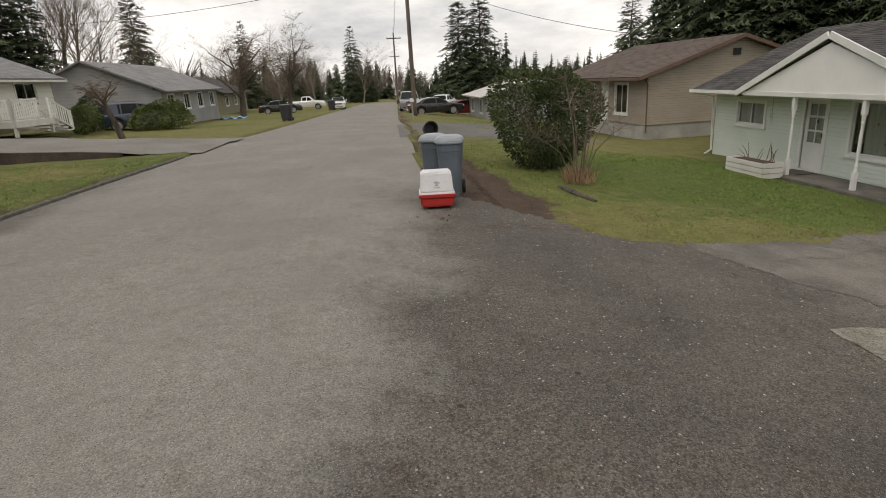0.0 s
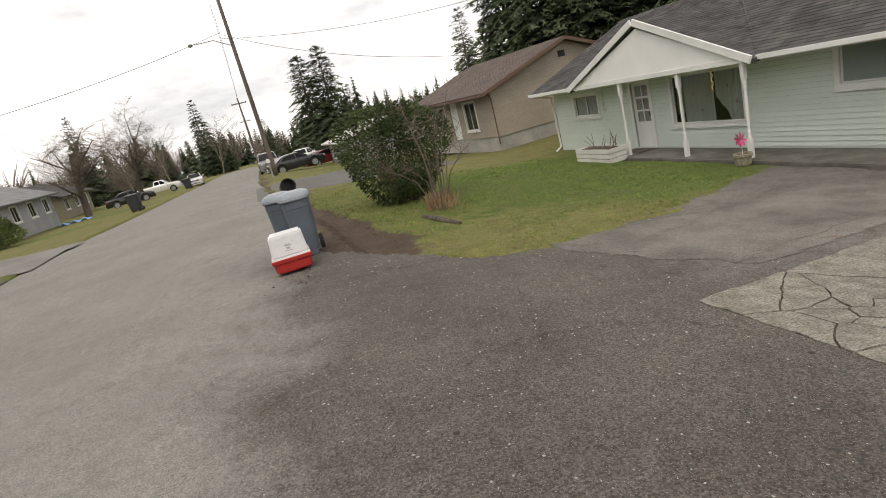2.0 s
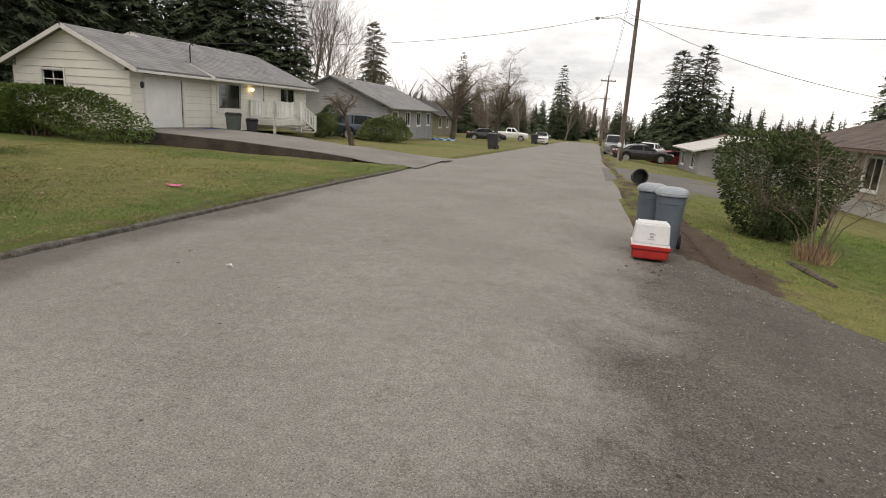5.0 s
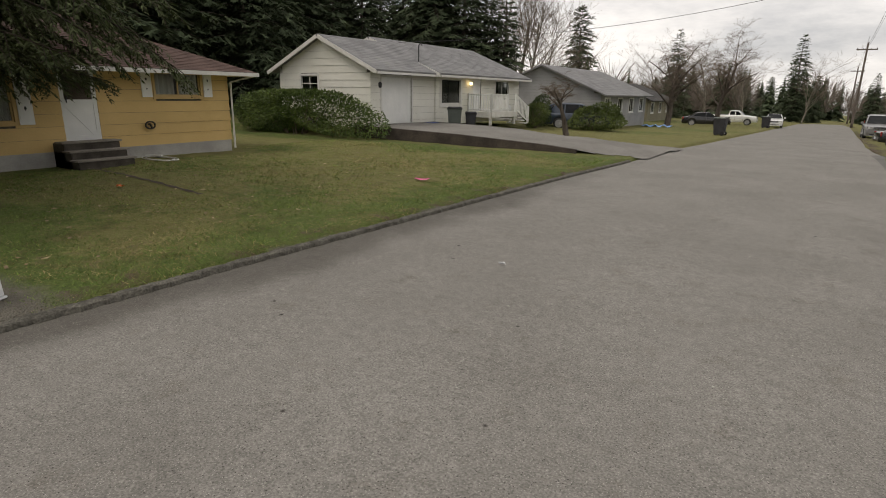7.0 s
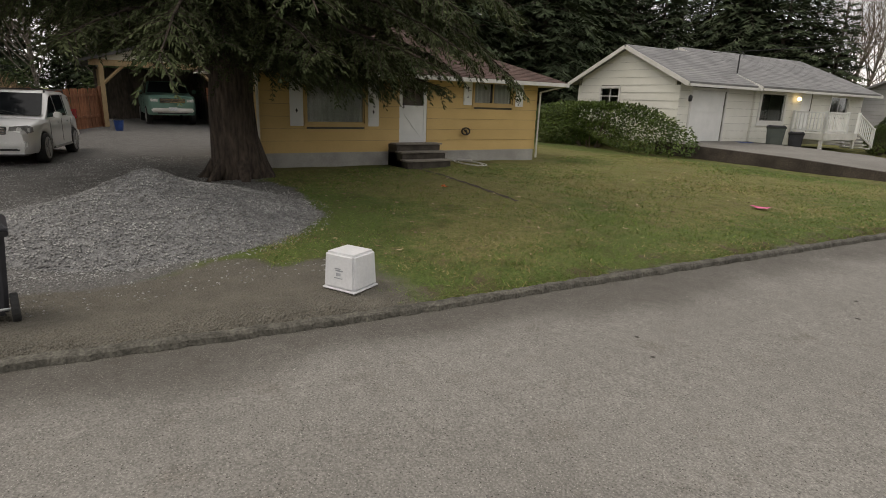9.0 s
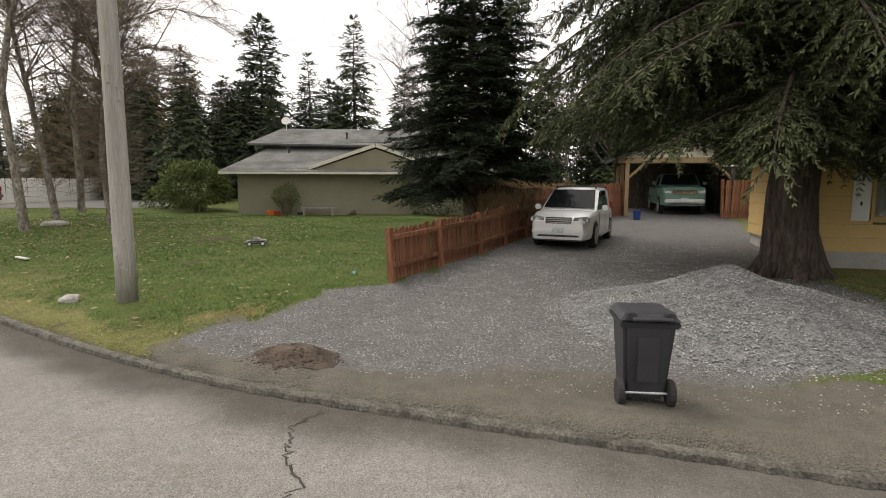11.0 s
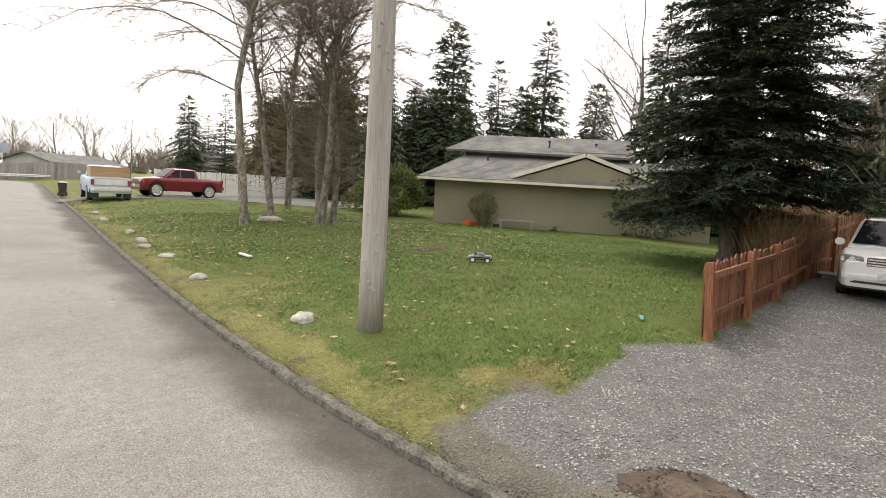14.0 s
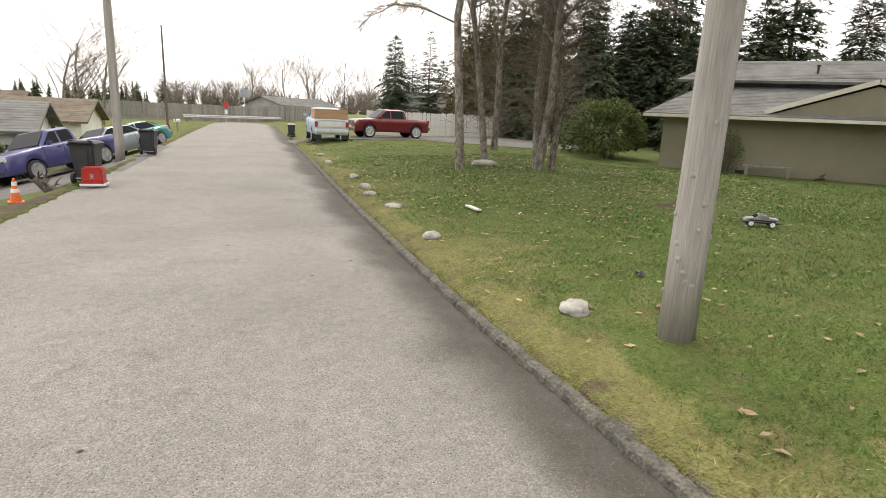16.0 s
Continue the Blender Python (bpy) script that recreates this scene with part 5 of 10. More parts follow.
def conifer_meshes(seed, height, radius, clear, whorls, arms, sprays, droop=0.35, spray=0.55, taper=0.85, trunk=0.28, fine=2, hang=0.0):
    """Trunk and crown: whorls of limbs that lift, then droop, with sprays of needles along them."""
    rng = random.Random(seed)
    t = B()
    t.tube([(0.12 * math.sin(i * 0.9 + seed), 0.12 * math.cos(i * 1.1), height * i / 8) for i in range(9)], [max(0.02, trunk * (1 - i / 8.3)) * (1.35 if i == 0 else 1) for i in range(9)], 10)
    c = B()
    jit = random.Random(seed + 900)
    for w in range(whorls):
        f = (w + rng.uniform(-0.3, 0.3)) / whorls
        f = min(max(f, 0), 0.995)
        z = height * (clear + (1 - clear) * f)
        reach = radius * (1 - f) ** taper * (0.55 + 0.45 * min(1, f * 8)) + 0.15
        n = max(3, int(arms * (1 - 0.55 * f)))
        a0 = rng.uniform(0, 6.28)
        for k in range(n):
            a = a0 + 6.283 * k / n + rng.uniform(-0.25, 0.25)
            ln = reach * rng.uniform(0.65, 1.12) * (1.0 if fine > 2 else jit.uniform(0.7, 1.15))
            zl = z + (0.6 if fine < 3 else 0.25) * jit.uniform(-1, 1) * height / whorls
            h = Vector((math.cos(a), math.sin(a), 0))
            side = Vector((-math.sin(a), math.cos(a), 0))
            rise, fall = rng.uniform(0.0, 0.25) + 0.9 * max(0.0, f - 0.65), droop * rng.uniform(0.7, 1.3)
            pts = [Vector((0, 0, zl)) + h * (ln * q) + Vector((0, 0, ln * (rise * q - fall * q * q))) for q in (0, 0.35, 0.7, 1.0)]
            if ln > 0.8:
                t.tube(pts, [0.022 * ln * 0.5 + 0.012, 0.014 * ln * 0.4 + 0.01, 0.01, 0.005], 4, cap=False)
            m = max(3, int(sprays * ln / radius + 2))
            for j in range(m):
                q = 0.12 + 0.88 * (j + rng.random()) / m
                i = min(2, int(q * 3))
                p = pts[i].lerp(pts[i + 1], min(1, q * 3 - i))
                d0 = (pts[i + 1] - pts[i]).normalized()
                size = spray * (1.15 - 0.6 * q) * rng.uniform(0.7, 1.25) * (0.5 + 0.5 * min(1.0, ln / 1.5))
                for sgn in (-1, 1):
                    d = (d0 * rng.uniform(0.35, 0.9) + side * sgn * rng.uniform(0.5, 1.0) + Vector((0, 0, rng.uniform(-0.55 - hang, 0.02) + 1.6 * max(0.0, f - 0.6)))).normalized()
                    s = d.cross(Vector((rng.uniform(-0.4, 0.4), rng.uniform(-0.4, 0.4), 1))).normalized()
                    kite(c, p, d, s, size, size * (0.13 if fine < 3 else 0.06), rng.uniform(-0.5, 0.5))
                    for e in [0.12 + 0.8 * (g_ + 0.5) / fine for g_ in range(fine)]:
                        p2 = p + d * size * e
                        for s2 in (-1, 1):
                            d2 = (d * 0.7 + s * s2 * 0.75 + Vector((0, 0, rng.uniform(-0.35, 0.1)))).normalized()
                            kite(c, p2, d2, s, size * (0.5 if fine < 3 else 0.42 * (1.15 - 0.6 * e)), size * (0.11 if fine == 1 else 0.05), 0.2)
        if f > 0.94:
            for k in range(6):
                a = rng.uniform(0, 6.28)
                kite(c, Vector((0, 0, z)), Vector((math.cos(a) * 0.5, math.sin(a) * 0.5, 0.6)).normalized(), Vector((-math.sin(a), math.cos(a), 0)), spray * 0.6, spray * 0.1)
    return t.mesh("trunk", True), c.mesh("crown")


def tree_of(meshes, mats, label, m, group="", category="tree", name="tree"):
    ob = thing(name, label, category, m, group)
    for me, mt, nm in zip(meshes, mats, ("trunk", "crown")):
        part(nm, me, mt, ob)
    return ob


def on(x, y, dz=0.0, rz=0.0):
    return pose(x, y, float(ground_z(x, y)) + dz, 0, 0, rz)


def bough_tree(seed, height, trunk, first, limbs, reach, fall, lift, dense=1.0, twig=0.24, tuft=0.021, hang=0.45, base=2.0, floor=2.0, lee=(0.0, 0.0)):
    """A near conifer: single limbs that arch and droop, branchlets along them, and tufts of needles on those."""
    rng = random.Random(seed)
    t, c = B(), B()
    n = 14
    prof = [(0.10 * math.sin(i * 0.9 + seed), 0.10 * math.cos(i * 1.1), height * (i / n) ** 1.5 if i else -0.15) for i in range(n + 1)]
    t.tube(prof, [max(0.03, trunk * (1 - p[2] / height) * (1.0 + 0.55 * math.exp(-max(0, p[2]) / 0.35))) for p in prof], 14)
    for k in range(7):
        a = 0.9 * k + rng.uniform(-0.2, 0.2)
        h = Vector((math.cos(a), math.sin(a), 0))
        t.tube([h * trunk * 0.7 + Vector((0, 0, 0.5)), h * trunk * 1.25 + Vector((0, 0, 0.12)), h * trunk * 1.9 + Vector((0, 0, -0.1))], [0.16, 0.13, 0.05], 6, cap=False)
    for w in range(limbs):
        f = (w / limbs) ** base
        z = first + (height - first - 0.2) * f + rng.uniform(-0.15, 0.15)
        a = 2.399 * w + rng.uniform(-0.35, 0.35)
        high = lee[1] * max(0.0, math.cos(a - math.radians(lee[0]))) * (1 - f) ** 4
        z += high
        ln = reach(f) * rng.choice((0.7, 0.88, 1.0, 1.0)) * rng.uniform(0.93, 1.07)
        h, side = Vector((math.cos(a), math.sin(a), 0)), Vector((-math.sin(a), math.cos(a), 0))
        up, down, bend = lift(f) + rng.uniform(-0.06, 0.08), fall(f) * rng.uniform(0.75, 1.2), rng.uniform(-0.12, 0.12)
        down = min(down, up + (z - floor - high - rng.uniform(0.1, 0.8)) / ln)
        pts = [Vector((0, 0, z)) + h * (ln * q) + side * (bend * ln * q * q) + Vector((0, 0, ln * (up * q - down * q * q + 0.10 * max(0.0, q - 0.75)))) for q in [i / 6 for i in range(7)]]
        t.tube(pts, [(0.012 + 0.011 * ln) * (1 - 0.88 * i / 6) for i in range(7)], 5, cap=False)
        coarse = 1.0 if z < 7.5 else 2.3
        m = max(4, int(ln * 7.5 * dense / coarse))
        for j in range(m):
            q = 0.16 + 0.84 * (j + rng.random()) / m
            i = min(5, int(q * 6))
            p = pts[i].lerp(pts[i + 1], min(1.0, q * 6 - i))
            d0 = (pts[i + 1] - pts[i]).normalized()
            if rng.random() < 0.10 + 0.35 * (math.sin(9 * q + 3 * w) > 0.55):
                continue
            for sg in (-1, 1):
                l2 = (0.30 + 0.26 * ln * (1.02 - q) + 0.10 * ln * min(q, 0.4)) * rng.uniform(0.55, 1.2)
                l2 = min(l2, 1.5)
                d = (d0 * rng.uniform(0.55, 1.0) + side * sg * rng.uniform(0.55, 1.0) + Vector((0, 0, rng.uniform(-0.15 - hang, 0.10)))).normalized()
                e = p + d * l2 - Vector((0, 0, 0.3 * l2 * hang))
                mid = p + d * l2 * 0.5
                if l2 > 0.45:
                    t.tube([p, mid, e], [0.008, 0.006, 0.003], 3, cap=False)
                g = max(3, int(l2 / 0.046 / coarse))
                for r in range(g):
                    u = (r + rng.random()) / g
                    p2 = (p.lerp(mid, 2 * u) if u < 0.5 else mid.lerp(e, 2 * u - 1))
                    s0 = d.cross(Vector((0, 0, 1)))
                    for s2 in (-1, 1):
                        d2 = (d * rng.uniform(0.5, 1.0) + s0 * s2 * rng.uniform(0.4, 1.0) + Vector((0, 0, rng.uniform(-0.35 - hang, 0.45)))).normalized()
                        s3 = d2.cross(Vector((rng.uniform(-0.7, 0.7), rng.uniform(-0.7, 0.7), 1))).normalized()
                        kite(c, p2, d2, s3, twig * (1.1 - 0.5 * u) * rng.uniform(0.6, 1.25) * coarse ** 0.5, tuft * coarse, rng.uniform(-0.6, 0.6))
    return t.mesh("trunk", True), c.mesh("crown")


def parked(x, y, rz):
    """A vehicle's place on sloping ground: its axes tilted with the slope under it."""
    gx = float(land(x + 1.6, y) - land(x - 1.6, y)) / 3.2
    gy = float(land(x, y + 1.6) - land(x, y - 1.6)) / 3.2
    up = Vector((-gx, -gy, 1)).normalized()
    fwd = Vector((math.cos(radians(rz)), math.sin(radians(rz)), 0))
    fwd = (fwd - up * fwd.dot(up)).normalized()
    left = up.cross(fwd)
    m = Matrix((fwd, left, up)).transposed().to_4x4()
    return Matrix.Translation((x, y, float(land(x, y)) + 0.01)) @ m


# the great fir beside the drive and the spruce behind the fence
tree_of(bough_tree(11, 17.0, 0.5, 2.45, 230, lambda f: (4.4 + 1.9 * min(1.0, f * 6)) * (1 - f) ** 0.6 + 0.2, lambda f: 0.62 - 0.3 * f, lambda f: 0.22 + 0.2 * f, 1.0, 0.16, 0.0175, 0.6, 1.6, 1.75, (-105, 0.95)), (M_firbark, M_fir), "tall dark fir with a thick trunk beside the gravel drive", on(-16.25, 3.2, -0.05), category="fir tree")
tree_of(bough_tree(5, 13.5, 0.26, 1.35, 300, lambda f: 3.1 * (1 - f) ** 0.75 + 0.15, lambda f: 0.34 - 0.2 * f, lambda f: 0.14 + 0.3 * f, 1.25, 0.17, 0.021, 0.25, 1.2, 0.8, (62, 1.0)), (M_bark, M_spruce), "dense dark spruce with skirts to the ground behind the fence", on(-22.9, -4.5, -0.05), category="spruce tree")

FAR = [conifer_meshes(21, 18.0, 4.9, 0.05, 36, 9, 9, droop=0.3, spray=1.1, taper=0.75, fine=1, trunk=0.3),
       conifer_meshes(22, 18.0, 4.2, 0.12, 32, 8, 9, droop=0.15, spray=1.0, taper=0.7, fine=1, trunk=0.28),
       conifer_meshes(23, 18.0, 5.3, 0.02, 38, 10, 10, droop=0.4, spray=1.2, taper=0.6, fine=1, trunk=0.34)]


def forest(spots, label, group, wide=1.0):
    rng = random.Random(len(spots))
    for x, y, h, kind in spots:
        s = h / 18.0
        m = pose(x, y, float(ground_z(x, y)) - 0.2, 0, 0, rng.uniform(0, 360)) @ Matrix.Diagonal((wide * s * rng.uniform(0.9, 1.15), wide * s * rng.uniform(0.9, 1.15), s, 1))
        tree_of(FAR[kind], (M_bark, M_farfir), label, m, group, "fir tree")


rf = random.Random(8)
# dark woods behind the western houses
spots = []
for i in range(36):
    f = i / 36
    spots.append((-33 - rf.uniform(0, 18) - 5 * f, 14 + 46 * f + rf.uniform(-2, 2), rf.uniform(15, 23), rf.randrange(3)))
for i in range(13):
    spots.append((-42 - rf.uniform(0, 14), 1.5 + i * 1.25 + rf.uniform(-1, 1), rf.uniform(13, 19), rf.randrange(3)))
forest(spots, "tall dark fir in the woods behind the houses", "woods west of the road")
# behind the eastern houses
spots = [(24 + rf.uniform(0, 9), 13 + i * 1.9 + rf.uniform(-1, 1), rf.uniform(13, 19), rf.randrange(3)) for i in range(15)]
spots += [(23.7, 53.6, 11.5, 0), (24.8, 46.4, 17, 2), (26.6, 43, 20, 0), (27.3, 37.5, 19, 2), (28.7, 33.8, 18, 2), (31, 31.5, 13, 0), (-35.4, 52.4, 21, 2), (-31.9, 52.3, 17, 0), (-31.5, 56, 16, 2), (-28.3, 54.3, 13.0, 0), (31, 62, 13, 0), (34, 70, 12, 1)]
spots += [(-41, -6, 12, 2), (-37.5, -9, 12, 0), (-43, -2.8, 9.5, 2), (-45, -0.3, 10, 0), (-42, 1.6, 9, 2), (-40, 3.6, 9.5, 2)]
spots += [(34 + rf.uniform(0, 14), -2 + i * 2.6, rf.uniform(14, 19), rf.randrange(3)) for i in range(6)]
forest(spots, "tall fir behind the eastern houses", "woods east of the road")
forest([(11.8, 80, 14.0, 2), (14.2, 78, 14.6, 2), (17.0, 79.2, 9.0, 0)], "broad fir standing with its twin beyond the roofs", "twin firs", 1.12)
# south-western firs and the far end of the street
spots = [(-54, -31, 17.5, 2), (-57, -27.5, 14.5, 1), (-58, -23, 18, 0), (-43.3, -55.5, 9.6, 2), (-46.5, -56.5, 8.0, 0), (-48.5, -53.8, 7.6, 2), (-51.5, -52.5, 8.2, 2), (-62, -19, 13, 2), (-61, -30, 13, 1)]
spots += [(-38 - 0.75 * i + rf.uniform(-2, 2), -54 + 1.9 * i + rf.uniform(-1.5, 1.5), rf.uniform(8.5, 12), rf.randrange(3)) for i in range(4, 13)]
forest(spots, "fir behind the olive house and its lot", "firs south west")
spots = [(-3.6, 119, 14.6, 0), (-0.6, 126, 8.5, 2), (-12.5, 130, 9.5, 0), (-3, 150, 11, 0)]
spots += [(-30 + 9.5 * i + rf.uniform(-2, 2), 165 + rf.uniform(-25, 45), rf.uniform(8, 12), rf.randrange(3)) for i in range(7)]
spots += [(9 + 5 * i, 118 + rf.uniform(-10, 25), rf.uniform(8, 11), rf.randrange(3)) for i in range(5)]
forest(spots, "distant fir at the end of the street", "firs down the street")
forest([(-33.0, 90.4, 16.5, 2), (-18.6, 91.3, 12.5, 0), (-38, -118, 7, 1), (-33, -114, 5, 0)], "lone fir above the roofs", "lone firs")


def far_woods(name, label, spots):
    """A distant belt of conifers in one mesh: tiers of drooping boughs on each."""
    b = B()
    rng = random.Random(len(spots))
    for x, y, h in spots:
        z0 = float(ground_z(x, y))
        r = h * rng.uniform(0.22, 0.38)
        n = 24
        kite(b, Vector((x, y, z0)), Vector((0, 0, 1)), Vector((1, 0, 0)), h * 0.98, 0.028 * h)
        kite(b, Vector((x, y, z0)), Vector((0, 0, 1)), Vector((0, 1, 0)), h * 0.98, 0.028 * h)
        for i in range(n):
            f = i / n
            for k in range(6):
                a = rng.uniform(0, 6.283)
                d = Vector((math.cos(a), math.sin(a), rng.uniform(-0.95, -0.1))).normalized()
                s = Vector((-math.sin(a), math.cos(a), rng.uniform(-0.3, 0.3)))
                ln = (r * (1 - f) ** 0.9 + 0.15) * rng.uniform(0.6, 1.2)
                kite(b, Vector((x, y, z0 + h * (0.06 + 0.94 * f))), d, s, ln, ln * 0.32, rng.uniform(-0.3, 0.3))
    return solid(name, b, M_farfir, label, "woods", "stuff")


def far_thicket(name, label, spots):
    """Distant leafless crowns in one mesh: fans of thin brown branches, each crown round and uneven."""
    b = B()
    rng = random.Random(len(spots) + 3)
    for x, y, h in spots:
        z0, r = float(ground_z(x, y)), h * rng.uniform(0.28, 0.45)
        for i in range(210):
            a, f = rng.uniform(0, 6.283), rng.random()
            d = Vector((math.cos(a) * rng.uniform(0.2, 0.9), math.sin(a) * rng.uniform(0.2, 0.9), rng.uniform(0.3, 1.0))).normalized()
            p = Vector((x + 0.35 * r * math.cos(a) * f, y + 0.35 * r * math.sin(a) * f, z0 + h * (0.12 + 0.5 * f)))
            kite(b, p, d, d.cross(Vector((rng.uniform(-1, 1), rng.uniform(-1, 1), 0.2))).normalized(), r * rng.uniform(0.35, 1.05), 0.0065 * h * rng.uniform(0.4, 1.0), 0.2)
    return solid(name, b, M_farbrush, label, "woods", "stuff")


M_farbrush = surf("far_bare_branches", (0.13, 0.105, 0.09), (0.2, 0.165, 0.14), 2, 0.9, 0.0, 10, island=0.25)
rw_ = random.Random(15)
rt_ = random.Random(16)
far_thicket("far_thicket", "distant brown leafless trees down the street", [(rt_.uniform(-62, -9), rt_.uniform(92, 150), rt_.uniform(6, 10)) for _ in range(60)] + [(rt_.uniform(-70, 60), rt_.uniform(150, 220), rt_.uniform(8, 12)) for _ in range(60)])
far_thicket("far_thicket", "distant brown leafless trees past the road's end", [(rt_.uniform(-110, -30), rt_.uniform(-150, -96), rt_.uniform(5, 9)) for _ in range(60)])
far_woods("far_woods", "distant dark treeline down the street", [(rw_.uniform(-75, 80), rw_.uniform(170, 250), rw_.uniform(7, 13)) for _ in range(150)] + [(rw_.uniform(-60, -12), rw_.uniform(105, 160), rw_.uniform(6, 11)) for _ in range(50)] + [(rw_.uniform(16, 60), rw_.uniform(95, 150), rw_.uniform(7, 12)) for _ in range(50)])
far_woods("far_woods", "distant low treeline beyond the road's end", [(rw_.uniform(-190, 60), rw_.uniform(-300, -230), rw_.uniform(6, 10)) for _ in range(170)])
forest([(s[0], s[1], s[2] * 1.1, 2 if i_ % 2 else 0) for i_, s in enumerate([s for s in [(-40 - rw_.uniform(0, 16), -44 + rw_.uniform(-6, 22), rw_.uniform(6, 10)) for _ in range(46)] if s[1] + 3 > 1.12 * (s[0] + 5)])], "dense fir screening the lots behind the fence", "firs behind the fence")


def bare_tree_meshes(seed, height, trunk, spread, forks=5, levels=4, lean=(0, 0), arch=0.2, start=0.35, twig=0.011, kids=4, thin=0.42, arms=(), brush=0):
    """A leafless tree: trunk and limbs in one mesh, fine twigs in another."""
    rng = random.Random(seed)
    t, c = B(), B()
    stem, limbs_ = [], []

    def grow(p, d, ln, r, lev):
        n = 4 if lev < 2 else 3
        pts, q, dd = [p], p.copy(), d.copy()
        for i in range(n):
            dd = (dd + Vector((rng.uniform(-1, 1), rng.uniform(-1, 1), rng.uniform(-0.6, 0.8))) * 0.18 - Vector((0, 0, arch * lev * 0.12))).normalized()
            q = q + dd * (ln / n)
            pts.append(q.copy())
        if lev == 0:
            stem.extend(pts)
        if lev < 2:
            limbs_.append(pts)
        rad = [max(0.004, r * (1 - 0.62 * i / n)) for i in range(n + 1)]
        (t if lev < 2 else c).tube(pts, rad, 8 if lev == 0 else (5 if lev == 1 else 3), cap=False)
        if lev >= levels:
            return
        for k in range(kids if lev else forks):
            f = rng.uniform(start if lev == 0 else 0.2, 1.0)
            i = min(n - 1, int(f * n))
            p2 = pts[i].lerp(pts[i + 1], f * n - i)
            a = rng.uniform(0, 6.283)
            out = Vector((math.cos(a), math.sin(a), rng.uniform(0.1, 0.8))).normalized()
            d2 = (dd * rng.uniform(0.4, 0.9) + out * spread * rng.uniform(0.7, 1.3)).normalized()
            grow(p2, d2, ln * rng.uniform(0.42, 0.68), max(twig * 0.6, rad[i] * thin), lev + 1)

    def arm(z, a, ln):
        """A long limb that rises, then arches out and down, with hanging side branches and twigs."""
        h = Vector((math.cos(a), math.sin(a), 0))
        side = Vector((-h.y, h.x, 0))
        i0 = max([i for i in range(len(stem) - 1) if stem[i].z <= z])
        p0 = stem[i0].lerp(stem[i0 + 1], min(1.0, (z - stem[i0].z) / (stem[i0 + 1].z - stem[i0].z)))
        pts = [p0 + h * (ln * q) + side * (0.05 * ln * math.sin(5 * q + a)) + Vector((0, 0, ln * (0.72 * q - 0.7 * q * q) + rng.uniform(-0.06, 0.06))) for q in [i / 8 for i in range(9)]]
        t.tube(pts, [0.040 * (1 - 0.85 * i / 8) for i in range(9)], 6, cap=False)
        for k in range(38):
            q = 0.18 + 0.82 * (k + rng.random()) / 38
            i = min(7, int(q * 8))
            p = pts[i].lerp(pts[i + 1], q * 8 - i)
            l2 = ln * 0.32 * (1.05 - 0.4 * q) * rng.uniform(0.4, 1.2)
            d = (h * rng.uniform(0.4, 1.0) + side * rng.choice((-1, 1)) * rng.uniform(0.3, 1.0) + Vector((0, 0, rng.uniform(-0.4, 0.45)))).normalized()
            sub_ = [p, p + d * l2 * 0.4 + Vector((0, 0, 0.06)), p + d * l2 * 0.75, p + d * l2 - Vector((0, 0, 0.14 * l2))]
            c.tube(sub_, [0.012, 0.009, 0.006, 0.004], 3, cap=False)
            for j in range(7):
                f = rng.uniform(0.2, 1.0)
                m = min(2, int(f * 3))
                p2 = sub_[m].lerp(sub_[m + 1], f * 3 - m)
                d2 = (d * 0.6 + Vector((rng.uniform(-1, 1), rng.uniform(-1, 1), rng.uniform(-0.9, 0.5)))).normalized()
                l3 = rng.uniform(0.2, 0.6)
                c.tube([p2, p2 + d2 * l3 * 0.55, p2 + d2 * l3 + Vector((0, 0, -0.06))], [0.006, 0.0045, 0.003], 3, cap=False)

    grow(Vector((0, 0, -0.1)), Vector((lean[0], lean[1], 1)).normalized(), height * 0.8, trunk, 0)
    for z_, a_, l_ in arms:
        arm(min(z_, height * 0.72), math.radians(a_), l_)
    for k in range(brush):
        pts = limbs_[0] if k % 2 else rng.choice(limbs_)
        i = rng.randrange(len(pts) - 1)
        p = pts[i].lerp(pts[i + 1], rng.random())
        if p.z < 1.1:
            continue
        a, ln = rng.uniform(0, 6.283), rng.uniform(0.35, 1.5)
        d = Vector((math.cos(a), math.sin(a), rng.uniform(-0.25, 0.9))).normalized()
        sub_ = [p, p + d * ln * 0.5 + Vector((0, 0, 0.04)), p + d * ln + Vector((0, 0, rng.uniform(-0.1, 0.25)))]
        c.tube(sub_, [0.006, 0.005, 0.003], 3, cap=False)
        for j in range(4):
            q = sub_[1].lerp(sub_[2], rng.uniform(-0.3, 1.0))
            d2 = (d * 0.7 + Vector((rng.uniform(-1, 1), rng.uniform(-1, 1), rng.uniform(-0.5, 0.8)))).normalized()
            l3 = rng.uniform(0.15, 0.55)
            c.tube([q, q + d2 * l3], [0.0045, 0.0025], 3, cap=False)
    return t.mesh("trunk", True), c.mesh("crown")


def bare(meshes, label, m, group="", category="tree", mats=None):
    ob = thing("tree", label, category, m, group)
    part("trunk", meshes[0], (mats or (M_barkpale,))[0], ob)
    part("crown", meshes[1], M_twig, ob)
    return ob


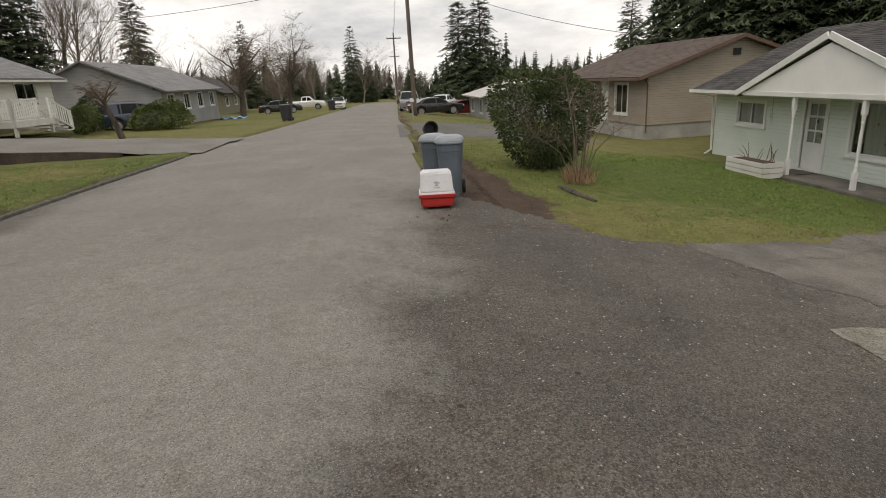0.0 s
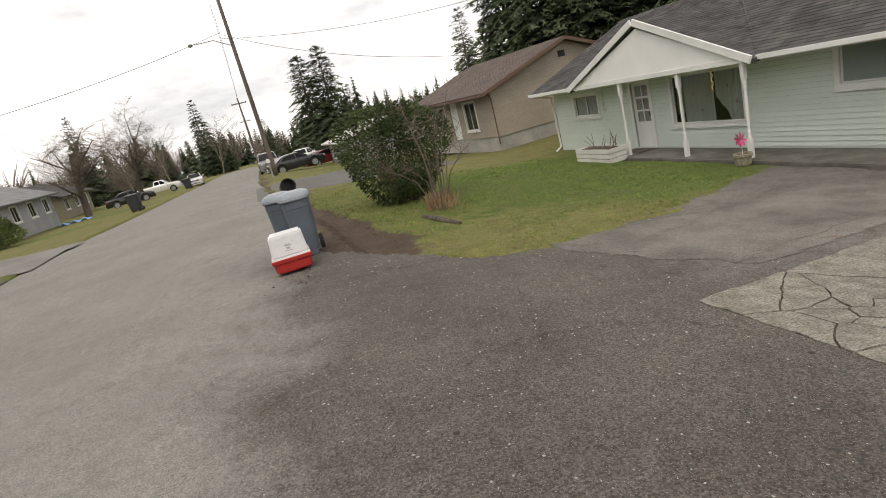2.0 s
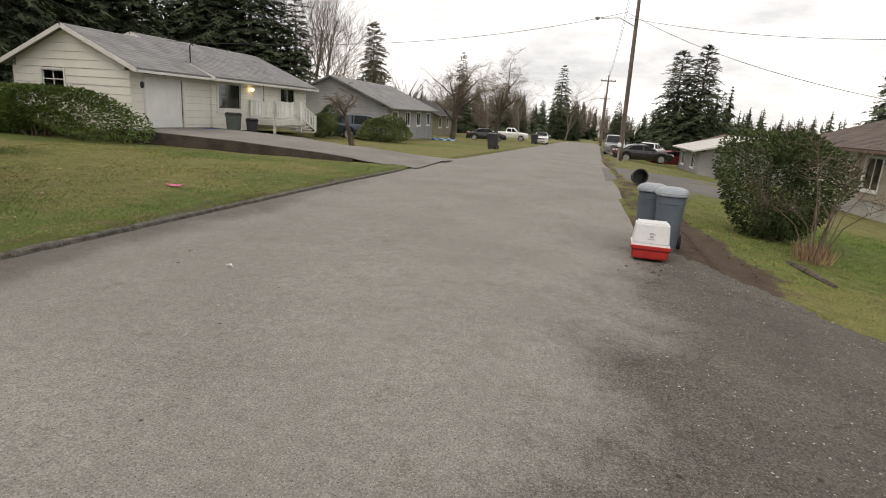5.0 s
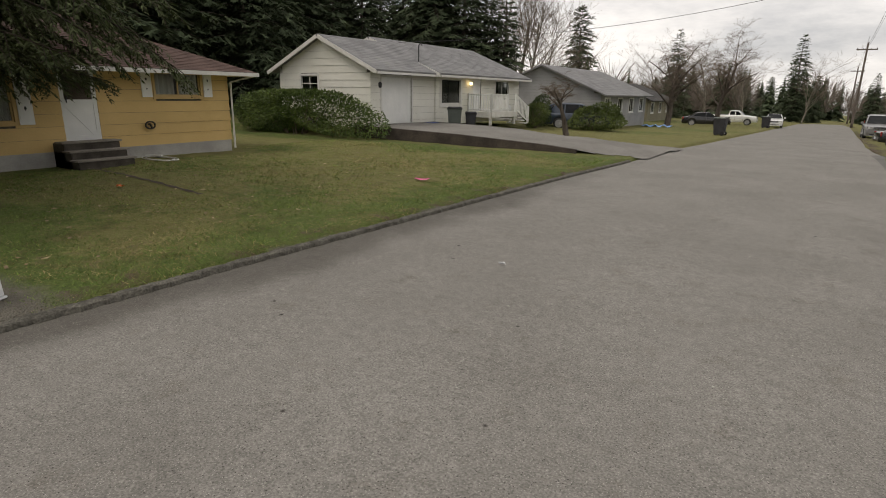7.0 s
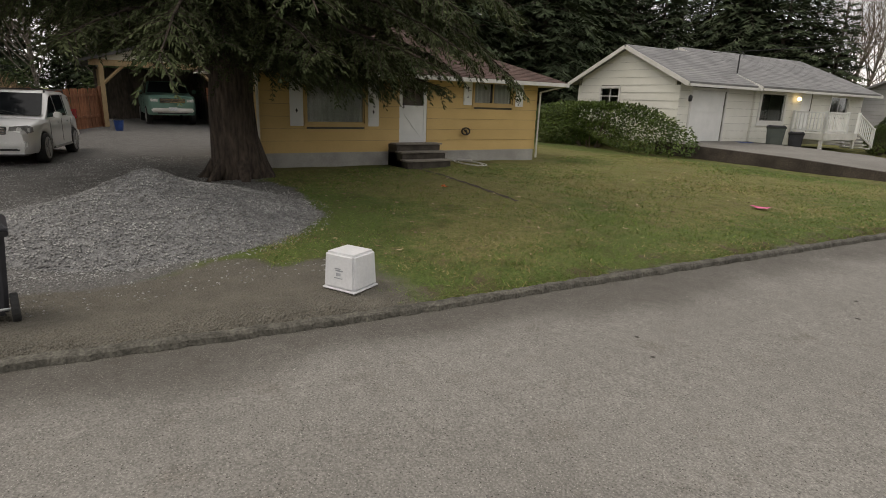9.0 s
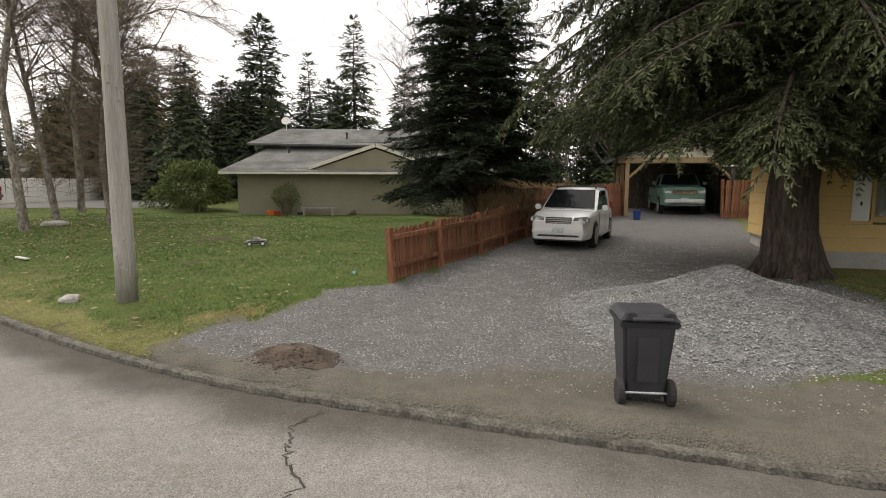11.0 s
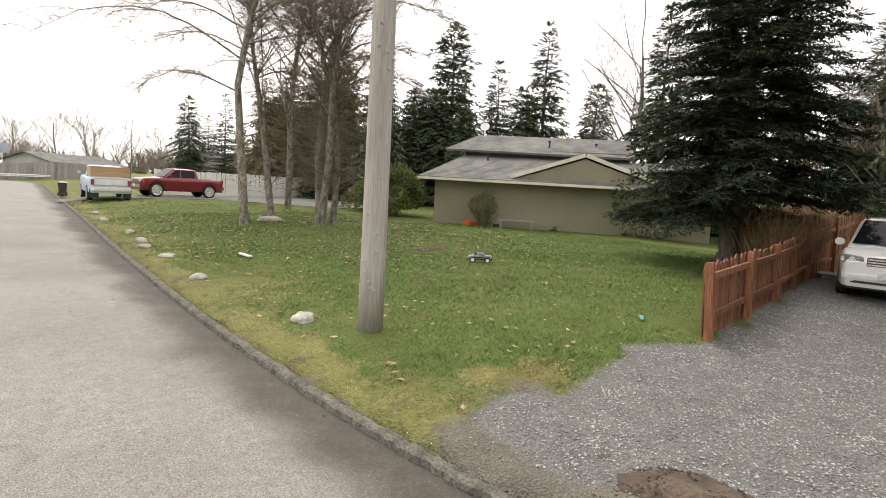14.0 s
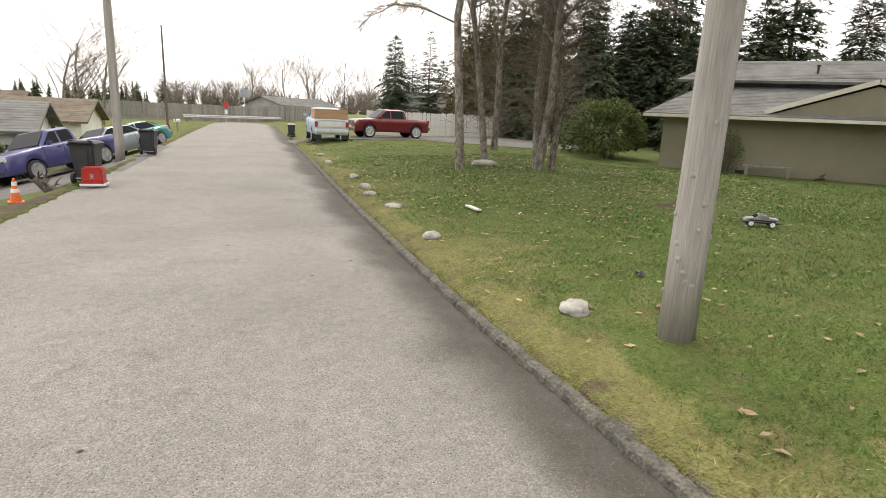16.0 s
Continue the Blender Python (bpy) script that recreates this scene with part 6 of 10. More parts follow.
# alders on the open lot; height, bearing and length of each arching limb
ALDER_ARMS = [[(4.2, -60, 3.2), (5.3, -48, 6.2), (6.2, -75, 5.0), (7.0, -40, 6.6), (7.8, -58, 6.0), (8.6, 20, 4.0), (6.6, 110, 3.0)],
              [(6.0, -55, 4.0), (7.6, 30, 4.0), (8.8, -80, 4.5), (5.2, 150, 2.5)], [(6.5, -40, 4.5), (8.0, 60, 4.5), (9.0, -90, 4.0)],
              [(5.0, 75, 3.0), (6.8, 120, 4.0), (8.4, -30, 4.0)], [(5.8, 95, 3.4), (7.4, 50, 4.2), (8.8, 140, 4.2)], [(4.6, 110, 3.2), (6.4, 60, 4.0), (8.0, 130, 4.4)]]
for i, (x, y, h, r, ln, sd) in enumerate([(-18.15, -18.25, 11.5, 0.17, (0.06, -0.15), 3), (-20.4, -19.4, 12.5, 0.15, (0.03, -0.09), 4), (-28.0, -26.2, 13, 0.22, (0.03, 0.02), 5), (-20.6, -17.25, 12, 0.16, (-0.06, 0.05), 6), (-20.85, -17.5, 12.5, 0.17, (0.03, 0.02), 7), (-21.05, -17.1, 11.5, 0.14, (0.1, -0.1), 8)]):
    bare(bare_tree_meshes(sd, h, r * 0.92, 1.2 if i == 0 else 0.75, 9 if i == 0 else 13, 4, ln, 0.6 if i == 0 else 0.35, 0.4, 0.006, 4, 0.3, ALDER_ARMS[i], 150 if i == 0 else 850), "leafless alder with grey mottled bark on the lawn", on(x, y, -0.05), "alders on the lawn", "alder tree")
# brownish cedars behind the alders
M_cedar = leaf_material("browned_cedar_sprays", (0.105, 0.090, 0.046), (0.19, 0.158, 0.082), 0.4, 0.9, 0.08)
cedar = conifer_meshes(61, 10.0, 2.7, 0.03, 36, 9, 15, droop=0.35, spray=0.5, taper=0.45, trunk=0.22, fine=1, hang=0.5)
for i, (x, y, s_) in enumerate([(-45.4, -40.3, 1.25), (-48.3, -39.6, 1.45), (-51.2, -41.4, 1.35), (-53.5, -39.4, 1.5), (-49.2, -43.4, 1.2), (-42.6, -40.6, 1.15), (-44.7, -43.3, 1.1), (-40.2, -41.2, 1.0)]):
    tree_of(cedar, (M_bark, M_cedar), "dense brownish cedar behind the white fence", on(x, y, -0.1, 70 * i) @ Matrix.Diagonal((s_, s_, s_, 1)), "cedars behind the fence", "cedar tree")
# old fruit trees along the western yards
apple = bare_tree_meshes(31, 2.5, 0.17, 1.7, 7, 4, (0, 0), 0.5, 0.72, 0.012, 5, 0.55)
bare(apple, "pruned leafless apple tree with knobbly limbs", on(-12.4, 29.6, -0.03), "", "apple tree", (M_bark,))
big = [bare_tree_meshes(33, 7.0, 0.30, 1.35, 9, 5, (0.05, 0), 0.35, 0.3, 0.012, 4, brush=500), bare_tree_meshes(34, 8.5, 0.30, 1.2, 10, 5, (0, 0), 0.3, 0.3, 0.012, 4, brush=500)]
bare(big[0], "wide leafless tree in a front yard", on(-12.6, 57, -0.05), "street trees", "tree", (M_bark,))
bare(big[1], "wide leafless tree in a front yard", on(-9.8, 69, -0.05), "street trees", "tree", (M_bark,))
tall = [bare_tree_meshes(41, 13, 0.2, 0.5, 16, 4, (0, 0), 0.0, 0.2, 0.014, 4), bare_tree_meshes(42, 12, 0.18, 0.9, 14, 4, (0, 0), 0.1, 0.25, 0.014, 4)]
rb = random.Random(4)
for x, y, k, s in [(-33.5, 72, 0, 1.15), (-35.5, 74, 0, 1.2), (-37, 72, 0, 1.1), (-33, 76, 1, 1.0), (-30, 84, 1, 0.8), (-27, 60, 1, 0.7), (-22, 95, 1, 0.8), (-15, 100, 1, 0.9), (-10, 105, 1, 0.9), (-2, 112, 1, 0.8),
                   (-44, -11, 1, 1.1), (-49, -12.5, 1, 1.25), (-40, -1.5, 1, 0.7), (-41, 1.5, 1, 0.8), (-46, 3, 1, 0.8),
                   (-15.5, -62, 1, 0.85), (-13.5, -58, 1, 0.8), (-18, -66, 1, 0.75), (-45, -96, 0, 0.7), (-49, -92, 0, 0.75), (-53, -90, 0, 0.65), (-47, -102, 1, 0.7), (-57, -88, 0, 0.7), (-61, -86, 0, 0.65), (-55, -96, 0, 0.8), (-66, -84, 0, 0.7)]:
    bare(tall[k], "slender leafless tree beyond the houses", pose(x, y, float(ground_z(x, y)) - 0.1, 0, 0, rb.uniform(0, 360)) @ Matrix.Diagonal((s, s, s, 1)), "bare trees beyond", "tree")


def bush_mesh(seed, rx, ry, rz, n, size, squash=1.0, boxy=2.0, z0=0.0, twiggy=0, waist=1.0, loose=1.0):
    """Leaves on the lumpy shell of a shrub and inside it, each a folded kite; stems below."""
    rng = random.Random(seed)
    c, t = B(), B()
    lumps = [(Vector((rng.gauss(0, 1), rng.gauss(0, 1), rng.gauss(0, 0.8))).normalized(), loose * rng.uniform(-0.42, 0.3)) for _ in range(26)]
    for i in range(n):
        v = Vector((rng.gauss(0, 1), rng.gauss(0, 1), rng.gauss(0, 1))).normalized()
        k = (abs(v.x) ** boxy + abs(v.y) ** boxy + abs(v.z) ** boxy) ** (-1 / boxy)
        r = k * (1 + sum(a * max(0, v.dot(l)) ** 9 for l, a in lumps)) * (1 - abs(rng.gauss(0, 0.09 * loose)) - (0.25 * rng.random() if rng.random() < 0.3 else 0))
        p = Vector((v.x * rx * r, v.y * ry * r, z0 + rz + v.z * rz * r))
        if p.z < 0.08:
            continue
        narrow = waist + (1 - waist) * min(1.0, p.z / (0.95 * rz + z0))
        p.x, p.y = p.x * narrow, p.y * narrow
        d = (v + Vector((rng.uniform(-1, 1), rng.uniform(-1, 1), rng.uniform(-0.9, 0.6))) * 0.9).normalized()
        s = d.cross(Vector((rng.uniform(-1, 1), rng.uniform(-1, 1), rng.uniform(-1, 1)))).normalized()
        kite(c, p, d, s, size * rng.uniform(0.7, 1.3), size * 0.26, 0.5)
    for i in range(14 + twiggy):
        a, q = rng.uniform(0, 6.283), rng.uniform(0.2, 0.85)
        e = Vector((math.cos(a) * rx * q, math.sin(a) * ry * q, z0 + rz * rng.uniform(0.9, 1.7)))
        if i >= 14:
            e = e * 1.12
        b0 = Vector((math.cos(a) * rx * 0.15, math.sin(a) * ry * 0.15, -0.05))
        t.tube([b0, b0.lerp(e, 0.5) + Vector((0, 0, 0.1)), e], [0.035, 0.022, 0.006], 5, cap=False)
    return c.mesh("foliage"), t.mesh("stem", True)


def bush(seed, x, y, rx, ry, rz, n, size, mat, label, category="shrub", rot=0.0, boxy=2.0, z0=0.0, twiggy=0, name="shrub", group="", waist=1.0, loose=1.0):
    ob = thing(name, label, category, on(x, y, 0, rot), group)
    lv, st = bush_mesh(seed, rx, ry, rz, n, size, 1.0, boxy, z0, twiggy, waist, loose)
    part("foliage", lv, mat, ob)
    part("stem", st, M_twig, ob)
    return ob


bush(51, 3.55, 14.3, 1.28, 1.25, 1.2, 13000, 0.085, M_camellia, "round dark evergreen shrub on the lawn", "shrub", z0=0.12, twiggy=10, waist=0.5, loose=1.35)
bush(52, -21.4, 19.25, 3.6, 0.75, 0.95, 15000, 0.13, M_laurel, "bright green laurel hedge, loosely clipped", "hedge", boxy=3.6, name="hedge", loose=1.5)
bush(53, -13.6, 38.5, 1.9, 1.5, 0.85, 5000, 0.16, M_rhodo, "spreading rhododendron in the yard", "shrub")
bush(54, -16.8, 36.4, 0.7, 0.7, 1.0, 2500, 0.12, M_camellia, "round dark shrub beside the house", "shrub")
bush(55, -16.4, 34.6, 0.8, 0.8, 0.8, 2500, 0.13, M_rhodo, "pale green shrub beside the entry steps", "shrub")
bush(56, -31.0, -21.4, 1.9, 1.8, 1.35, 5200, 0.2, M_rhodo, "big rhododendron beside the olive house", "shrub", loose=1.8)
bush(57, -33.2, -23.6, 2.1, 1.7, 1.3, 4800, 0.2, M_rhodo, "big rhododendron beside the drive", "shrub", loose=1.8)
bush(58, -29.25, -15.1, 0.55, 0.75, 0.75, 1400, 0.09, M_rhodo, "sparse climbing shrub against the olive wall", "shrub", twiggy=12, waist=0.45, loose=2.0)
bush(59, -8.3, -34.0, 1.1, 1.0, 0.7, 3000, 0.13, M_laurel, "green shrub beside the parked pickup", "shrub")
for i, (x, y, r) in enumerate([(-33, -8.5, 2.6), (-36, -4, 2.8), (-39, 3.5, 2.6), (-34, 7.5, 2.2), (-30.5, 8.2, 1.8)]):
    bush(60 + i, x, y, r, r, 1.5, 3500, 0.18, M_camellia, "dark evergreen thicket behind the fence", "shrub", group="thickets")


def reeds(seed, x, y, rx, ry, h, n):
    rng = random.Random(seed)
    b = B()
    for i in range(n):
        a, q = rng.uniform(0, 6.283), math.sqrt(rng.random())
        p = Vector((math.cos(a) * rx * q, math.sin(a) * ry * q, 0))
        d = Vector((rng.uniform(-0.55, 0.55), rng.uniform(-0.55, 0.55), 1)).normalized()
        ln = h * rng.uniform(0.35, 1.0)
        s = d.cross(Vector((rng.uniform(-1, 1), rng.uniform(-1, 1), 0.1))).normalized()
        kite(b, p, d, s, ln, 0.009, 0)
        for j in range(2):
            e = (d + Vector((rng.uniform(-0.9, 0.9), rng.uniform(-0.9, 0.9), rng.uniform(-0.2, 0.5)))).normalized()
            kite(b, p + d * ln * rng.uniform(0.3, 0.9), e, e.cross(d + Vector((0.1, 0.2, 0))).normalized(), ln * rng.uniform(0.12, 0.3), 0.008, 0)
    ob = thing("dry_shrub", "dry reddish-brown bramble thicket behind the fence", "shrub", on(x, y))
    part("foliage", b, M_dryreed, ob)
    return ob


reeds(71, -24.2, -3.5, 2.0, 0.8, 2.1, 4200)
reeds(72, -27.4, -2.7, 1.9, 0.8, 2.2, 3400)


def sapling():
    """The thin bare shrub beside the evergreen."""
    ob = thing("bare_shrub", "thin leafless shrub with arching stems", "shrub", on(3.65, 12.4))
    rng = random.Random(77)
    t, c = B(), B()
    for i in range(11):
        a = rng.uniform(0, 6.283)
        e = Vector((math.cos(a) * rng.uniform(0.3, 1.4), math.sin(a) * rng.uniform(0.3, 1.3), rng.uniform(1.0, 2.3)))
        pts = [Vector((math.cos(a) * 0.1, math.sin(a) * 0.1, 0)), e * 0.4 + Vector((0, 0, 0.25)), e * 0.75 + Vector((0, 0, 0.15)), e]
        t.tube(pts, [0.014, 0.010, 0.006, 0.003], 5, cap=False)
        for k in range(14):
            q = rng.uniform(0.35, 1)
            p = pts[1].lerp(pts[3], q)
            d = Vector((rng.uniform(-1, 1), rng.uniform(-1, 1), rng.uniform(-0.2, 0.9))).normalized()
            c.tube([p, p + d * 0.25, p + d * 0.45 + Vector((0, 0, 0.05))], [0.004, 0.003, 0.002], 3, cap=False)
    part("stem", t, M_twig, ob)
    part("crown", c, M_twig, ob)
    g = B()
    for i in range(260):
        a, q = rng.uniform(0, 6.283), 0.35 * math.sqrt(rng.random())
        p = Vector((math.cos(a) * q, math.sin(a) * q, 0))
        d = Vector((rng.uniform(-0.5, 0.5), rng.uniform(-0.5, 0.5), 1)).normalized()
        kite(g, p, d, d.cross(Vector((rng.uniform(-1, 1), 1, 0))).normalized(), rng.uniform(0.2, 0.5), 0.008)
    part("dry_grass", g, M_dryreed, ob)
    return ob


sapling()

# ---------- vehicles ----------
def paint(name, c, rough=0.3, coat=0.6, metal=0.2):
    return surf(name, tuple(v * 0.92 for v in c), c, 0.7, rough, 0.02, 60, metal, fine=0.04, coat=coat)


M_tyre = surf("tyre_rubber", (0.018, 0.018, 0.018), (0.03, 0.03, 0.03), 6, 0.85, 0.3, 60)
M_rim = surf("alloy_rim", (0.28, 0.28, 0.29), (0.38, 0.38, 0.38), 4, 0.4, 0.0, 20, metal=0.6)
M_carglass = surf("car_glass", (0.010, 0.012, 0.013), (0.016, 0.018, 0.02), 1.2, 0.05, 0.0, 5.0, spec=0.12, fine=0.1)
M_brightrim = surf("polished_rim", (0.72, 0.72, 0.73), (0.85, 0.85, 0.85), 4, 0.22, 0.0, 20, metal=0.75)
M_lens = surf("clear_lens", (0.5, 0.5, 0.48), (0.65, 0.65, 0.62), 5, 0.15, 0.0, 20, spec=0.8)
M_smoked = surf("headlight_glass", (0.16, 0.16, 0.155), (0.30, 0.30, 0.29), 9, 0.12, 0.0, 20, spec=0.7)
M_redlens = surf("red_lens", (0.28, 0.02, 0.02), (0.36, 0.03, 0.03), 5, 0.2, 0.0, 20, spec=0.7)
M_chrome = surf("chrome", (0.5, 0.5, 0.5), (0.65, 0.65, 0.65), 5, 0.2, 0.0, 20, metal=0.95)
M_plate = surf("number_plate", (0.55, 0.57, 0.6), (0.65, 0.66, 0.68), 5, 0.5, 0.0, 20)
M_ply = surf("plywood", (0.34, 0.21, 0.11), (0.44, 0.29, 0.16), 2, 0.8, 0.2, 20, stretch=(1, 1, 6))


def wheel_meshes(r, w):
    t = B().lathe([(r * 0.70, -w / 2), (r * 0.95, -w / 2), (r, -w * 0.38), (r, w * 0.38), (r * 0.95, w / 2), (r * 0.70, w / 2)], 24, Matrix.Rotation(math.pi / 2, 4, 'X'))
    m = B().lathe([(r * 0.02, w * 0.5), (r * 0.16, w * 0.56), (r * 0.22, w * 0.515), (r * 0.6, w * 0.515), (r * 0.66, w * 0.56), (r * 0.74, w * 0.54), (r * 0.74, w * 0.3)], 20, Matrix.Rotation(math.pi / 2, 4, 'X'))
    for k in range(5):
        a = 6.283 * k / 5
        m.box(r * 0.12, r * 0.6, -r * 0.07, r * 0.07, w * 0.50, w * 0.58, Matrix.Rotation(math.pi / 2, 4, 'X') @ Matrix.Rotation(a, 4, 'Z'))
    return t.mesh("tyre", True), m.mesh("rim")


WHEELS = {}


def top_at(spec):
    pts = sorted(spec["top_line"][1:-1])
    xs, zs = [p[0] for p in pts], [p[1] for p in pts]
    return lambda x: float(np.interp(x, xs, zs))


def half_width(spec, x, z):
    """Half the body's width at a place along it and a height."""
    half = spec["L"] / 2
    w = spec["W"] / 2 * (1 - spec.get("nose", 0.16) * min(1, abs(x) / half) ** spec.get("nose_power", 7))
    if z > spec["belt"]:
        w *= 0.915 * (1 - spec.get("tuck", 0.16) * (z - spec["belt"]) / (spec["top"] - spec["belt"]))
    return w


def body_mesh(spec):
    """Sections along the car: sill, arch, flank, shoulder, then bonnet or cabin."""
    tl, ride, r, belt = spec["top_line"], spec["ride"], spec["r"], spec["belt"]
    top = top_at(spec)
    x0, x1 = min(p[0] for p in tl), max(p[0] for p in tl)
    xs = set(np.linspace(x0, x1, 40)) | {p[0] for p in tl}
    for a in spec["axles"]:
        xs |= set(a + 1.15 * r * np.cos(np.linspace(0, math.pi, 13)))
    secs = []
    for x in sorted(v for v in xs if x0 <= v <= x1):
        low = ride
        for a in spec["axles"]:
            if abs(x - a) < 1.15 * r:
                low = max(low, r + math.sqrt(max(0, (1.15 * r) ** 2 - (x - a) ** 2)))
        end = min(1.0, min(x - x0, x1 - x) / 0.12)
        t = top(x) - 0.05 * (1 - end) ** 2
        zb = min(belt, t)
        w = half_width(spec, x, 0) * (0.93 + 0.07 * math.sqrt(end))
        half = [(0.955 * w, low), (0.99 * w, low + 0.05), (1.0 * w, low + (zb - low) * 0.45), (0.995 * w, low + (zb - low) * 0.72), (0.975 * w, zb - 0.07 * min(1, (zb - low) * 3)), (0.935 * w, zb - 0.012)]
        if t - zb > 0.04:
            g = lambda z: half_width(spec, x, max(z, belt + 0.001))
            half += [(g(zb), zb + 0.003), (g(t - 0.07 * min(1, (t - zb) * 4)), t - 0.07 * min(1, (t - zb) * 4)), (g(t) - 0.07, t - 0.008), (0.4 * g(t), t + 0.006)]
        else:
            half += [(0.90 * w, zb), (0.82 * w, zb + 0.006), (0.62 * w, zb + 0.014), (0.3 * w, zb + 0.024)]
        secs.append([(x, -y, z) for y, z in half] + [(x, y, z) for y, z in half[::-1]])
    me = B().loft(secs).mesh("body", smooth=True)
    me.set_sharp_from_angle(angle=math.radians(38))
    return me


def car(kind, label, m, spec, colour, category="car", group=""):
    ob = thing(kind, label, category, m, group)
    L, W, r, ax = spec["L"], spec["W"], spec["r"], spec["axles"]
    belt, top = spec["belt"], spec["top"]
    tuck = spec.get("tuck", 0.16)

    def shaped(poly, s):
        """A side window that follows the cabin's flank."""
        vs = [(x, s * (half_width(spec, x, z) + o), z) for o in (0.006, -0.02) for x, z in poly]
        n = len(poly)
        return B().add(vs, [tuple(range(n)), tuple(range(n, 2 * n))[::-1]] + [(k, n + k, n + (k + 1) % n, (k + 1) % n) for k in range(n)])

    part("body", body_mesh(spec), colour, ob)
    zt = top_at(spec)
    part("underbody", B().box(ax[0] - 0.2, ax[1] + 0.2, -W * 0.36, W * 0.36, spec["ride"] - 0.02, r + 0.12), M_black, ob)
    for poly in spec["side_glass"]:
        for s in (-1, 1):
            part("side_window", shaped(poly, s), M_carglass, ob)
    for p, q, nm in spec["ends"]:
        d = Vector((q[0] - p[0], 0, q[1] - p[1])).normalized()
        n = Vector((d.z, 0, -d.x)) * (0.03 if nm == "windshield" else -0.03)
        w0, w1 = half_width(spec, p[0], max(p[1], belt + 0.01)) - 0.06, half_width(spec, q[0], q[1]) - 0.09
        b = B()
        b.add([Vector((p[0], -w0, p[1])) + n, Vector((p[0], w0, p[1])) + n, Vector((q[0], w1, q[1])) + n, Vector((q[0], -w1, q[1])) + n], [(0, 1, 2, 3)])
        part(nm, b, M_carglass, ob)
    key = (round(r, 3), spec.get("tw", 0.22))
    if key not in WHEELS:
        WHEELS[key] = wheel_meshes(*key)
    ty, rm = WHEELS[key]
    for a in ax:
        for s in (-1, 1):
            w = part("tyre", ty, M_tyre, ob)
            w.matrix_basis = pose(a, s * (W / 2 - 0.12), r, 0, 0, 0 if s < 0 else 180)
            part("rim", rm, spec.get("rim", M_rim), w)
            part("wheel_arch", B().box(a - 1.1 * r, a + 1.1 * r, s * W * 0.5 - s * 0.34 - 0.05, s * W * 0.5 - s * 0.34 + 0.05, spec["ride"], r * 2.0), M_black, ob)
    zf = spec["front_z"]
    fx = spec["top_line"][-1][0]
    for s in (-1, 1):
        if spec.get("trimmed"):
            lamp = [(0.40, zf - 0.06), (0.44, zf + 0.085), (0.74, zf + 0.115), (0.84, zf + 0.07), (0.84, zf - 0.04), (0.7, zf - 0.085)]
            lip = lambda y, o: fx + o - 0.05 - 0.30 * max(0.0, y - 0.42) ** 1.3
            vs = [(lip(y, o), s * y, z) for o in (0.03, -0.12) for y, z in lamp]
            n_ = len(lamp)
            hl = part("headlight", B().add(vs, [tuple(range(n_)), tuple(range(n_, 2 * n_))[::-1]] + [(k, n_ + k, n_ + (k + 1) % n_, (k + 1) % n_) for k in range(n_)]), M_smoked, ob)
            part("lamp_bowl", B().lathe([(0.012, 0.0), (0.055, 0.012), (0.06, 0.03), (0.0, 0.034)], 12, Matrix.Translation((lip(0.62, 0.02), s * 0.62, zf + 0.02)) @ Matrix.Rotation(math.pi / 2, 4, 'Y')), M_lens, hl)
            part("turn_lamp", B().box(lip(0.8, 0.015), lip(0.8, 0.04), s * 0.79 - 0.03, s * 0.79 + 0.03, zf - 0.03, zf + 0.06).mesh("turn_lamp", False, 0.008), M_lens, hl)
            part("running_board", B().box(ax[0] + 0.5, ax[1] - 0.5, s * (W / 2 - 0.03) - 0.07, s * (W / 2 - 0.03) + 0.07, spec["ride"] + 0.01, spec["ride"] + 0.07).mesh("running_board", False, 0.02), M_rim, ob)
            part("wiper", B().tube([(1.03, s * 0.12 + 0.3, 1.13), (0.86, s * 0.12 - 0.25, 1.24)], 0.008, 4), M_black, ob)
        else:
            part("headlight", B().box(fx - 0.10, fx + 0.015, s * W * 0.345 - 0.15, s * W * 0.345 + 0.15, zf - 0.075, zf + 0.085).mesh("headlight", False, 0.03), M_lens, ob)
        part("tail_light", B().box(spec["top_line"][0][0] - 0.015, spec["top_line"][0][0] + 0.08, s * W * 0.41 - 0.07, s * W * 0.41 + 0.07, spec["tail_z"] - 0.14, spec["tail_z"] + 0.14).mesh("tail_light", False, 0.015), M_redlens, ob)
        part("side_mirror", B().box(spec["mirror"][0] - 0.06, spec["mirror"][0] + 0.08, s * (W / 2 + 0.11) - 0.09, s * (W / 2 + 0.11) + 0.09, spec["mirror"][1], spec["mirror"][1] + 0.16).mesh("side_mirror", False, 0.03), spec.get("mirror_mat", colour), ob)
        for hx in spec["handles"]:
            part("door_handle", B().box(hx, hx + 0.16, s * (W / 2 + 0.005) - 0.02, s * (W / 2 + 0.005) + 0.02, belt - 0.12, belt - 0.08), spec.get("handle_mat", colour), ob)
        for sx in spec["seams"]:
            part("door_seam", B().box(sx, sx + 0.012, s * (W / 2 + 0.001) - 0.003, s * (W / 2 + 0.001) + 0.003, spec["ride"] + 0.15, belt - 0.01), M_black, ob)
    g = part("grille", B().box(fx - 0.08, fx + 0.012, -W * (0.2 if spec.get("trimmed") else 0.25), W * (0.2 if spec.get("trimmed") else 0.25), zf - 0.09, zf + 0.09).mesh("grille", False, 0.01), M_black, ob)
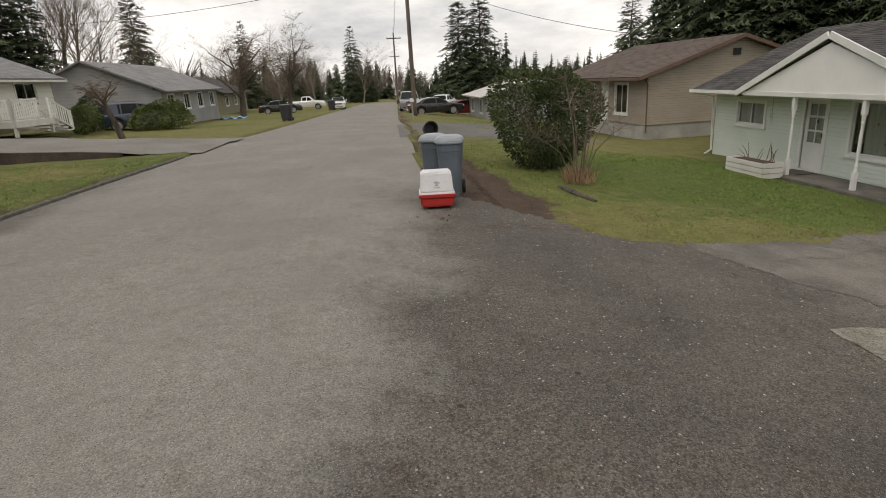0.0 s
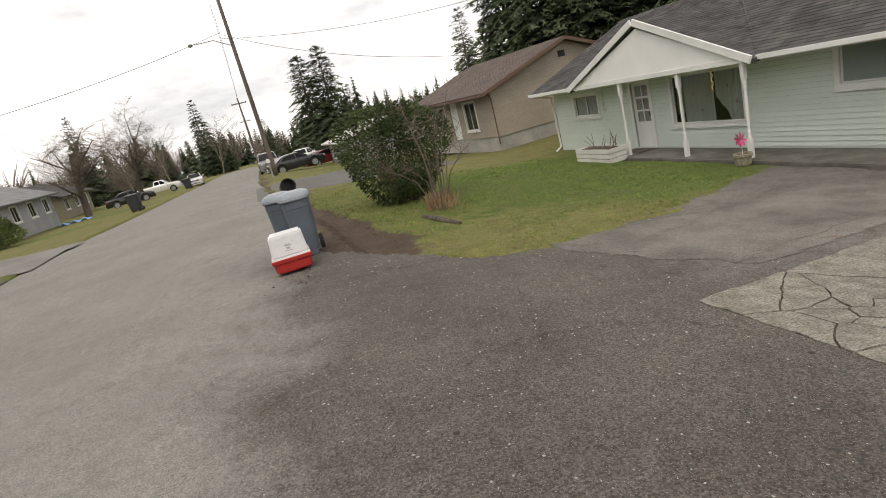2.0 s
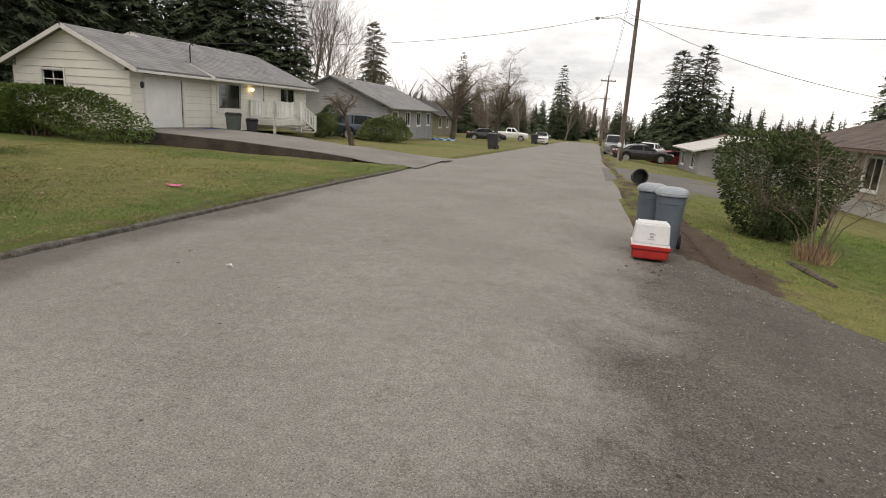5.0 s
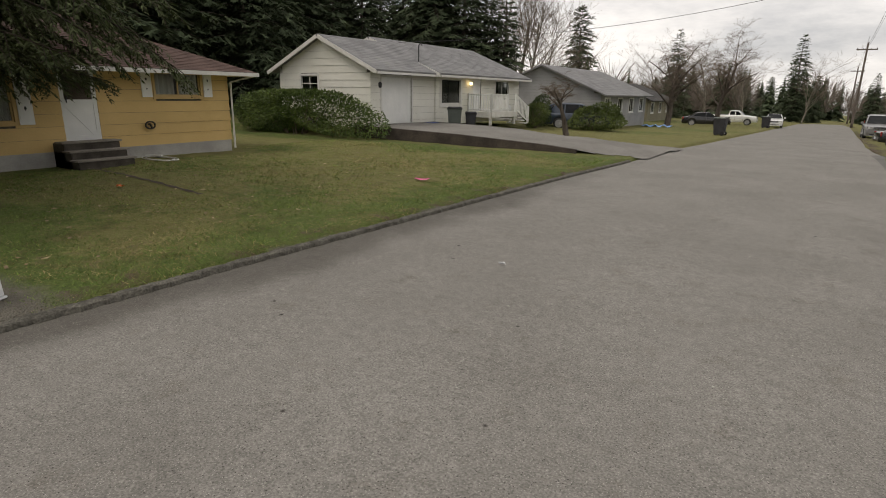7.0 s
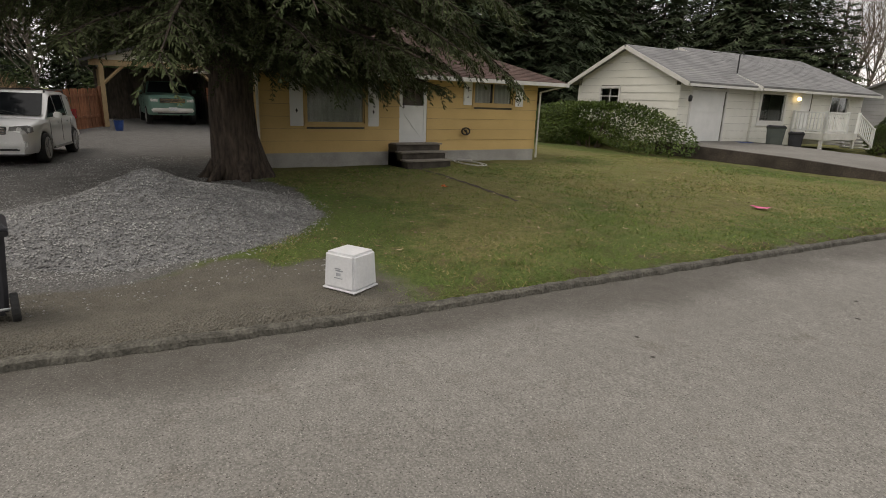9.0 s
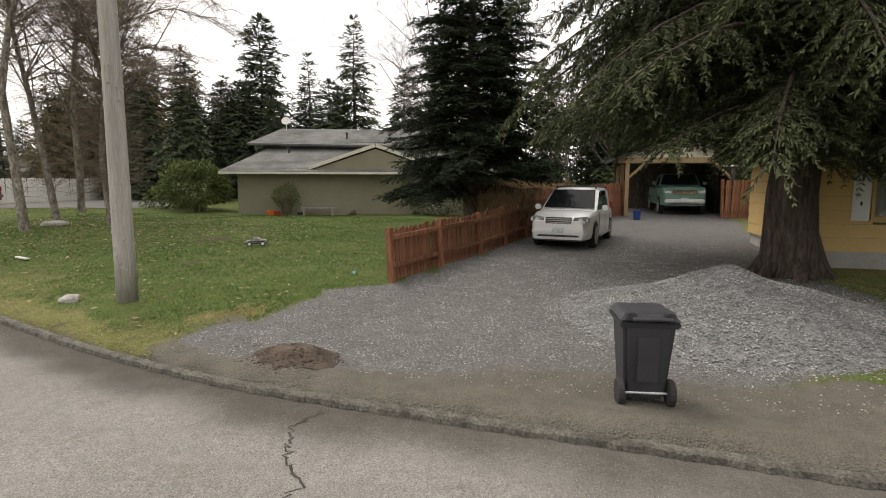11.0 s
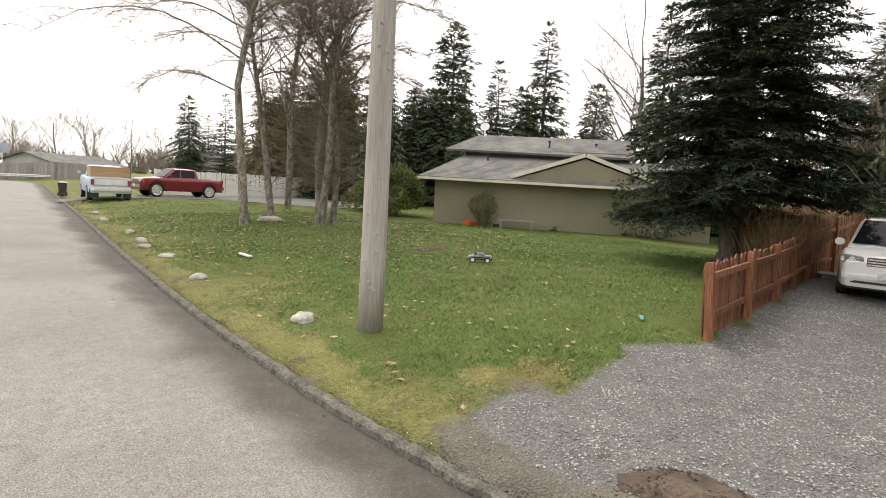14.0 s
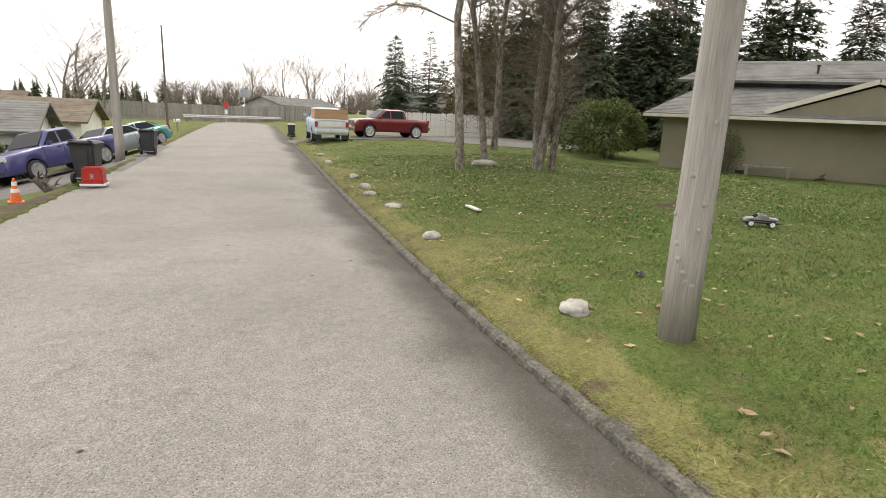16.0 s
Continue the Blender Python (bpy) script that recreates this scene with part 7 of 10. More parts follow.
    for k in range(3):
        part("grille_bar", B().box(fx + 0.005, fx + 0.025, -W * (0.195 if spec.get("trimmed") else 0.24), W * (0.195 if spec.get("trimmed") else 0.24), zf - 0.075 + k * 0.055, zf - 0.045 + k * 0.055), spec.get("grille_mat", M_chrome), g)
    bz = spec["bumper_z"]
    part("front_bumper", B().box(fx - 0.16, fx + (0.07 if spec.get("bumper") else 0.035), -W * 0.415, W * 0.415, bz - 0.1, bz + 0.08).mesh("front_bumper", False, 0.045), spec.get("bumper", colour), ob)
    rx = spec["top_line"][0][0]
    part("rear_bumper", B().box(rx - 0.09, rx + 0.12, -W * 0.44, W * 0.44, bz - 0.1, bz + 0.1).mesh("rear_bumper", False, 0.03), spec.get("bumper", colour), ob)
    part("lower_grille", B().box(fx - 0.1, fx + 0.02, -W * 0.3, W * 0.3, bz - 0.15, bz - 0.1), M_black, ob)
    part("number_plate", B().box(fx + (0.07 if spec.get("bumper") else 0.035), fx + 0.085, -0.16, 0.16, bz - 0.03, bz + 0.12), M_plate, ob)
    part("number_plate", B().box(rx - 0.105, rx - 0.09, -0.16, 0.16, bz - 0.03, bz + 0.12), M_plate, ob)
    return ob


SUV = dict(L=4.7, W=1.84, r=0.365, ride=0.29, axles=(-1.36, 1.36), belt=1.04, top=1.72, front_z=0.83, tail_z=1.08, bumper_z=0.52, tuck=0.15, nose=0.2, nose_power=5, trimmed=True,
           top_line=[(-2.3, 0.5), (-2.34, 0.98), (-2.24, 1.3), (-2.1, 1.58), (-1.95, 1.66), (-1.5, 1.71), (-0.7, 1.735), (-0.1, 1.715), (0.16, 1.655), (1.02, 1.10), (1.25, 1.06), (1.75, 1.0), (2.12, 0.93), (2.28, 0.84), (2.34, 0.5)],
           side_glass=[[(-0.06, 1.08), (0.84, 1.08), (0.2, 1.55), (-0.06, 1.62)], [(-0.98, 1.08), (-0.12, 1.08), (-0.12, 1.62), (-0.98, 1.63)], [(-2.02, 1.12), (-1.06, 1.08), (-1.06, 1.63), (-1.82, 1.56)]],
           ends=[((1.0, 1.115), (0.17, 1.645), "windshield"), ((-2.3, 1.04), (-2.13, 1.55), "rear_window")],
           mirror=(0.66, 1.06), handles=(-0.8, 0.1), seams=(-1.02, -0.09, 0.98))
CREW = dict(L=5.7, W=2.0, r=0.42, ride=0.42, axles=(-1.75, 1.8), belt=1.25, top=1.93, front_z=1.02, tail_z=1.15, bumper_z=0.68, tuck=0.16, tw=0.27,
            top_line=[(-2.8, 0.62), (-2.82, 1.28), (-1.0, 1.3), (-0.98, 1.34), (-0.85, 1.86), (-0.6, 1.92), (0.55, 1.92), (1.3, 1.32), (2.55, 1.2), (2.75, 1.05), (2.8, 0.66)],
            side_glass=[[(0.25, 1.32), (1.08, 1.32), (0.5, 1.82), (0.25, 1.82)], [(-0.8, 1.34), (0.17, 1.32), (0.17, 1.82), (-0.72, 1.82)]],
            ends=[((1.28, 1.34), (0.58, 1.88), "windshield"), ((-0.97, 1.38), (-0.86, 1.82), "rear_window")],
            mirror=(0.95, 1.3), handles=(-0.6, 0.35), seams=(-0.95, 0.2, 1.2), bumper=None)
COMPACT = dict(L=5.1, W=1.78, r=0.36, ride=0.36, axles=(-1.55, 1.55), belt=1.12, top=1.68, front_z=0.9, tail_z=1.0, bumper_z=0.58, tuck=0.15,
               top_line=[(-2.5, 0.5), (-2.52, 1.1), (-0.55, 1.13), (-0.52, 1.2), (-0.42, 1.62), (-0.25, 1.68), (0.55, 1.67), (1.12, 1.15), (2.3, 1.02), (2.48, 0.9), (2.52, 0.55)],
               side_glass=[[(0.25, 1.16), (0.95, 1.16), (0.48, 1.58), (0.25, 1.58)], [(-0.4, 1.18), (0.17, 1.16), (0.17, 1.58), (-0.33, 1.58)]],
               ends=[((1.1, 1.17), (0.58, 1.63), "windshield"), ((-0.52, 1.22), (-0.43, 1.6), "rear_window")],
               mirror=(0.85, 1.12), handles=(0.3,), seams=(0.2, 1.05))
OLD = dict(L=5.1, W=1.95, r=0.38, ride=0.42, axles=(-1.45, 1.6), belt=1.22, top=1.8, front_z=1.0, tail_z=0.95, bumper_z=0.62, tuck=0.17,
           top_line=[(-2.5, 0.62), (-2.5, 1.2), (-0.35, 1.2), (-0.33, 1.3), (-0.2, 1.74), (0.0, 1.8), (0.75, 1.79), (1.15, 1.28), (2.35, 1.2), (2.48, 1.15), (2.5, 0.66)],
           side_glass=[[(0.1, 1.28), (1.0, 1.28), (0.72, 1.68), (0.1, 1.7)]],
           ends=[((1.14, 1.3), (0.78, 1.75), "windshield"), ((-0.33, 1.32), (-0.22, 1.7), "rear_window")],
           mirror=(0.95, 1.3), handles=(0.15,), seams=(0.0, 1.1), bumper=None)
SEDAN = dict(L=4.6, W=1.75, r=0.32, ride=0.22, axles=(-1.35, 1.35), belt=0.92, top=1.4, front_z=0.66, tail_z=0.78, bumper_z=0.46, tuck=0.2,
             top_line=[(-2.25, 0.45), (-2.28, 0.88), (-1.6, 0.98), (-0.95, 1.34), (-0.5, 1.4), (0.2, 1.39), (1.0, 0.94), (2.0, 0.8), (2.25, 0.68), (2.3, 0.45)],
             side_glass=[[(-0.02, 0.96), (0.85, 0.94), (0.22, 1.32), (-0.02, 1.33)], [(-1.3, 0.98), (-0.1, 0.96), (-0.1, 1.33), (-0.88, 1.28)]],
             ends=[((0.98, 0.96), (0.24, 1.37), "windshield"), ((-1.58, 1.0), (-0.97, 1.32), "rear_window")],
             mirror=(0.7, 0.95), handles=(-0.75, 0.1), seams=(-0.95, 0.0, 0.95))
VAN = dict(SUV, top=1.8, L=4.8)

for s in (CREW, OLD):
    s["bumper"] = M_chrome

P_white = paint("pearl_white_paint", (0.80, 0.80, 0.78), 0.3)
P_red = paint("metallic_red_paint", (0.17, 0.012, 0.016), 0.3)
P_purple = paint("metallic_purple_blue_paint", (0.05, 0.05, 0.17), 0.35)
P_pale = paint("faded_pale_blue_paint", (0.40, 0.50, 0.58), 0.5, 0.1)
P_green = paint("old_green_paint", (0.15, 0.27, 0.22), 0.45, 0.2)
P_silver = paint("silver_green_paint", (0.20, 0.24, 0.25), 0.3)
P_teal = paint("teal_paint", (0.05, 0.24, 0.22), 0.3)
P_black = paint("black_paint", (0.02, 0.02, 0.022), 0.25)
P_navy = paint("navy_paint", (0.03, 0.045, 0.07), 0.3)
P_grey = paint("grey_paint", (0.22, 0.22, 0.22), 0.3)

suv = car("suv", "pearl white suv with roof rack parked on gravel", on(-22.2, -1.05, 0, -11.5), SUV, P_white, "suv")
for s in (-1, 1):
    part("roof_rail", B().tube([(0.0, s * 0.62, 1.68), (-0.05, s * 0.62, 1.76), (-1.75, s * 0.62, 1.76), (-1.85, s * 0.62, 1.66)], 0.022, 6), M_black, suv)
part("valance", B().box(1.98, 2.29, -0.72, 0.72, 0.24, 0.36).mesh("valance", False, 0.03), M_black, suv)
for k in range(7):
    part("air_slot", B().box(2.31, 2.378, -0.60 + 0.175 * k, -0.46 + 0.175 * k, 0.375, 0.405), M_black, suv)
for x in (-0.5, -1.3):
    part("roof_bar", B().box(x, x + 0.06, -0.62, 0.62, 1.75, 1.78), M_black, suv)
for s in (-1, 1):
    part("fog_lamp", B().lathe([(0.07, 0), (0.07, 0.03), (0.02, 0.04)], 12, Matrix.Translation((2.3, s * 0.68, 0.52)) @ Matrix.Rotation(math.pi / 2, 4, 'Y')), M_lens, suv)

car("pickup_truck", "metallic red crew-cab pickup with chrome wheels", on(-28.3, -35.9, 0, -13) @ Matrix.Diagonal((0.9, 0.9, 0.92, 1)), dict(CREW, rim=M_brightrim, r=0.44), P_red, "pickup truck")
pale = car("pickup_truck", "faded pale blue old pickup with a plywood bed box", on(-22.95, -34.5, 0, -113.3), dict(OLD, bumper=M_fascia), P_pale, "pickup truck")
part("bed_box", B().box(-2.3, -0.5, -0.86, 0.86, 1.2, 1.72).mesh("bed_box", False, 0.01), M_ply, pale)
part("tailgate_panel", B().box(-2.53, -2.5, -0.7, 0.7, 0.82, 1.1).mesh("tailgate_panel", False, 0.01), M_fascia, pale)
for s in (-1, 1):
    part("mud_flap", B().box(-2.3, -2.27, s * 0.72 - 0.2, s * 0.72 + 0.2, 0.18, 0.6), M_black, pale)
car("pickup_truck", "metallic purple-blue extended-cab pickup in a drive", parked(-9.75, -31.7, 35), COMPACT, P_purple, "pickup truck")
car("car", "silver-green sedan parked beside the pole", parked(-12.3, -35.4, 30), SEDAN, P_silver)
car("car", "teal sedan parked in the drive", parked(-13.9, -38.5, 30), SEDAN, P_teal)
car("pickup_truck", "old green pickup with chrome bumper under the carport", on(-32.4, 3.55, 0, 0), dict(OLD, bumper=M_fascia), P_green, "pickup truck")
car("car", "black coupe parked on the verge", on(4.6, 48.5, 0, 8), dict(SEDAN, L=4.7), P_black)
car("car", "dark red sedan parked behind the coupe", on(8.2, 55.0, 0, 12), SEDAN, P_red)
car("pickup_truck", "white pickup parked further down the street", on(6.6, 60.0, 0, 60), COMPACT, P_white, "pickup truck")
car("suv", "grey suv parked facing up the street", on(2.9, 54.5, 0, -92), SUV, P_grey, "suv")
car("van", "dark blue van parked beside the grey house", on(-15.0, 39.2, 0, 20), VAN, P_navy, "van")
car("car", "dark car parked in a front drive", on(-10.5, 66.0, 0, 10), SEDAN, P_black)
car("pickup_truck", "white pickup parked in a front drive", on(-9.0, 78.0, 0, 0), COMPACT, P_white, "pickup truck")
car("car", "white car parked at the kerb", on(-4.6, 74.0, 0, -88), SEDAN, P_white)


def covered_car(x, y, rz):
    """A car under a slack grey cloth: the car's hull, swollen and rumpled, down to the ground."""
    me = body_mesh(dict(SEDAN, ride=0.12, r=0.1))
    for v in me.vertices:
        n_ = noise.noise(v.co * 2.5) * 0.05
        v.co = Vector((v.co.x * 1.04 + n_, v.co.y * (1.06 + 0.05 * (1.4 - v.co.z)) + n_, v.co.z * 1.03 + n_))
    return solid("covered_car", me, surf("grey_car_cover", (0.34, 0.35, 0.37), (0.46, 0.47, 0.49), 2.5, 0.7, 0.6, 9, fine=0.1, bdist=0.05), "parked car under a slack grey cover", "car", at=on(x, y, 0, rz))


covered_car(10.3, 53.0, 100)

# ---------- street furniture and loose things ----------
M_binblue = surf("slate_blue_plastic", (0.085, 0.105, 0.13), (0.115, 0.14, 0.17), 2, 0.5, 0.15, 60, fine=0.08)
M_binlid = surf("pale_grey_blue_plastic", (0.22, 0.25, 0.28), (0.30, 0.33, 0.36), 2, 0.45, 0.1, 60, fine=0.06)
M_bingrey = surf("charcoal_plastic", (0.028, 0.028, 0.034), (0.045, 0.045, 0.052), 3, 0.5, 0.15, 60, fine=0.1)
M_binsage = surf("sage_grey_plastic", (0.07, 0.085, 0.075), (0.10, 0.115, 0.10), 2, 0.5, 0.15, 60, fine=0.08)
M_red = surf("red_plastic", (0.34, 0.016, 0.014), (0.42, 0.025, 0.02), 2, 0.4, 0.1, 40, fine=0.08)
M_tote = surf("white_plastic", (0.66, 0.67, 0.68), (0.76, 0.76, 0.77), 2, 0.4, 0.08, 40, fine=0.05)
M_bluep = surf("blue_plastic", (0.02, 0.06, 0.22), (0.03, 0.08, 0.28), 2, 0.4, 0.1, 40)
M_print = surf("grey_print", (0.30, 0.31, 0.33), (0.38, 0.39, 0.41), 4, 0.7, 0.0, 10)
M_orange = surf("orange_plastic", (0.62, 0.12, 0.02), (0.72, 0.17, 0.03), 3, 0.5, 0.05, 40)
M_cedar = surf("red_cedar_stain", (0.16, 0.06, 0.03), (0.29, 0.128, 0.064), 5.0, 0.85, 0.5, 30, fine=0.32, stretch=(2, 2, 0.25), rnd=0.22, c3=(0.42, 0.31, 0.23))
M_greywood = surf("silvered_wood", (0.20, 0.19, 0.175), (0.32, 0.30, 0.28), 3, 0.9, 0.5, 25, fine=0.25, stretch=(2, 2, 0.2), rnd=0.15)
M_rock = surf("pale_boulder", (0.25, 0.24, 0.21), (0.44, 0.43, 0.385), 3, 0.9, 0.6, 30, fine=0.2, c3=(0.17, 0.18, 0.10))
M_steel = surf("galvanised_steel", (0.42, 0.43, 0.43), (0.55, 0.56, 0.56), 3, 0.45, 0.1, 30, metal=0.6)
M_soil = surf("brown_soil", (0.048, 0.034, 0.025), (0.10, 0.072, 0.052), 5, 0.95, 0.8, 30, fine=0.3, bdist=0.03)
M_tarp = surf("blue_tarp", (0.10, 0.25, 0.55), (0.25, 0.42, 0.70), 3, 0.45, 0.3, 8)
M_wire = surf("black_cable", (0.02, 0.02, 0.02), (0.03, 0.03, 0.03), 2, 0.6, 0.0, 10)
M_blackwood = surf("creosoted_wall", (0.035, 0.028, 0.022), (0.075, 0.06, 0.048), 2, 0.95, 0.5, 25, fine=0.3)
M_darkdrive = asphalt_material("grey_drive_paving", (0.10, 0.097, 0.09), (0.14, 0.135, 0.125), (0.09, 0.085, 0.078), (0.22, 0.21, 0.195))
M_drive = asphalt_material("pale_drive_paving", (0.155, 0.147, 0.132), (0.205, 0.196, 0.178), (0.13, 0.122, 0.108), (0.36, 0.34, 0.31))


def frustum(b, w0, d0, w1, d1, z0, z1, dx=0.0):
    b.add([(-w0 / 2, -d0 / 2, z0), (w0 / 2, -d0 / 2, z0), (w0 / 2, d0 / 2, z0), (-w0 / 2, d0 / 2, z0), (-w1 / 2, -d1 / 2 + dx, z1), (w1 / 2, -d1 / 2 + dx, z1), (w1 / 2, d1 / 2 + dx, z1), (-w1 / 2, d1 / 2 + dx, z1)],
          [(0, 3, 2, 1), (4, 5, 6, 7), (0, 1, 5, 4), (1, 2, 6, 5), (2, 3, 7, 6), (3, 0, 4, 7)])
    return b


def wheeled_bin(label, m, body, lid, w=0.56, d=0.62, h=0.98, group="", domed=False, plate=True):
    """A tapered bin on two wheels; its back, with handle and axle, faces local -y."""
    ob = thing("wheeled_bin", label, "trash bin", m, group)
    def oval(k, z, sq=0.72):
        return [(math.copysign(abs(math.cos(a)) ** sq, math.cos(a)) * w / 2 * k, math.copysign(abs(math.sin(a)) ** sq, math.sin(a)) * d / 2 * k - 0.02, z) for a in np.linspace(0, 2 * math.pi, 28, endpoint=False)]

    if domed:
        part("body", B().loft([oval(0.76, 0.05), oval(0.80, 0.1), oval(0.97, h - 0.22), oval(0.97, h - 0.2), oval(1.0, h - 0.19), oval(1.0, h - 0.08)]).mesh("body", False), body, ob)
    else:
        part("body", frustum(B(), w * 0.78, d * 0.74, w, d, 0.06, h - 0.08, -0.02).mesh("body", False, 0.03), body, ob)
    if not domed:
        part("rim_band", frustum(B(), w + 0.05, d + 0.04, w + 0.06, d + 0.05, h - 0.13, h - 0.07, -0.02).mesh("rim_band", False, 0.012), body, ob)
    if not domed:
        part("recess_panel", frustum(B(), w * 0.40, 0.02, w * 0.46, 0.02, 0.24, h - 0.2).mesh("recess_panel", False, 0.008), lid if domed else body, ob).matrix_basis = Matrix.Translation((0, -d * 0.44, 0)) @ Matrix.Rotation(0.05, 4, 'X')
    lb = B()
    if domed:
        secs = []
        for k, z in ((1.0, h - 0.07), (1.02, h - 0.03), (0.9, h + 0.03), (0.6, h + 0.06)):
            secs.append([(math.copysign(abs(math.cos(a)) ** 0.7, math.cos(a)) * (w / 2 + 0.03) * k, math.copysign(abs(math.sin(a)) ** 0.7, math.sin(a)) * (d / 2 + 0.03) * k - 0.02, z) for a in np.linspace(0, 2 * math.pi, 24, endpoint=False)])
        lb.loft(secs)
    else:
        frustum(lb, w + 0.07, d + 0.07, w * 0.9, d * 0.9, h - 0.065, h, -0.02)
    part("lid", lb.mesh("lid", False, 0.012), lid, ob)
    part("handle", B().tube([(-w * 0.36, -d / 2 + 0.02, h - 0.06), (-w * 0.36, -d / 2 - 0.09, h - 0.03), (w * 0.36, -d / 2 - 0.09, h - 0.03), (w * 0.36, -d / 2 + 0.02, h - 0.06)], 0.018, 8), lid, ob)
    for s in (-1, 1):
        part("hinge", B().box(s * w * 0.36 - 0.04, s * w * 0.36 + 0.04, -d / 2 - 0.06, -d / 2 + 0.04, h - 0.05, h + 0.02).mesh("hinge", False, 0.01), lid, ob)
        wh = part("wheel", B().lathe([(0.06, -0.03), (0.115, -0.03), (0.125, -0.02), (0.125, 0.02), (0.115, 0.03), (0.06, 0.03)], 18, Matrix.Translation((s * (w * 0.44 + 0.02), -d * 0.36, 0.125)) @ Matrix.Rotation(math.pi / 2, 4, 'Y')), M_tyre, ob)
    part("axle", B().tube([(-w * 0.44, -d * 0.40, 0.125), (w * 0.44, -d * 0.40, 0.125)], 0.012, 6), M_steel, ob)
    part("foot", B().box(-w * 0.3, w * 0.3, d * 0.2, d * 0.34, 0.0, 0.07), body, ob)
    part("print_bar", B().box(w * 0.36, w * 0.365 + 0.03, -0.08, 0.08, h - 0.36, h - 0.30), M_plate, ob)
    return ob


wheeled_bin("charcoal wheeled bin standing on the kerb", pose(-9.12, -0.42, float(ground_z(-9.12, -0.42)), 0, 0, 97), M_bingrey, M_bingrey, 0.46, 0.52, 0.87)
wheeled_bin("slate blue wheeled bin with pale domed lid", on(0.42, 11.1, 0, 158), M_binblue, M_binlid, 0.42, 0.48, 0.95, "bins beside the road", True)
wheeled_bin("slate blue wheeled bin with pale domed lid", on(0.64, 10.45, 0, 172), M_binblue, M_binlid, 0.45, 0.50, 0.97, "bins beside the road", True)
wheeled_bin("sage grey wheeled bin beside the garage", on(-16.7, 25.3, 0, 30), M_binsage, M_bingrey, 0.7, 0.75, 1.15, "bins beside the garage")
wheeled_bin("charcoal wheeled bin beside the garage", on(-16.4, 26.4, 0, 30), M_bingrey, M_bingrey, 0.55, 0.6, 0.95, "bins beside the garage")
wheeled_bin("charcoal wheeled bin across the road", on(-8.95, -21.2, 0, 150), M_bingrey, M_bingrey, 0.52, 0.56, 0.98, "bins across the road")
wheeled_bin("charcoal wheeled bin across the road", on(-12.3, -29.0, 0, 150), M_bingrey, M_bingrey, 0.5, 0.54, 0.92, "bins across the road")
wheeled_bin("dark wheeled bin at the kerb", on(-6.5, 42.0, 0, 80), M_bingrey, M_binsage, 0.7, 0.75, 1.15, "bins down the street")
wheeled_bin("dark wheeled bin at the kerb", on(-5.1, 68.0, 0, 80), M_bingrey, M_binsage, 0.7, 0.75, 1.15, "bins down the street")
wheeled_bin("dark wheeled bin beside the pale blue pickup", on(-23.9, -40.6, 0, 150), M_bingrey, M_tote, 0.45, 0.48, 0.85, "bins down the street")


def tote(label, m, w, d, h, mat, up=True, name="recycling_tote", printed=True, top=0.84, lip=0.02):
    """A tapered tub with a rolled rim; up=False: it stands on its rim."""
    ob = thing(name, label, "plastic tub", m)
    b = B()
    frustum(b, w * top, d * top, w * 0.97, d * 0.97, 0.0, h - (0.04 if lip >= 0 else 0.012))
    me = b.mesh("tub", False, 0.025)
    r = frustum(B(), w + lip, d + lip, w + lip + 0.006, d + lip + 0.006, h - (0.05 if lip >= 0 else 0.02), h).mesh("rim", False, 0.006)
    bars = []
    if printed:
        for i, (u, z, ww, hh) in enumerate(((0, 0.66, 0.10, 0.008), (0, 0.56, 0.05, 0.028), (-0.01, 0.46, 0.085, 0.012), (0.01, 0.41, 0.07, 0.008))):
            z = z * h
            y = -(d * top / 2 + (d * 0.97 - d * top) / 2 * z / (h - 0.04)) - 0.002
            bars.append(B().box(u - ww / 2, u + ww / 2, y - 0.004, y + 0.004, z - hh / 2, z + hh / 2).mesh("print_bar"))
    flip = Matrix.Identity(4) if up else Matrix.Translation((0, 0, h)) @ Matrix.Rotation(math.pi, 4, 'Y')
    for nm, x in [("tub", me), ("rim", r)] + [("print_bar", q) for q in bars]:
        x.transform(flip)
        part(nm, x, M_print if nm == "print_bar" else mat, ob)
    return ob


tote("upturned white plastic tub lying on the grass edge", on(-8.35, 2.55, 0.01, 28), 0.4, 0.38, 0.37, M_tote, False, "plastic_tub", top=0.90, lip=-0.004)
tote("red recycling tote at the road edge", pose(0.3, 9.7, 0.02, 0, 0, -4), 0.55, 0.43, 0.2, M_red, True, printed=False, top=0.93)
tote("white recycling tote upturned on the red one", pose(0.3, 9.73, 0.2, 0, 0, -4), 0.54, 0.42, 0.36, M_tote, False, top=0.88, lip=0.01)
tote("red recycling tote before the bins", on(-8.92, -20.45, 0.08, 155), 0.44, 0.36, 0.36, M_red, False, top=0.9, lip=0.0)
tote("white recycling tote under the red one", on(-8.92, -20.45, 0.0, 155), 0.47, 0.39, 0.08, M_tote, True, printed=False)
tote("blue recycling tote by the garage wall", on(-17.4, 24.3, 0, 60), 0.55, 0.4, 0.32, M_bluep, True, printed=False)


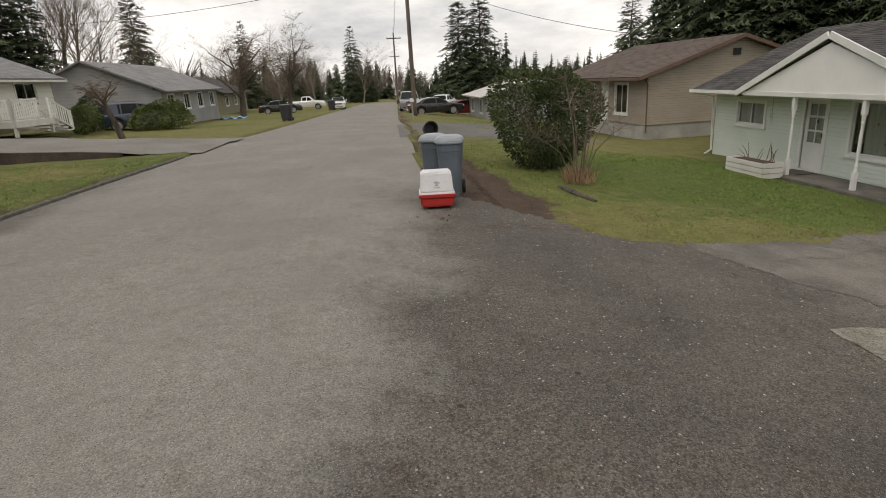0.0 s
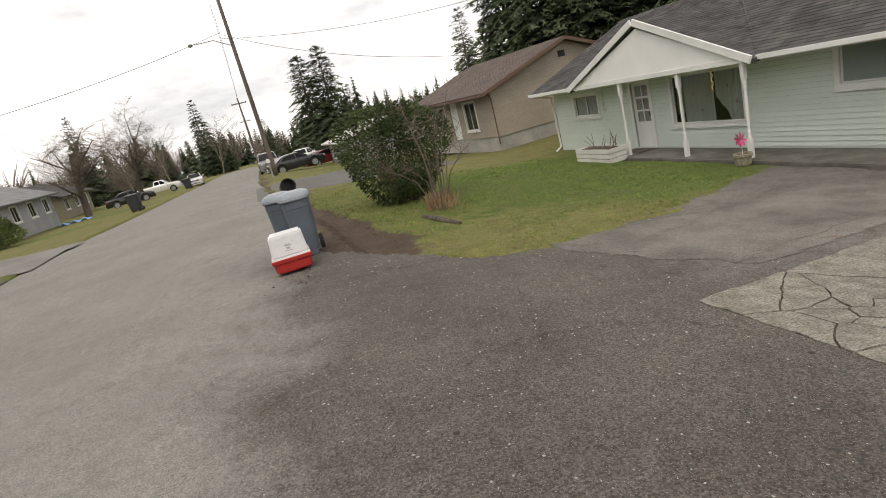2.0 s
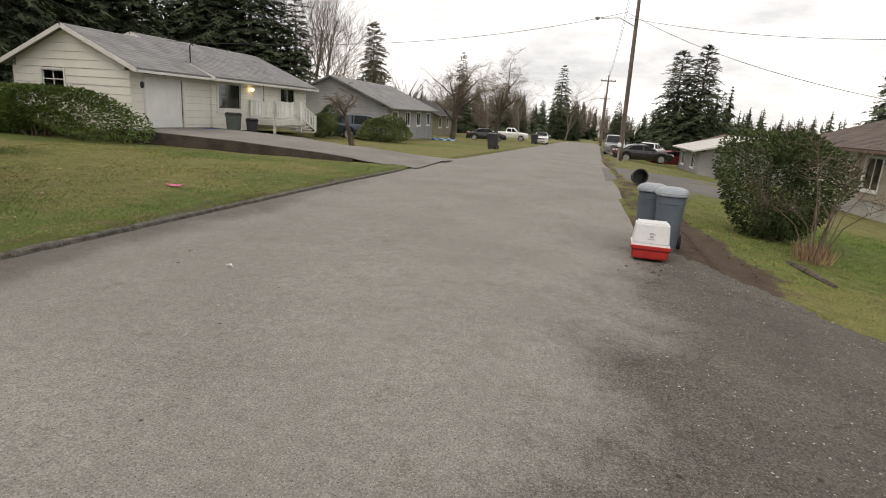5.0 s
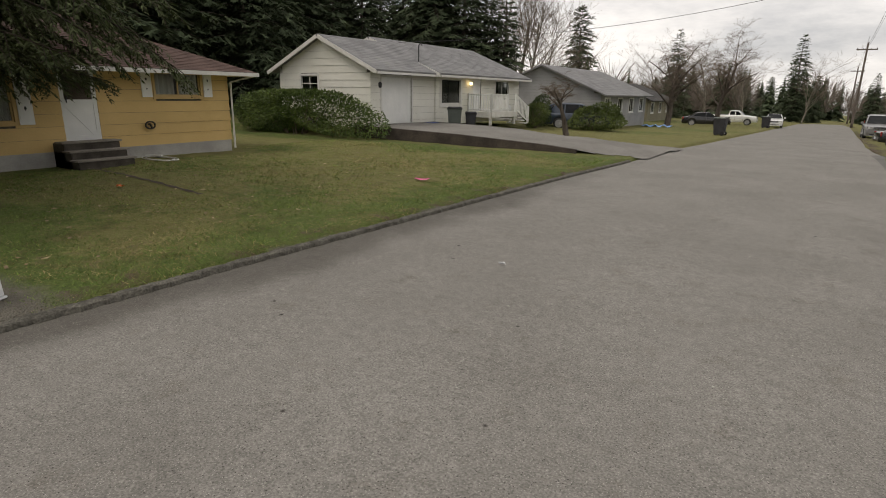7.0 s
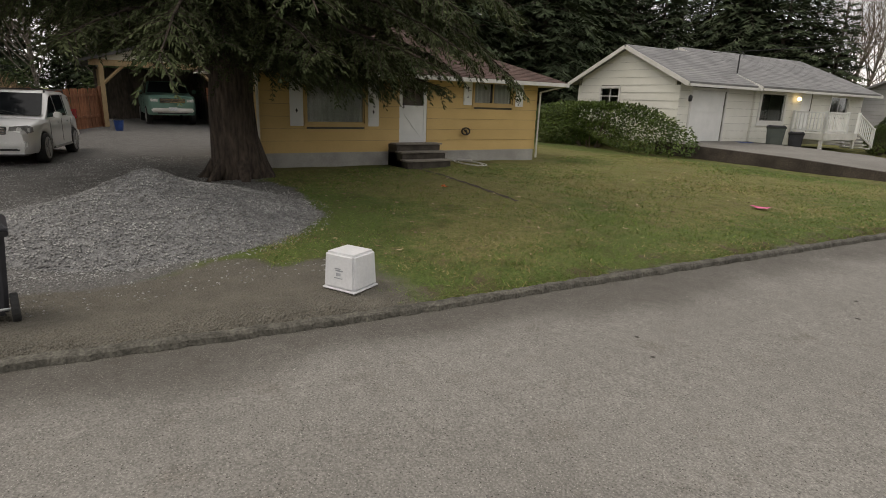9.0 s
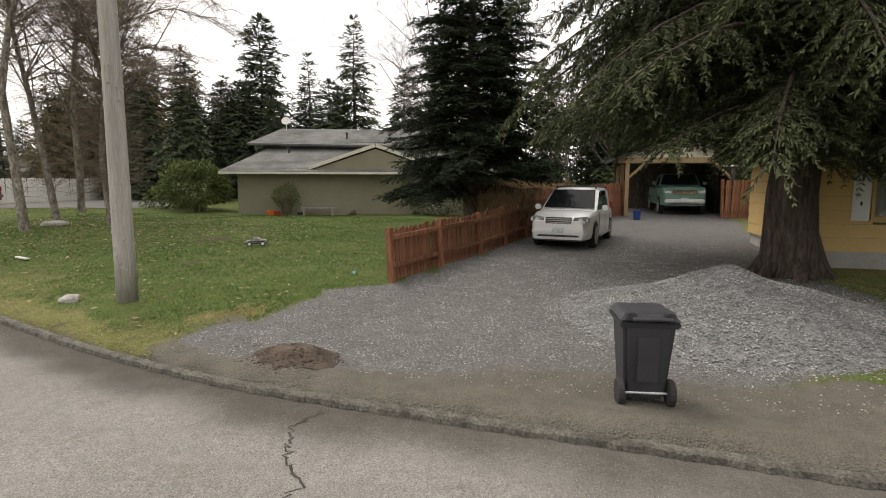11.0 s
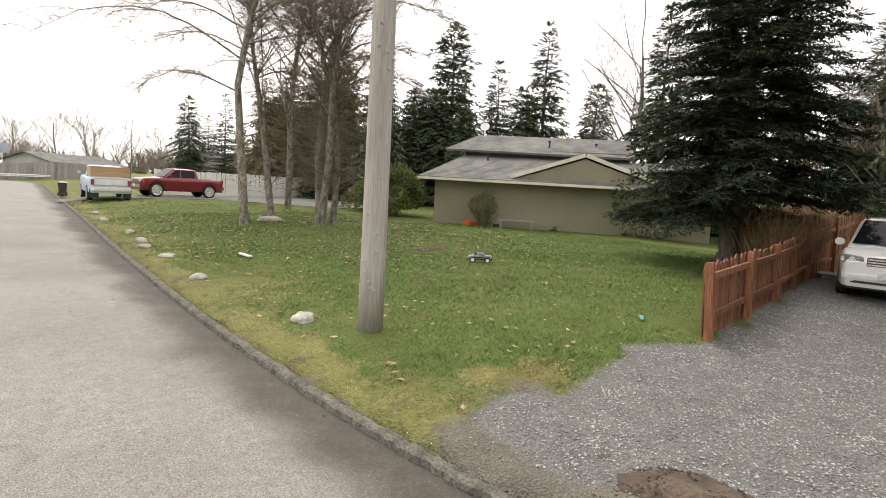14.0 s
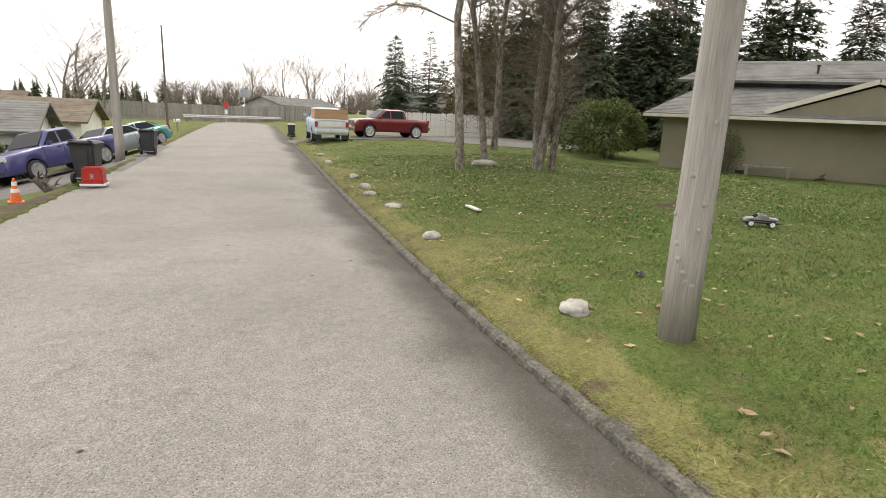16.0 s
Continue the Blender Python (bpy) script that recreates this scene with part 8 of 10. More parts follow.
def fence_run(pts, heights, label, board=0.14, gap=0.008, mat=None, lean=0.0, rails=2, post=True, name="fence", seed=1, flip=1):
    """Boards on rails and posts along pts, tops at heights above the ground."""
    ob = thing(name, label, "fence", on(*pts[0]))
    inv = ob.matrix_world.inverted()
    rng = random.Random(seed)
    mat = mat or M_cedar
    meshes = {}
    for (a, b2), (ha, hb) in zip(zip(pts, pts[1:]), zip(heights, heights[1:])):
        a, b2 = Vector((*a, 0)), Vector((*b2, 0))
        L = (b2 - a).length
        d = (b2 - a) / L
        ang = math.degrees(math.atan2(d.y, d.x))
        n = int(L / (board + gap))
        for k in range(n):
            p = a + d * ((k + 0.5) * L / n)
            h = ha + (hb - ha) * (k + 0.5) / n + rng.uniform(-0.025, 0.025)
            key = round(h, 1)
            if key not in meshes:
                w = board / 2
                meshes[key] = B().prism([(-w, 0.0), (w, 0.0), (w, key - 0.04), (w - 0.03, key), (-w + 0.03, key), (-w, key - 0.04)], "y", -0.01, 0.01).mesh("board")
            o = part("board", meshes[key], mat, ob)
            o.matrix_basis = inv @ pose(p.x, p.y, float(ground_z(p.x, p.y)) + h - key - 0.02, lean + rng.uniform(-1.5, 1.5), rng.uniform(-1, 1), ang)
        side = Vector((d.y, -d.x, 0)) * flip
        for f in ((0.25, 0.78) if rails == 2 else (0.5,)):
            p, q = a + side * 0.035, b2 + side * 0.035
            za, zb = float(ground_z(p.x, p.y)) + ha * f, float(ground_z(q.x, q.y)) + hb * f
            strip(ob, "rail", inv @ Vector((p.x, p.y, za)), inv @ Vector((q.x, q.y, zb)), 0.04, 0.09, mat)
        if post:
            m = max(1, round(L / 2.3))
            for k in range(m + 1):
                p = a + d * (L * k / m) + side * 0.09
                h = ha + (hb - ha) * k / m
                o = part("post", B().box(-0.05, 0.05, -0.05, 0.05, -0.1, h + 0.02).mesh("post", False, 0.006), mat, ob)
                o.matrix_basis = inv @ pose(p.x, p.y, float(ground_z(p.x, p.y)), rng.uniform(-4, 4) + lean, rng.uniform(-3, 3), ang)
    return ob


fence_run([(-13.5, -4.4), (-15.7, -4.0), (-18.4, -3.55), (-22.9, -2.75)], [1.0, 1.05, 1.12, 1.25], "weathered red cedar fence leaning beside the drive", seed=3, lean=-3, flip=1)
fence_run([(-22.9, -2.75), (-25.2, -2.0), (-27.6, -1.3)], [1.65, 1.6, 1.6], "red cedar fence panel beside the parked suv", seed=4)
fence_run([(-28.0, -1.2), (-29.6, 0.95)], [1.5, 1.5], "red cedar fence before the carport", seed=5)
fence_run([(-46, -38.5), (-40.5, -38.2), (-35.8, -38.3), (-31.5, -39.0)], [1.7, 1.7, 1.7, 1.7], "old white board fence behind the trees", board=0.16, mat=M_fascia, seed=6)
fence_run([(-31.5, -39.0), (-29.2, -39.6)], [1.7, 1.7], "old white board fence behind the pickup", board=0.16, mat=M_fascia, seed=7)
fence_run([(6, -75), (-4, -76.5), (-14, -77), (-22, -76.5), (-31, -75.5), (-40, -74.0), (-47, -72)], [2.0, 2.0, 1.9, 1.9, 1.9, 1.9, 1.9], "silvered board fence at the road's end", board=0.3, gap=0.02, mat=M_greywood, seed=8)
fence_run([(-30.6, 7.6), (-29.0, 4.95)], [1.6, 1.6], "dark red fence beside the carport", seed=9)


def boulder(x, y, rx, ry, rz, seed, label, mat=None, sink=0.25):
    rng = random.Random(seed)
    bm = bmesh.new()
    bmesh.ops.create_icosphere(bm, subdivisions=3, radius=1.0)
    off = Vector((rng.uniform(0, 9), rng.uniform(0, 9), rng.uniform(0, 9)))
    for v in bm.verts:
        k = 1 + 0.28 * noise.noise(v.co * 1.3 + off) + 0.1 * noise.noise(v.co * 3.4 + off)
        v.co = Vector((v.co.x * rx * k, v.co.y * ry * k, max(-0.3, v.co.z) * rz * k))
    me = bpy.data.meshes.new("boulder")
    bm.to_mesh(me)
    bm.free()
    me.shade_smooth()
    return solid("boulder", me, mat or M_rock, label, "rock", group="rocks along the verge", at=on(x, y, rz * (1 - sink) * 0.35, rng.uniform(0, 180)))


for i, (x, y, a, c, h) in enumerate([(-10.9, -8.85, 0.19, 0.15, 0.085), (-11.88, -12.2, 0.17, 0.12, 0.08), (-13.05, -14.75, 0.2, 0.14, 0.06), (-13.5, -16.25, 0.19, 0.13, 0.08), (-14.05, -17.25, 0.15, 0.13, 0.1), (-14.85, -19.0, 0.15, 0.12, 0.09), (-17.9, -26.2, 0.18, 0.14, 0.1), (-16.5, -23.2, 0.15, 0.12, 0.08), (-19.6, -18.7, 0.42, 0.25, 0.13)]):
    boulder(x, y, a, c, h, i + 1, "pale boulder half sunk in the grass")


def plank(x, y, rz, L, w, label, mat=None):
    return solid("plank", B().box(-L / 2, L / 2, -w / 2, w / 2, 0, 0.03).mesh("plank", False, 0.004), mat or M_fascia, label, "plank", at=on(x, y, 0.03, rz))


plank(-13.95, -13.4, 70, 0.55, 0.1, "pale wooden stake lying on the lawn")
plank(-17.0, -20.8, 35, 0.8, 0.08, "broken branch lying on the lawn", M_bark)
plank(-17.7, 9.9, 30, 0.9, 0.12, "white scrap plank lying by the steps")


def utility_pole(x, y, h, r, label, mat, arms=True, lean=(0, 0), lamp=None, knots=False, dark_top=False):
    ob = thing("utility_pole", label, "utility pole", on(x, y, -0.05))
    rng = random.Random(int(abs(x * 10)))
    b = B()
    n = 14
    pts = [(lean[0] * h * i / n, lean[1] * h * i / n, h * i / n) for i in range(n + 1)]
    b.tube(pts, [r * (1 - 0.38 * i / n) for i in range(n + 1)], 20)
    part("shaft", b, mat, ob, smooth=True)
    if knots:
        for k in range(42):
            z, a = rng.uniform(0.2, 6.5), rng.uniform(0, 6.283)
            rr = r * (1 - 0.38 * z / h)
            part("knot", B().lathe([(0.028, -0.02), (0.024, 0.008), (0.01, 0.014)], 8, Matrix.Translation((rr * math.cos(a) + lean[0] * z, rr * math.sin(a) + lean[1] * z, z)) @ Vector((math.cos(a), math.sin(a), 0)).to_track_quat('Z', 'Y').to_matrix().to_4x4()), M_polewood, ob)
    if arms:
        part("crossarm", B().box(-1.1, 1.1, -0.06, 0.06, h - 0.9, h - 0.75), mat, ob)
        for u in (-1.0, -0.4, 0.4, 1.0):
            part("insulator", B().lathe([(0.03, 0), (0.05, 0.05), (0.03, 0.12)], 8, Matrix.Translation((u, 0, h - 0.75))), M_black, ob)
    if lamp:
        part("lamp_arm", B().tube([(0, 0, lamp - 0.3), (-1.2, -0.3, lamp + 0.25), (-2.4, -0.6, lamp + 0.15)], 0.03, 6), M_steel, ob)
        part("lamp_head", B().lathe([(0.03, 0), (0.14, 0.05), (0.16, 0.16), (0.05, 0.22)], 10, Matrix.Translation((-2.65, -0.66, lamp + 0.02))), M_steel, ob)
    return ob


utility_pole(-11.02, -7.87, 11.5, 0.155, "grey knotted timber pole standing in the lawn", M_polewood, False, (0.004, 0.002), knots=True)
utility_pole(2.5, 42.8, 12.0, 0.17, "brown utility pole with street lamp and cables", M_pole, False, (-0.008, 0.0), lamp=9.2)
utility_pole(3.6, 92.0, 10.5, 0.16, "far utility pole with crossarm", M_pole)
utility_pole(5.5, 135.0, 10.5, 0.16, "far utility pole with crossarm", M_pole)
utility_pole(-11.55, -30.2, 11.5, 0.17, "grey utility pole beside the parked sedan", M_polewood, True)
utility_pole(-22.4, -62.0, 9.2, 0.11, "slender brown pole by the mailbox", M_pole, False)


def cable(p, q, sag, label):
    p, q = Vector(p), Vector(q)
    pts = [p.lerp(q, k / 14) - Vector((0, 0, sag * 4 * (k / 14) * (1 - k / 14))) for k in range(15)]
    return solid("cable", B().tube(pts, 0.013, 5), M_wire, label, "cable", group="overhead cables")


top = Vector((1.85, 43.0, 11.2))
for a, b2, s in [((1.95, 43, 9.3), (-21, 26.5, 4.6), 0.9), ((1.85, 43, 11.0), (3.6, 92, 8.6), 0.8), ((1.9, 43, 10.4), (3.6, 92, 8.3), 0.8), ((1.85, 43, 9.2), (13.5, 27.5, 3.2), 0.7), ((1.85, 43, 8.9), (22, 30, 7), 0.9), ((3.6, 92, 9.6), (5.5, 135, 8), 0.7), ((-11.55, -30.2, 10.7), (-30, -5, 11.5), 1.0), ((-11.55, -30.2, 10.7), (12, -28, 11.0), 0.8), ((-11.25, -30.4, 10.7), (12, -29, 11.0), 0.8), ((-11.85, -30.0, 10.7), (12, -27, 11.0), 0.8), ((-11.55, -30.2, 9.8), (-22.4, -62, 8.8), 0.6)]:
    cable(a, b2, s, "black overhead service cable between poles")


# retaining wall, drive and walk of the white house
rw = B()
rw.prism([(-18.1, -0.3), (-8.4, -0.3), (-8.4, 0.24), (-9.5, 0.34), (-13.0, 0.52), (-18.1, 0.66)], "y", 19.4, 19.57)
solid("retaining_wall", rw.mesh("retaining_wall", False, 0.012), M_blackwood, "dark stained retaining wall along the raised drive", "wall", "structure")


def wdrive_in(x, y):
    hi = np.interp(x, [-18.2, -14, -10.5, -8.5, -7, -6], [25.4, 24.8, 23.8, 24.4, 25.4, 25.8])
    lo = np.interp(x, [-18.2, -8.2, -7.0, -6.2], [19.55, 19.55, 20.0, 20.3])
    return (x > -17.95) & (x < np.interp(y, KY, KX) + 0.25) & (y > lo) & (y < hi + 0.1 * wob(x, y, 2.2))


def wdrive_z(x, y):
    return np.maximum(land(x, y), np.interp(x, [-18.1, -13, -9.5, -8.4, -6.9, -6.0], [0.62, 0.50, 0.31, 0.20, 0.0, -0.02])) + 0 * y


solid("drive", sheet("drive", -18.0, -5.9, 19.4, 28.5, 0.2, wdrive_in, wdrive_z, 0.012), M_drive, "pale concrete drive rising to the garage", "driveway", "structure")
solid("drive", sheet("drive", 0.0, 9.0, 20.5, 40, 0.15, lambda x, y: (x > np.interp(y, EY, EX) - 0.7) & (y > 21.3 + 0.3 * x) & (y < 29 + 1.1 * x) & (y > 21.3 + 0.3 * x), lambda x, y: apron_z(x, y) + road_z(y) * sstep(0.9, 0.0, x - np.interp(y, EY, EX)), 0.006), M_darkdrive, "asphalt drive across the verge", "driveway", "structure")
solid("drive", sheet("drive", -60, -20, -39, -22, 0.4, lambda x, y: (y < np.interp(x, [-60, -45, -38, -34, -32, -30, -28.8, -24, -20], [-30, -28, -26.5, -25.8, -25.9, -28.9, -33, -34.6, -35]) + 0.15 * wob(x, y, 1.3)) & (y > -37.6) & (x < np.interp(y, KY, KX) + 0.3) & (x > -58), land, 0.03), M_darkdrive, "grey asphalt drive beside the open lot", "driveway", "structure")
solid("drive", sheet("drive", -16, 4, -44, -21, 0.15, lambda x, y: (np.abs((x + 8.6) * 0.395 + (y + 27.0) * 0.918 + 3.0) < 5.6) & (x > np.interp(y, EY, EX) - 0.7), apron_z, 0.004), M_darkdrive, "worn asphalt drives across the road", "driveway", "structure")


M_joint = surf("mossy_joint", (0.05, 0.044, 0.03), (0.10, 0.09, 0.056), 6, 0.95, 0.4, 40)
# broken concrete slab of the near drive: plates split by weedy cracks
def slab_plates():
    rng = random.Random(12)
    ob = thing("concrete_slab", "cracked pale concrete slab with weedy joints", "pavement", pose(3.42, 5.23, -0.35), kind="structure")
    bed = sheet("slab_bed", 3.3, 10.3, -2.6, 6.1, 0.1, lambda x, y: y < 5.07 + 0.1 * (x - 3.29), land, 0.004)
    bed.transform(ob.matrix_world.inverted())
    part("joint_soil", bed, M_joint, ob)
    sites = [(3.3, 4.45), (4.75, 4.45), (7.0, 4.3), (3.05, 3.78), (4.7, 3.25), (3.15, 3.05), (4.2, 2.2), (6.6, 2.0), (8.2, 0.2), (5.2, 0.2), (3.5, 0.8), (4.0, -1.6), (7.0, -1.8), (8.4, 3.0)]
    sites += [(3.55, 3.97), (3.75, 3.9), (3.4, 3.8), (3.6, 3.68), (3.85, 3.7), (3.45, 3.55), (3.7, 3.5), (3.95, 3.53), (3.25, 3.5), (4.05, 3.92), (4.12, 3.75), (3.52, 4.15), (3.55, 3.3), (3.8, 3.3)]
    for i, s in enumerate(sites):
        poly = [(2.87, -3.0), (9.9, -3.0), (9.9, 5.37), (2.87, 4.67)]
        for j, o in enumerate(sites):
            if i == j:
                continue
            mx, my = (s[0] + o[0]) / 2, (s[1] + o[1]) / 2
            nx, ny = o[0] - s[0], o[1] - s[1]
            ln = math.hypot(nx, ny)
            nx, ny = nx / ln, ny / ln
            mx, my = mx - nx * 0.008, my - ny * 0.008
            out = []
            for k in range(len(poly)):
                p, q = poly[k], poly[(k + 1) % len(poly)]
                dp, dq = (p[0] - mx) * nx + (p[1] - my) * ny, (q[0] - mx) * nx + (q[1] - my) * ny
                if dp <= 0:
                    out.append(p)
                if dp * dq < 0:
                    t = dp / (dp - dq)
                    out.append((p[0] + (q[0] - p[0]) * t, p[1] + (q[1] - p[1]) * t))
            poly = out
            if len(poly) < 3:
                break
        if len(poly) < 3:
            continue
        fine_ = []
        for k in range(len(poly)):
            p, q = poly[k], poly[(k + 1) % len(poly)]
            m_ = max(1, min(24, int(math.hypot(q[0] - p[0], q[1] - p[1]) / 0.07)))
            fine_ += [(p[0] + (q[0] - p[0]) * e / m_, p[1] + (q[1] - p[1]) * e / m_) for e in range(m_)]
        poly = [(x + 0.035 * noise.noise(Vector((x * 5, y * 5, 0.3))) + 0.014 * noise.noise(Vector((x * 19, y * 19, 2.3))), y + 0.035 * noise.noise(Vector((x * 5, y * 5, 7.1))) + 0.014 * noise.noise(Vector((x * 19, y * 19, 5.9)))) for x, y in fine_]
        lift = rng.uniform(0.012, 0.02)
        vs = [(x - 3.0, y - 4.8, float(land(x + 0.42, y + 0.43)) + lift + 0.35) for x, y in poly]
        lo = [(x, y, z - 0.12) for x, y, z in vs]
        n = len(vs)
        b = B().add(vs + lo, [tuple(range(n)), tuple(range(n, 2 * n))[::-1]] + [(k, (k + 1) % n, n + (k + 1) % n, n + k) for k in range(n)])
        part("plate", b, M_slab, ob)
    return ob


M_slab = surf("weathered_concrete", (0.135, 0.127, 0.102), (0.25, 0.238, 0.2), 5.5, 0.92, 0.8, 55, fine=0.5, rnd=0.08, c3=(0.12, 0.108, 0.075))
slab_plates()
M_oldconc = surf("dark_old_concrete", (0.092, 0.085, 0.074), (0.18, 0.166, 0.146), 1.3, 0.92, 0.8, 55, fine=0.5, c3=(0.13, 0.085, 0.064))
solid("old_pavement", sheet("old_pavement", 3.5, 10.6, 5.2, 8.5, 0.06, lambda x, y: (y > 5.42 + 0.1 * (x - 3.5)) & (y < 8.0 + 0.1 * wob(x, y, 3.0)) & (x > 4.6 + 0.3 * wob(x, y, 2.0) + 0.12 * wob(x, y, 7.0) - 0.4 * (y - 5)), lambda x, y: land(x, y), 0.009), M_oldconc, "stained old concrete drive strip", "pavement", "structure")


def crack(pts, label, w=0.014, zf=None):
    b = B()
    rng = random.Random(int(abs(pts[0][0] * 77)))
    line_ = []
    for (x0, y0), (x1, y1) in zip(pts, pts[1:]):
        for k in range(12):
            t = k / 12
            line_.append((x0 + (x1 - x0) * t + rng.uniform(-0.05, 0.05), y0 + (y1 - y0) * t + rng.uniform(-0.05, 0.05)))
    vs = []
    for i, (x, y) in enumerate(line_):
        q0, q1 = Vector(line_[max(i - 1, 0)]), Vector(line_[min(i + 1, len(line_) - 1)])
        d = (q1 - q0).normalized()
        ww = w * rng.uniform(0.3, 1.0)
        z = zf(x, y)
        vs += [(x - d.y * ww, y + d.x * ww, z), (x + d.y * ww, y - d.x * ww, z)]
    b.add(vs, [(2 * i, 2 * i + 1, 2 * i + 3, 2 * i + 2) for i in range(len(line_) - 1)])
    return solid("pavement_crack", b, M_crack, label, "crack", "structure")


M_crack = surf("crack_dirt", (0.03, 0.026, 0.022), (0.06, 0.05, 0.04), 5, 0.95, 0.0, 20)


def road_top(x, y):
    k, e = np.interp(y, KY, KX), np.interp(y, EY, EX)
    t = (x - k) / (e - k)
    return float(road_z(np.array(y))) + 0.05 * (1 - (2 * t - 1) ** 2) - 0.03 + 0.004


crack([(-8.15, -3.2), (-7.75, -3.3), (-7.3, -3.1), (-6.95, -2.8), (-6.3, -2.95)], "crack across the road asphalt", 0.012, road_top)
CRACKS = [[(3.83, 6.75), (4.56, 7.0), (4.98, 7.05), (5.64, 7.37), (6.56, 7.67), (7.14, 7.63), (8.63, 7.84)], [(3.69, 6.55), (3.35, 6.0), (3.14, 5.65), (3.33, 5.51)], [(2.0, 4.86), (2.22, 4.69), (2.54, 4.4), (2.72, 4.13)], [(2.84, 5.23), (2.83, 4.78)],
          [(2.76, 6.07), (2.77, 5.69)], [(4.27, 7.82), (4.56, 7.33), (4.75, 6.99)], [(6.56, 7.67), (6.56, 7.23)], [(6.59, 6.6), (6.72, 5.87)], [(3.99, 5.36), (5.11, 5.56), (7.23, 5.86)], [(1.9, 6.2), (1.6, 5.2), (1.3, 4.6)], [(2.0, 4.86), (1.2, 4.95), (0.5, 4.7)]]
for pts in CRACKS:
    crack([(x + 0.35, y + 0.35) for x, y in pts], "jagged crack in the old drive apron", 0.0045, lambda x, y: float(max(apron_z(np.array(x), np.array(y)), land(x, y) + 0.009)) + 0.006)



def log_edge():
    b = B().tube([(3.0, 11.75, -0.02), (3.05, 11.1, 0.0), (3.17, 10.27, -0.03)], [0.05, 0.06, 0.045], 8)
    ob = solid("landscape_timber", b, M_bark, "rotting timber edging on the lawn", "log", at=pose(0, 0, float(ground_z(3.05, 11.0)) + 0.03))
    return ob


log_edge()


def planter():
    ob = thing("planter_box", "peeling white planter box with wiry plants", "planter", on(10.35, 16.15, 0.0))
    for z in (0.0, 0.15, 0.3):
        for x0, x1, y0, y1 in ((-0.32, -0.29, -0.85, 0.85), (0.29, 0.32, -0.85, 0.85), (-0.29, 0.29, -0.85, -0.82), (-0.29, 0.29, 0.82, 0.85)):
            part("board", B().box(x0, x1, y0, y1, z + 0.01, z + 0.145).mesh("board", False, 0.006), M_fascia, ob)
    part("soil", B().box(-0.29, 0.29, -0.82, 0.82, 0.3, 0.4), M_soil, ob)
    rng = random.Random(5)
    for k in range(14):
        p = Vector((rng.uniform(-0.2, 0.2), rng.uniform(-0.7, 0.7), 0.38))
        e = p + Vector((rng.uniform(-0.2, 0.2), rng.uniform(-0.25, 0.25), rng.uniform(0.15, 0.6)))
        part("stem", B().tube([p, p.lerp(e, 0.5) + Vector((0.03, 0.02, 0.03)), e], [0.012, 0.009, 0.005], 5), M_twig, ob)
    return ob


planter()


M_potstone = surf("mossy_stone_pot", (0.17, 0.15, 0.10), (0.33, 0.30, 0.22), 7, 0.9, 0.6, 40, fine=0.4)


def pinwheel_pot():
    ob = thing("flower_pot", "mossy round pot with a pink pinwheel", "flower pot", on(10.35, 10.95, 0.0))
    part("pot", B().lathe([(0.13, 0), (0.17, 0.04), (0.18, 0.2), (0.2, 0.22), (0.2, 0.28), (0.15, 0.28), (0.14, 0.2)], 16), M_potstone, ob)
    part("stick", B().tube([(0, 0, 0.15), (0, 0, 0.62)], 0.008, 5), M_white, ob)
    for k in range(8):
        a = 6.283 * k / 8
        d = Vector((0, math.cos(a), math.sin(a)))
        s = Vector((0, -math.sin(a), math.cos(a)))
        c = Vector((-0.02, 0, 0.6))
        part("petal", B().add([c, c + d * 0.09 + s * 0.06 + Vector((-0.03, 0, 0)), c + d * 0.19, c + d * 0.1 - s * 0.02], [(0, 1, 2, 3)]), M_pink, ob)
    return ob


M_pink = surf("pink_foil", (0.65, 0.08, 0.22), (0.75, 0.14, 0.30), 4, 0.4, 0.0, 20)
pinwheel_pot()

ch = thing("wind_chime", "hanging shell wind chime under the porch eave", "wind chime", pose(11.15, 16.68, 0.08))
for k in range(5):
    part("chime", B().tube([(0.03 * math.cos(k * 1.26), 0.03 * math.sin(k * 1.26), 0.35), (0.03 * math.cos(k * 1.26), 0.03 * math.sin(k * 1.26), 0.05 + 0.03 * k)], 0.008, 5), M_steel, ch)
part("cord", B().tube([(0, 0, 0.35), (0, 0, 0.86)], 0.003, 4), M_wire, ch)
ch = thing("hanging_ornament", "twisted yellow ornament hung from the porch beam", "ornament", pose(10.8, 12.0, 0.33))
part("ribbon", B().tube([(0.02 * math.cos(k), 0.02 * math.sin(k), 0.62 - k * 0.03) for k in range(18)], 0.014, 5), M_yellowtrim, ch)


def garden_bench():
    ob = thing("bench", "low weathered plank bench against the olive wall", "bench", on(-29.8, -13.65, 0, 108))
    part("seat", B().box(-0.85, 0.85, -0.14, 0.14, 0.34, 0.4).mesh("seat", False, 0.008), M_greywood, ob)
    for x in (-0.7, 0.7):
        part("leg", B().box(x - 0.04, x + 0.04, -0.12, 0.12, -0.03, 0.34), M_greywood, ob)
    return ob


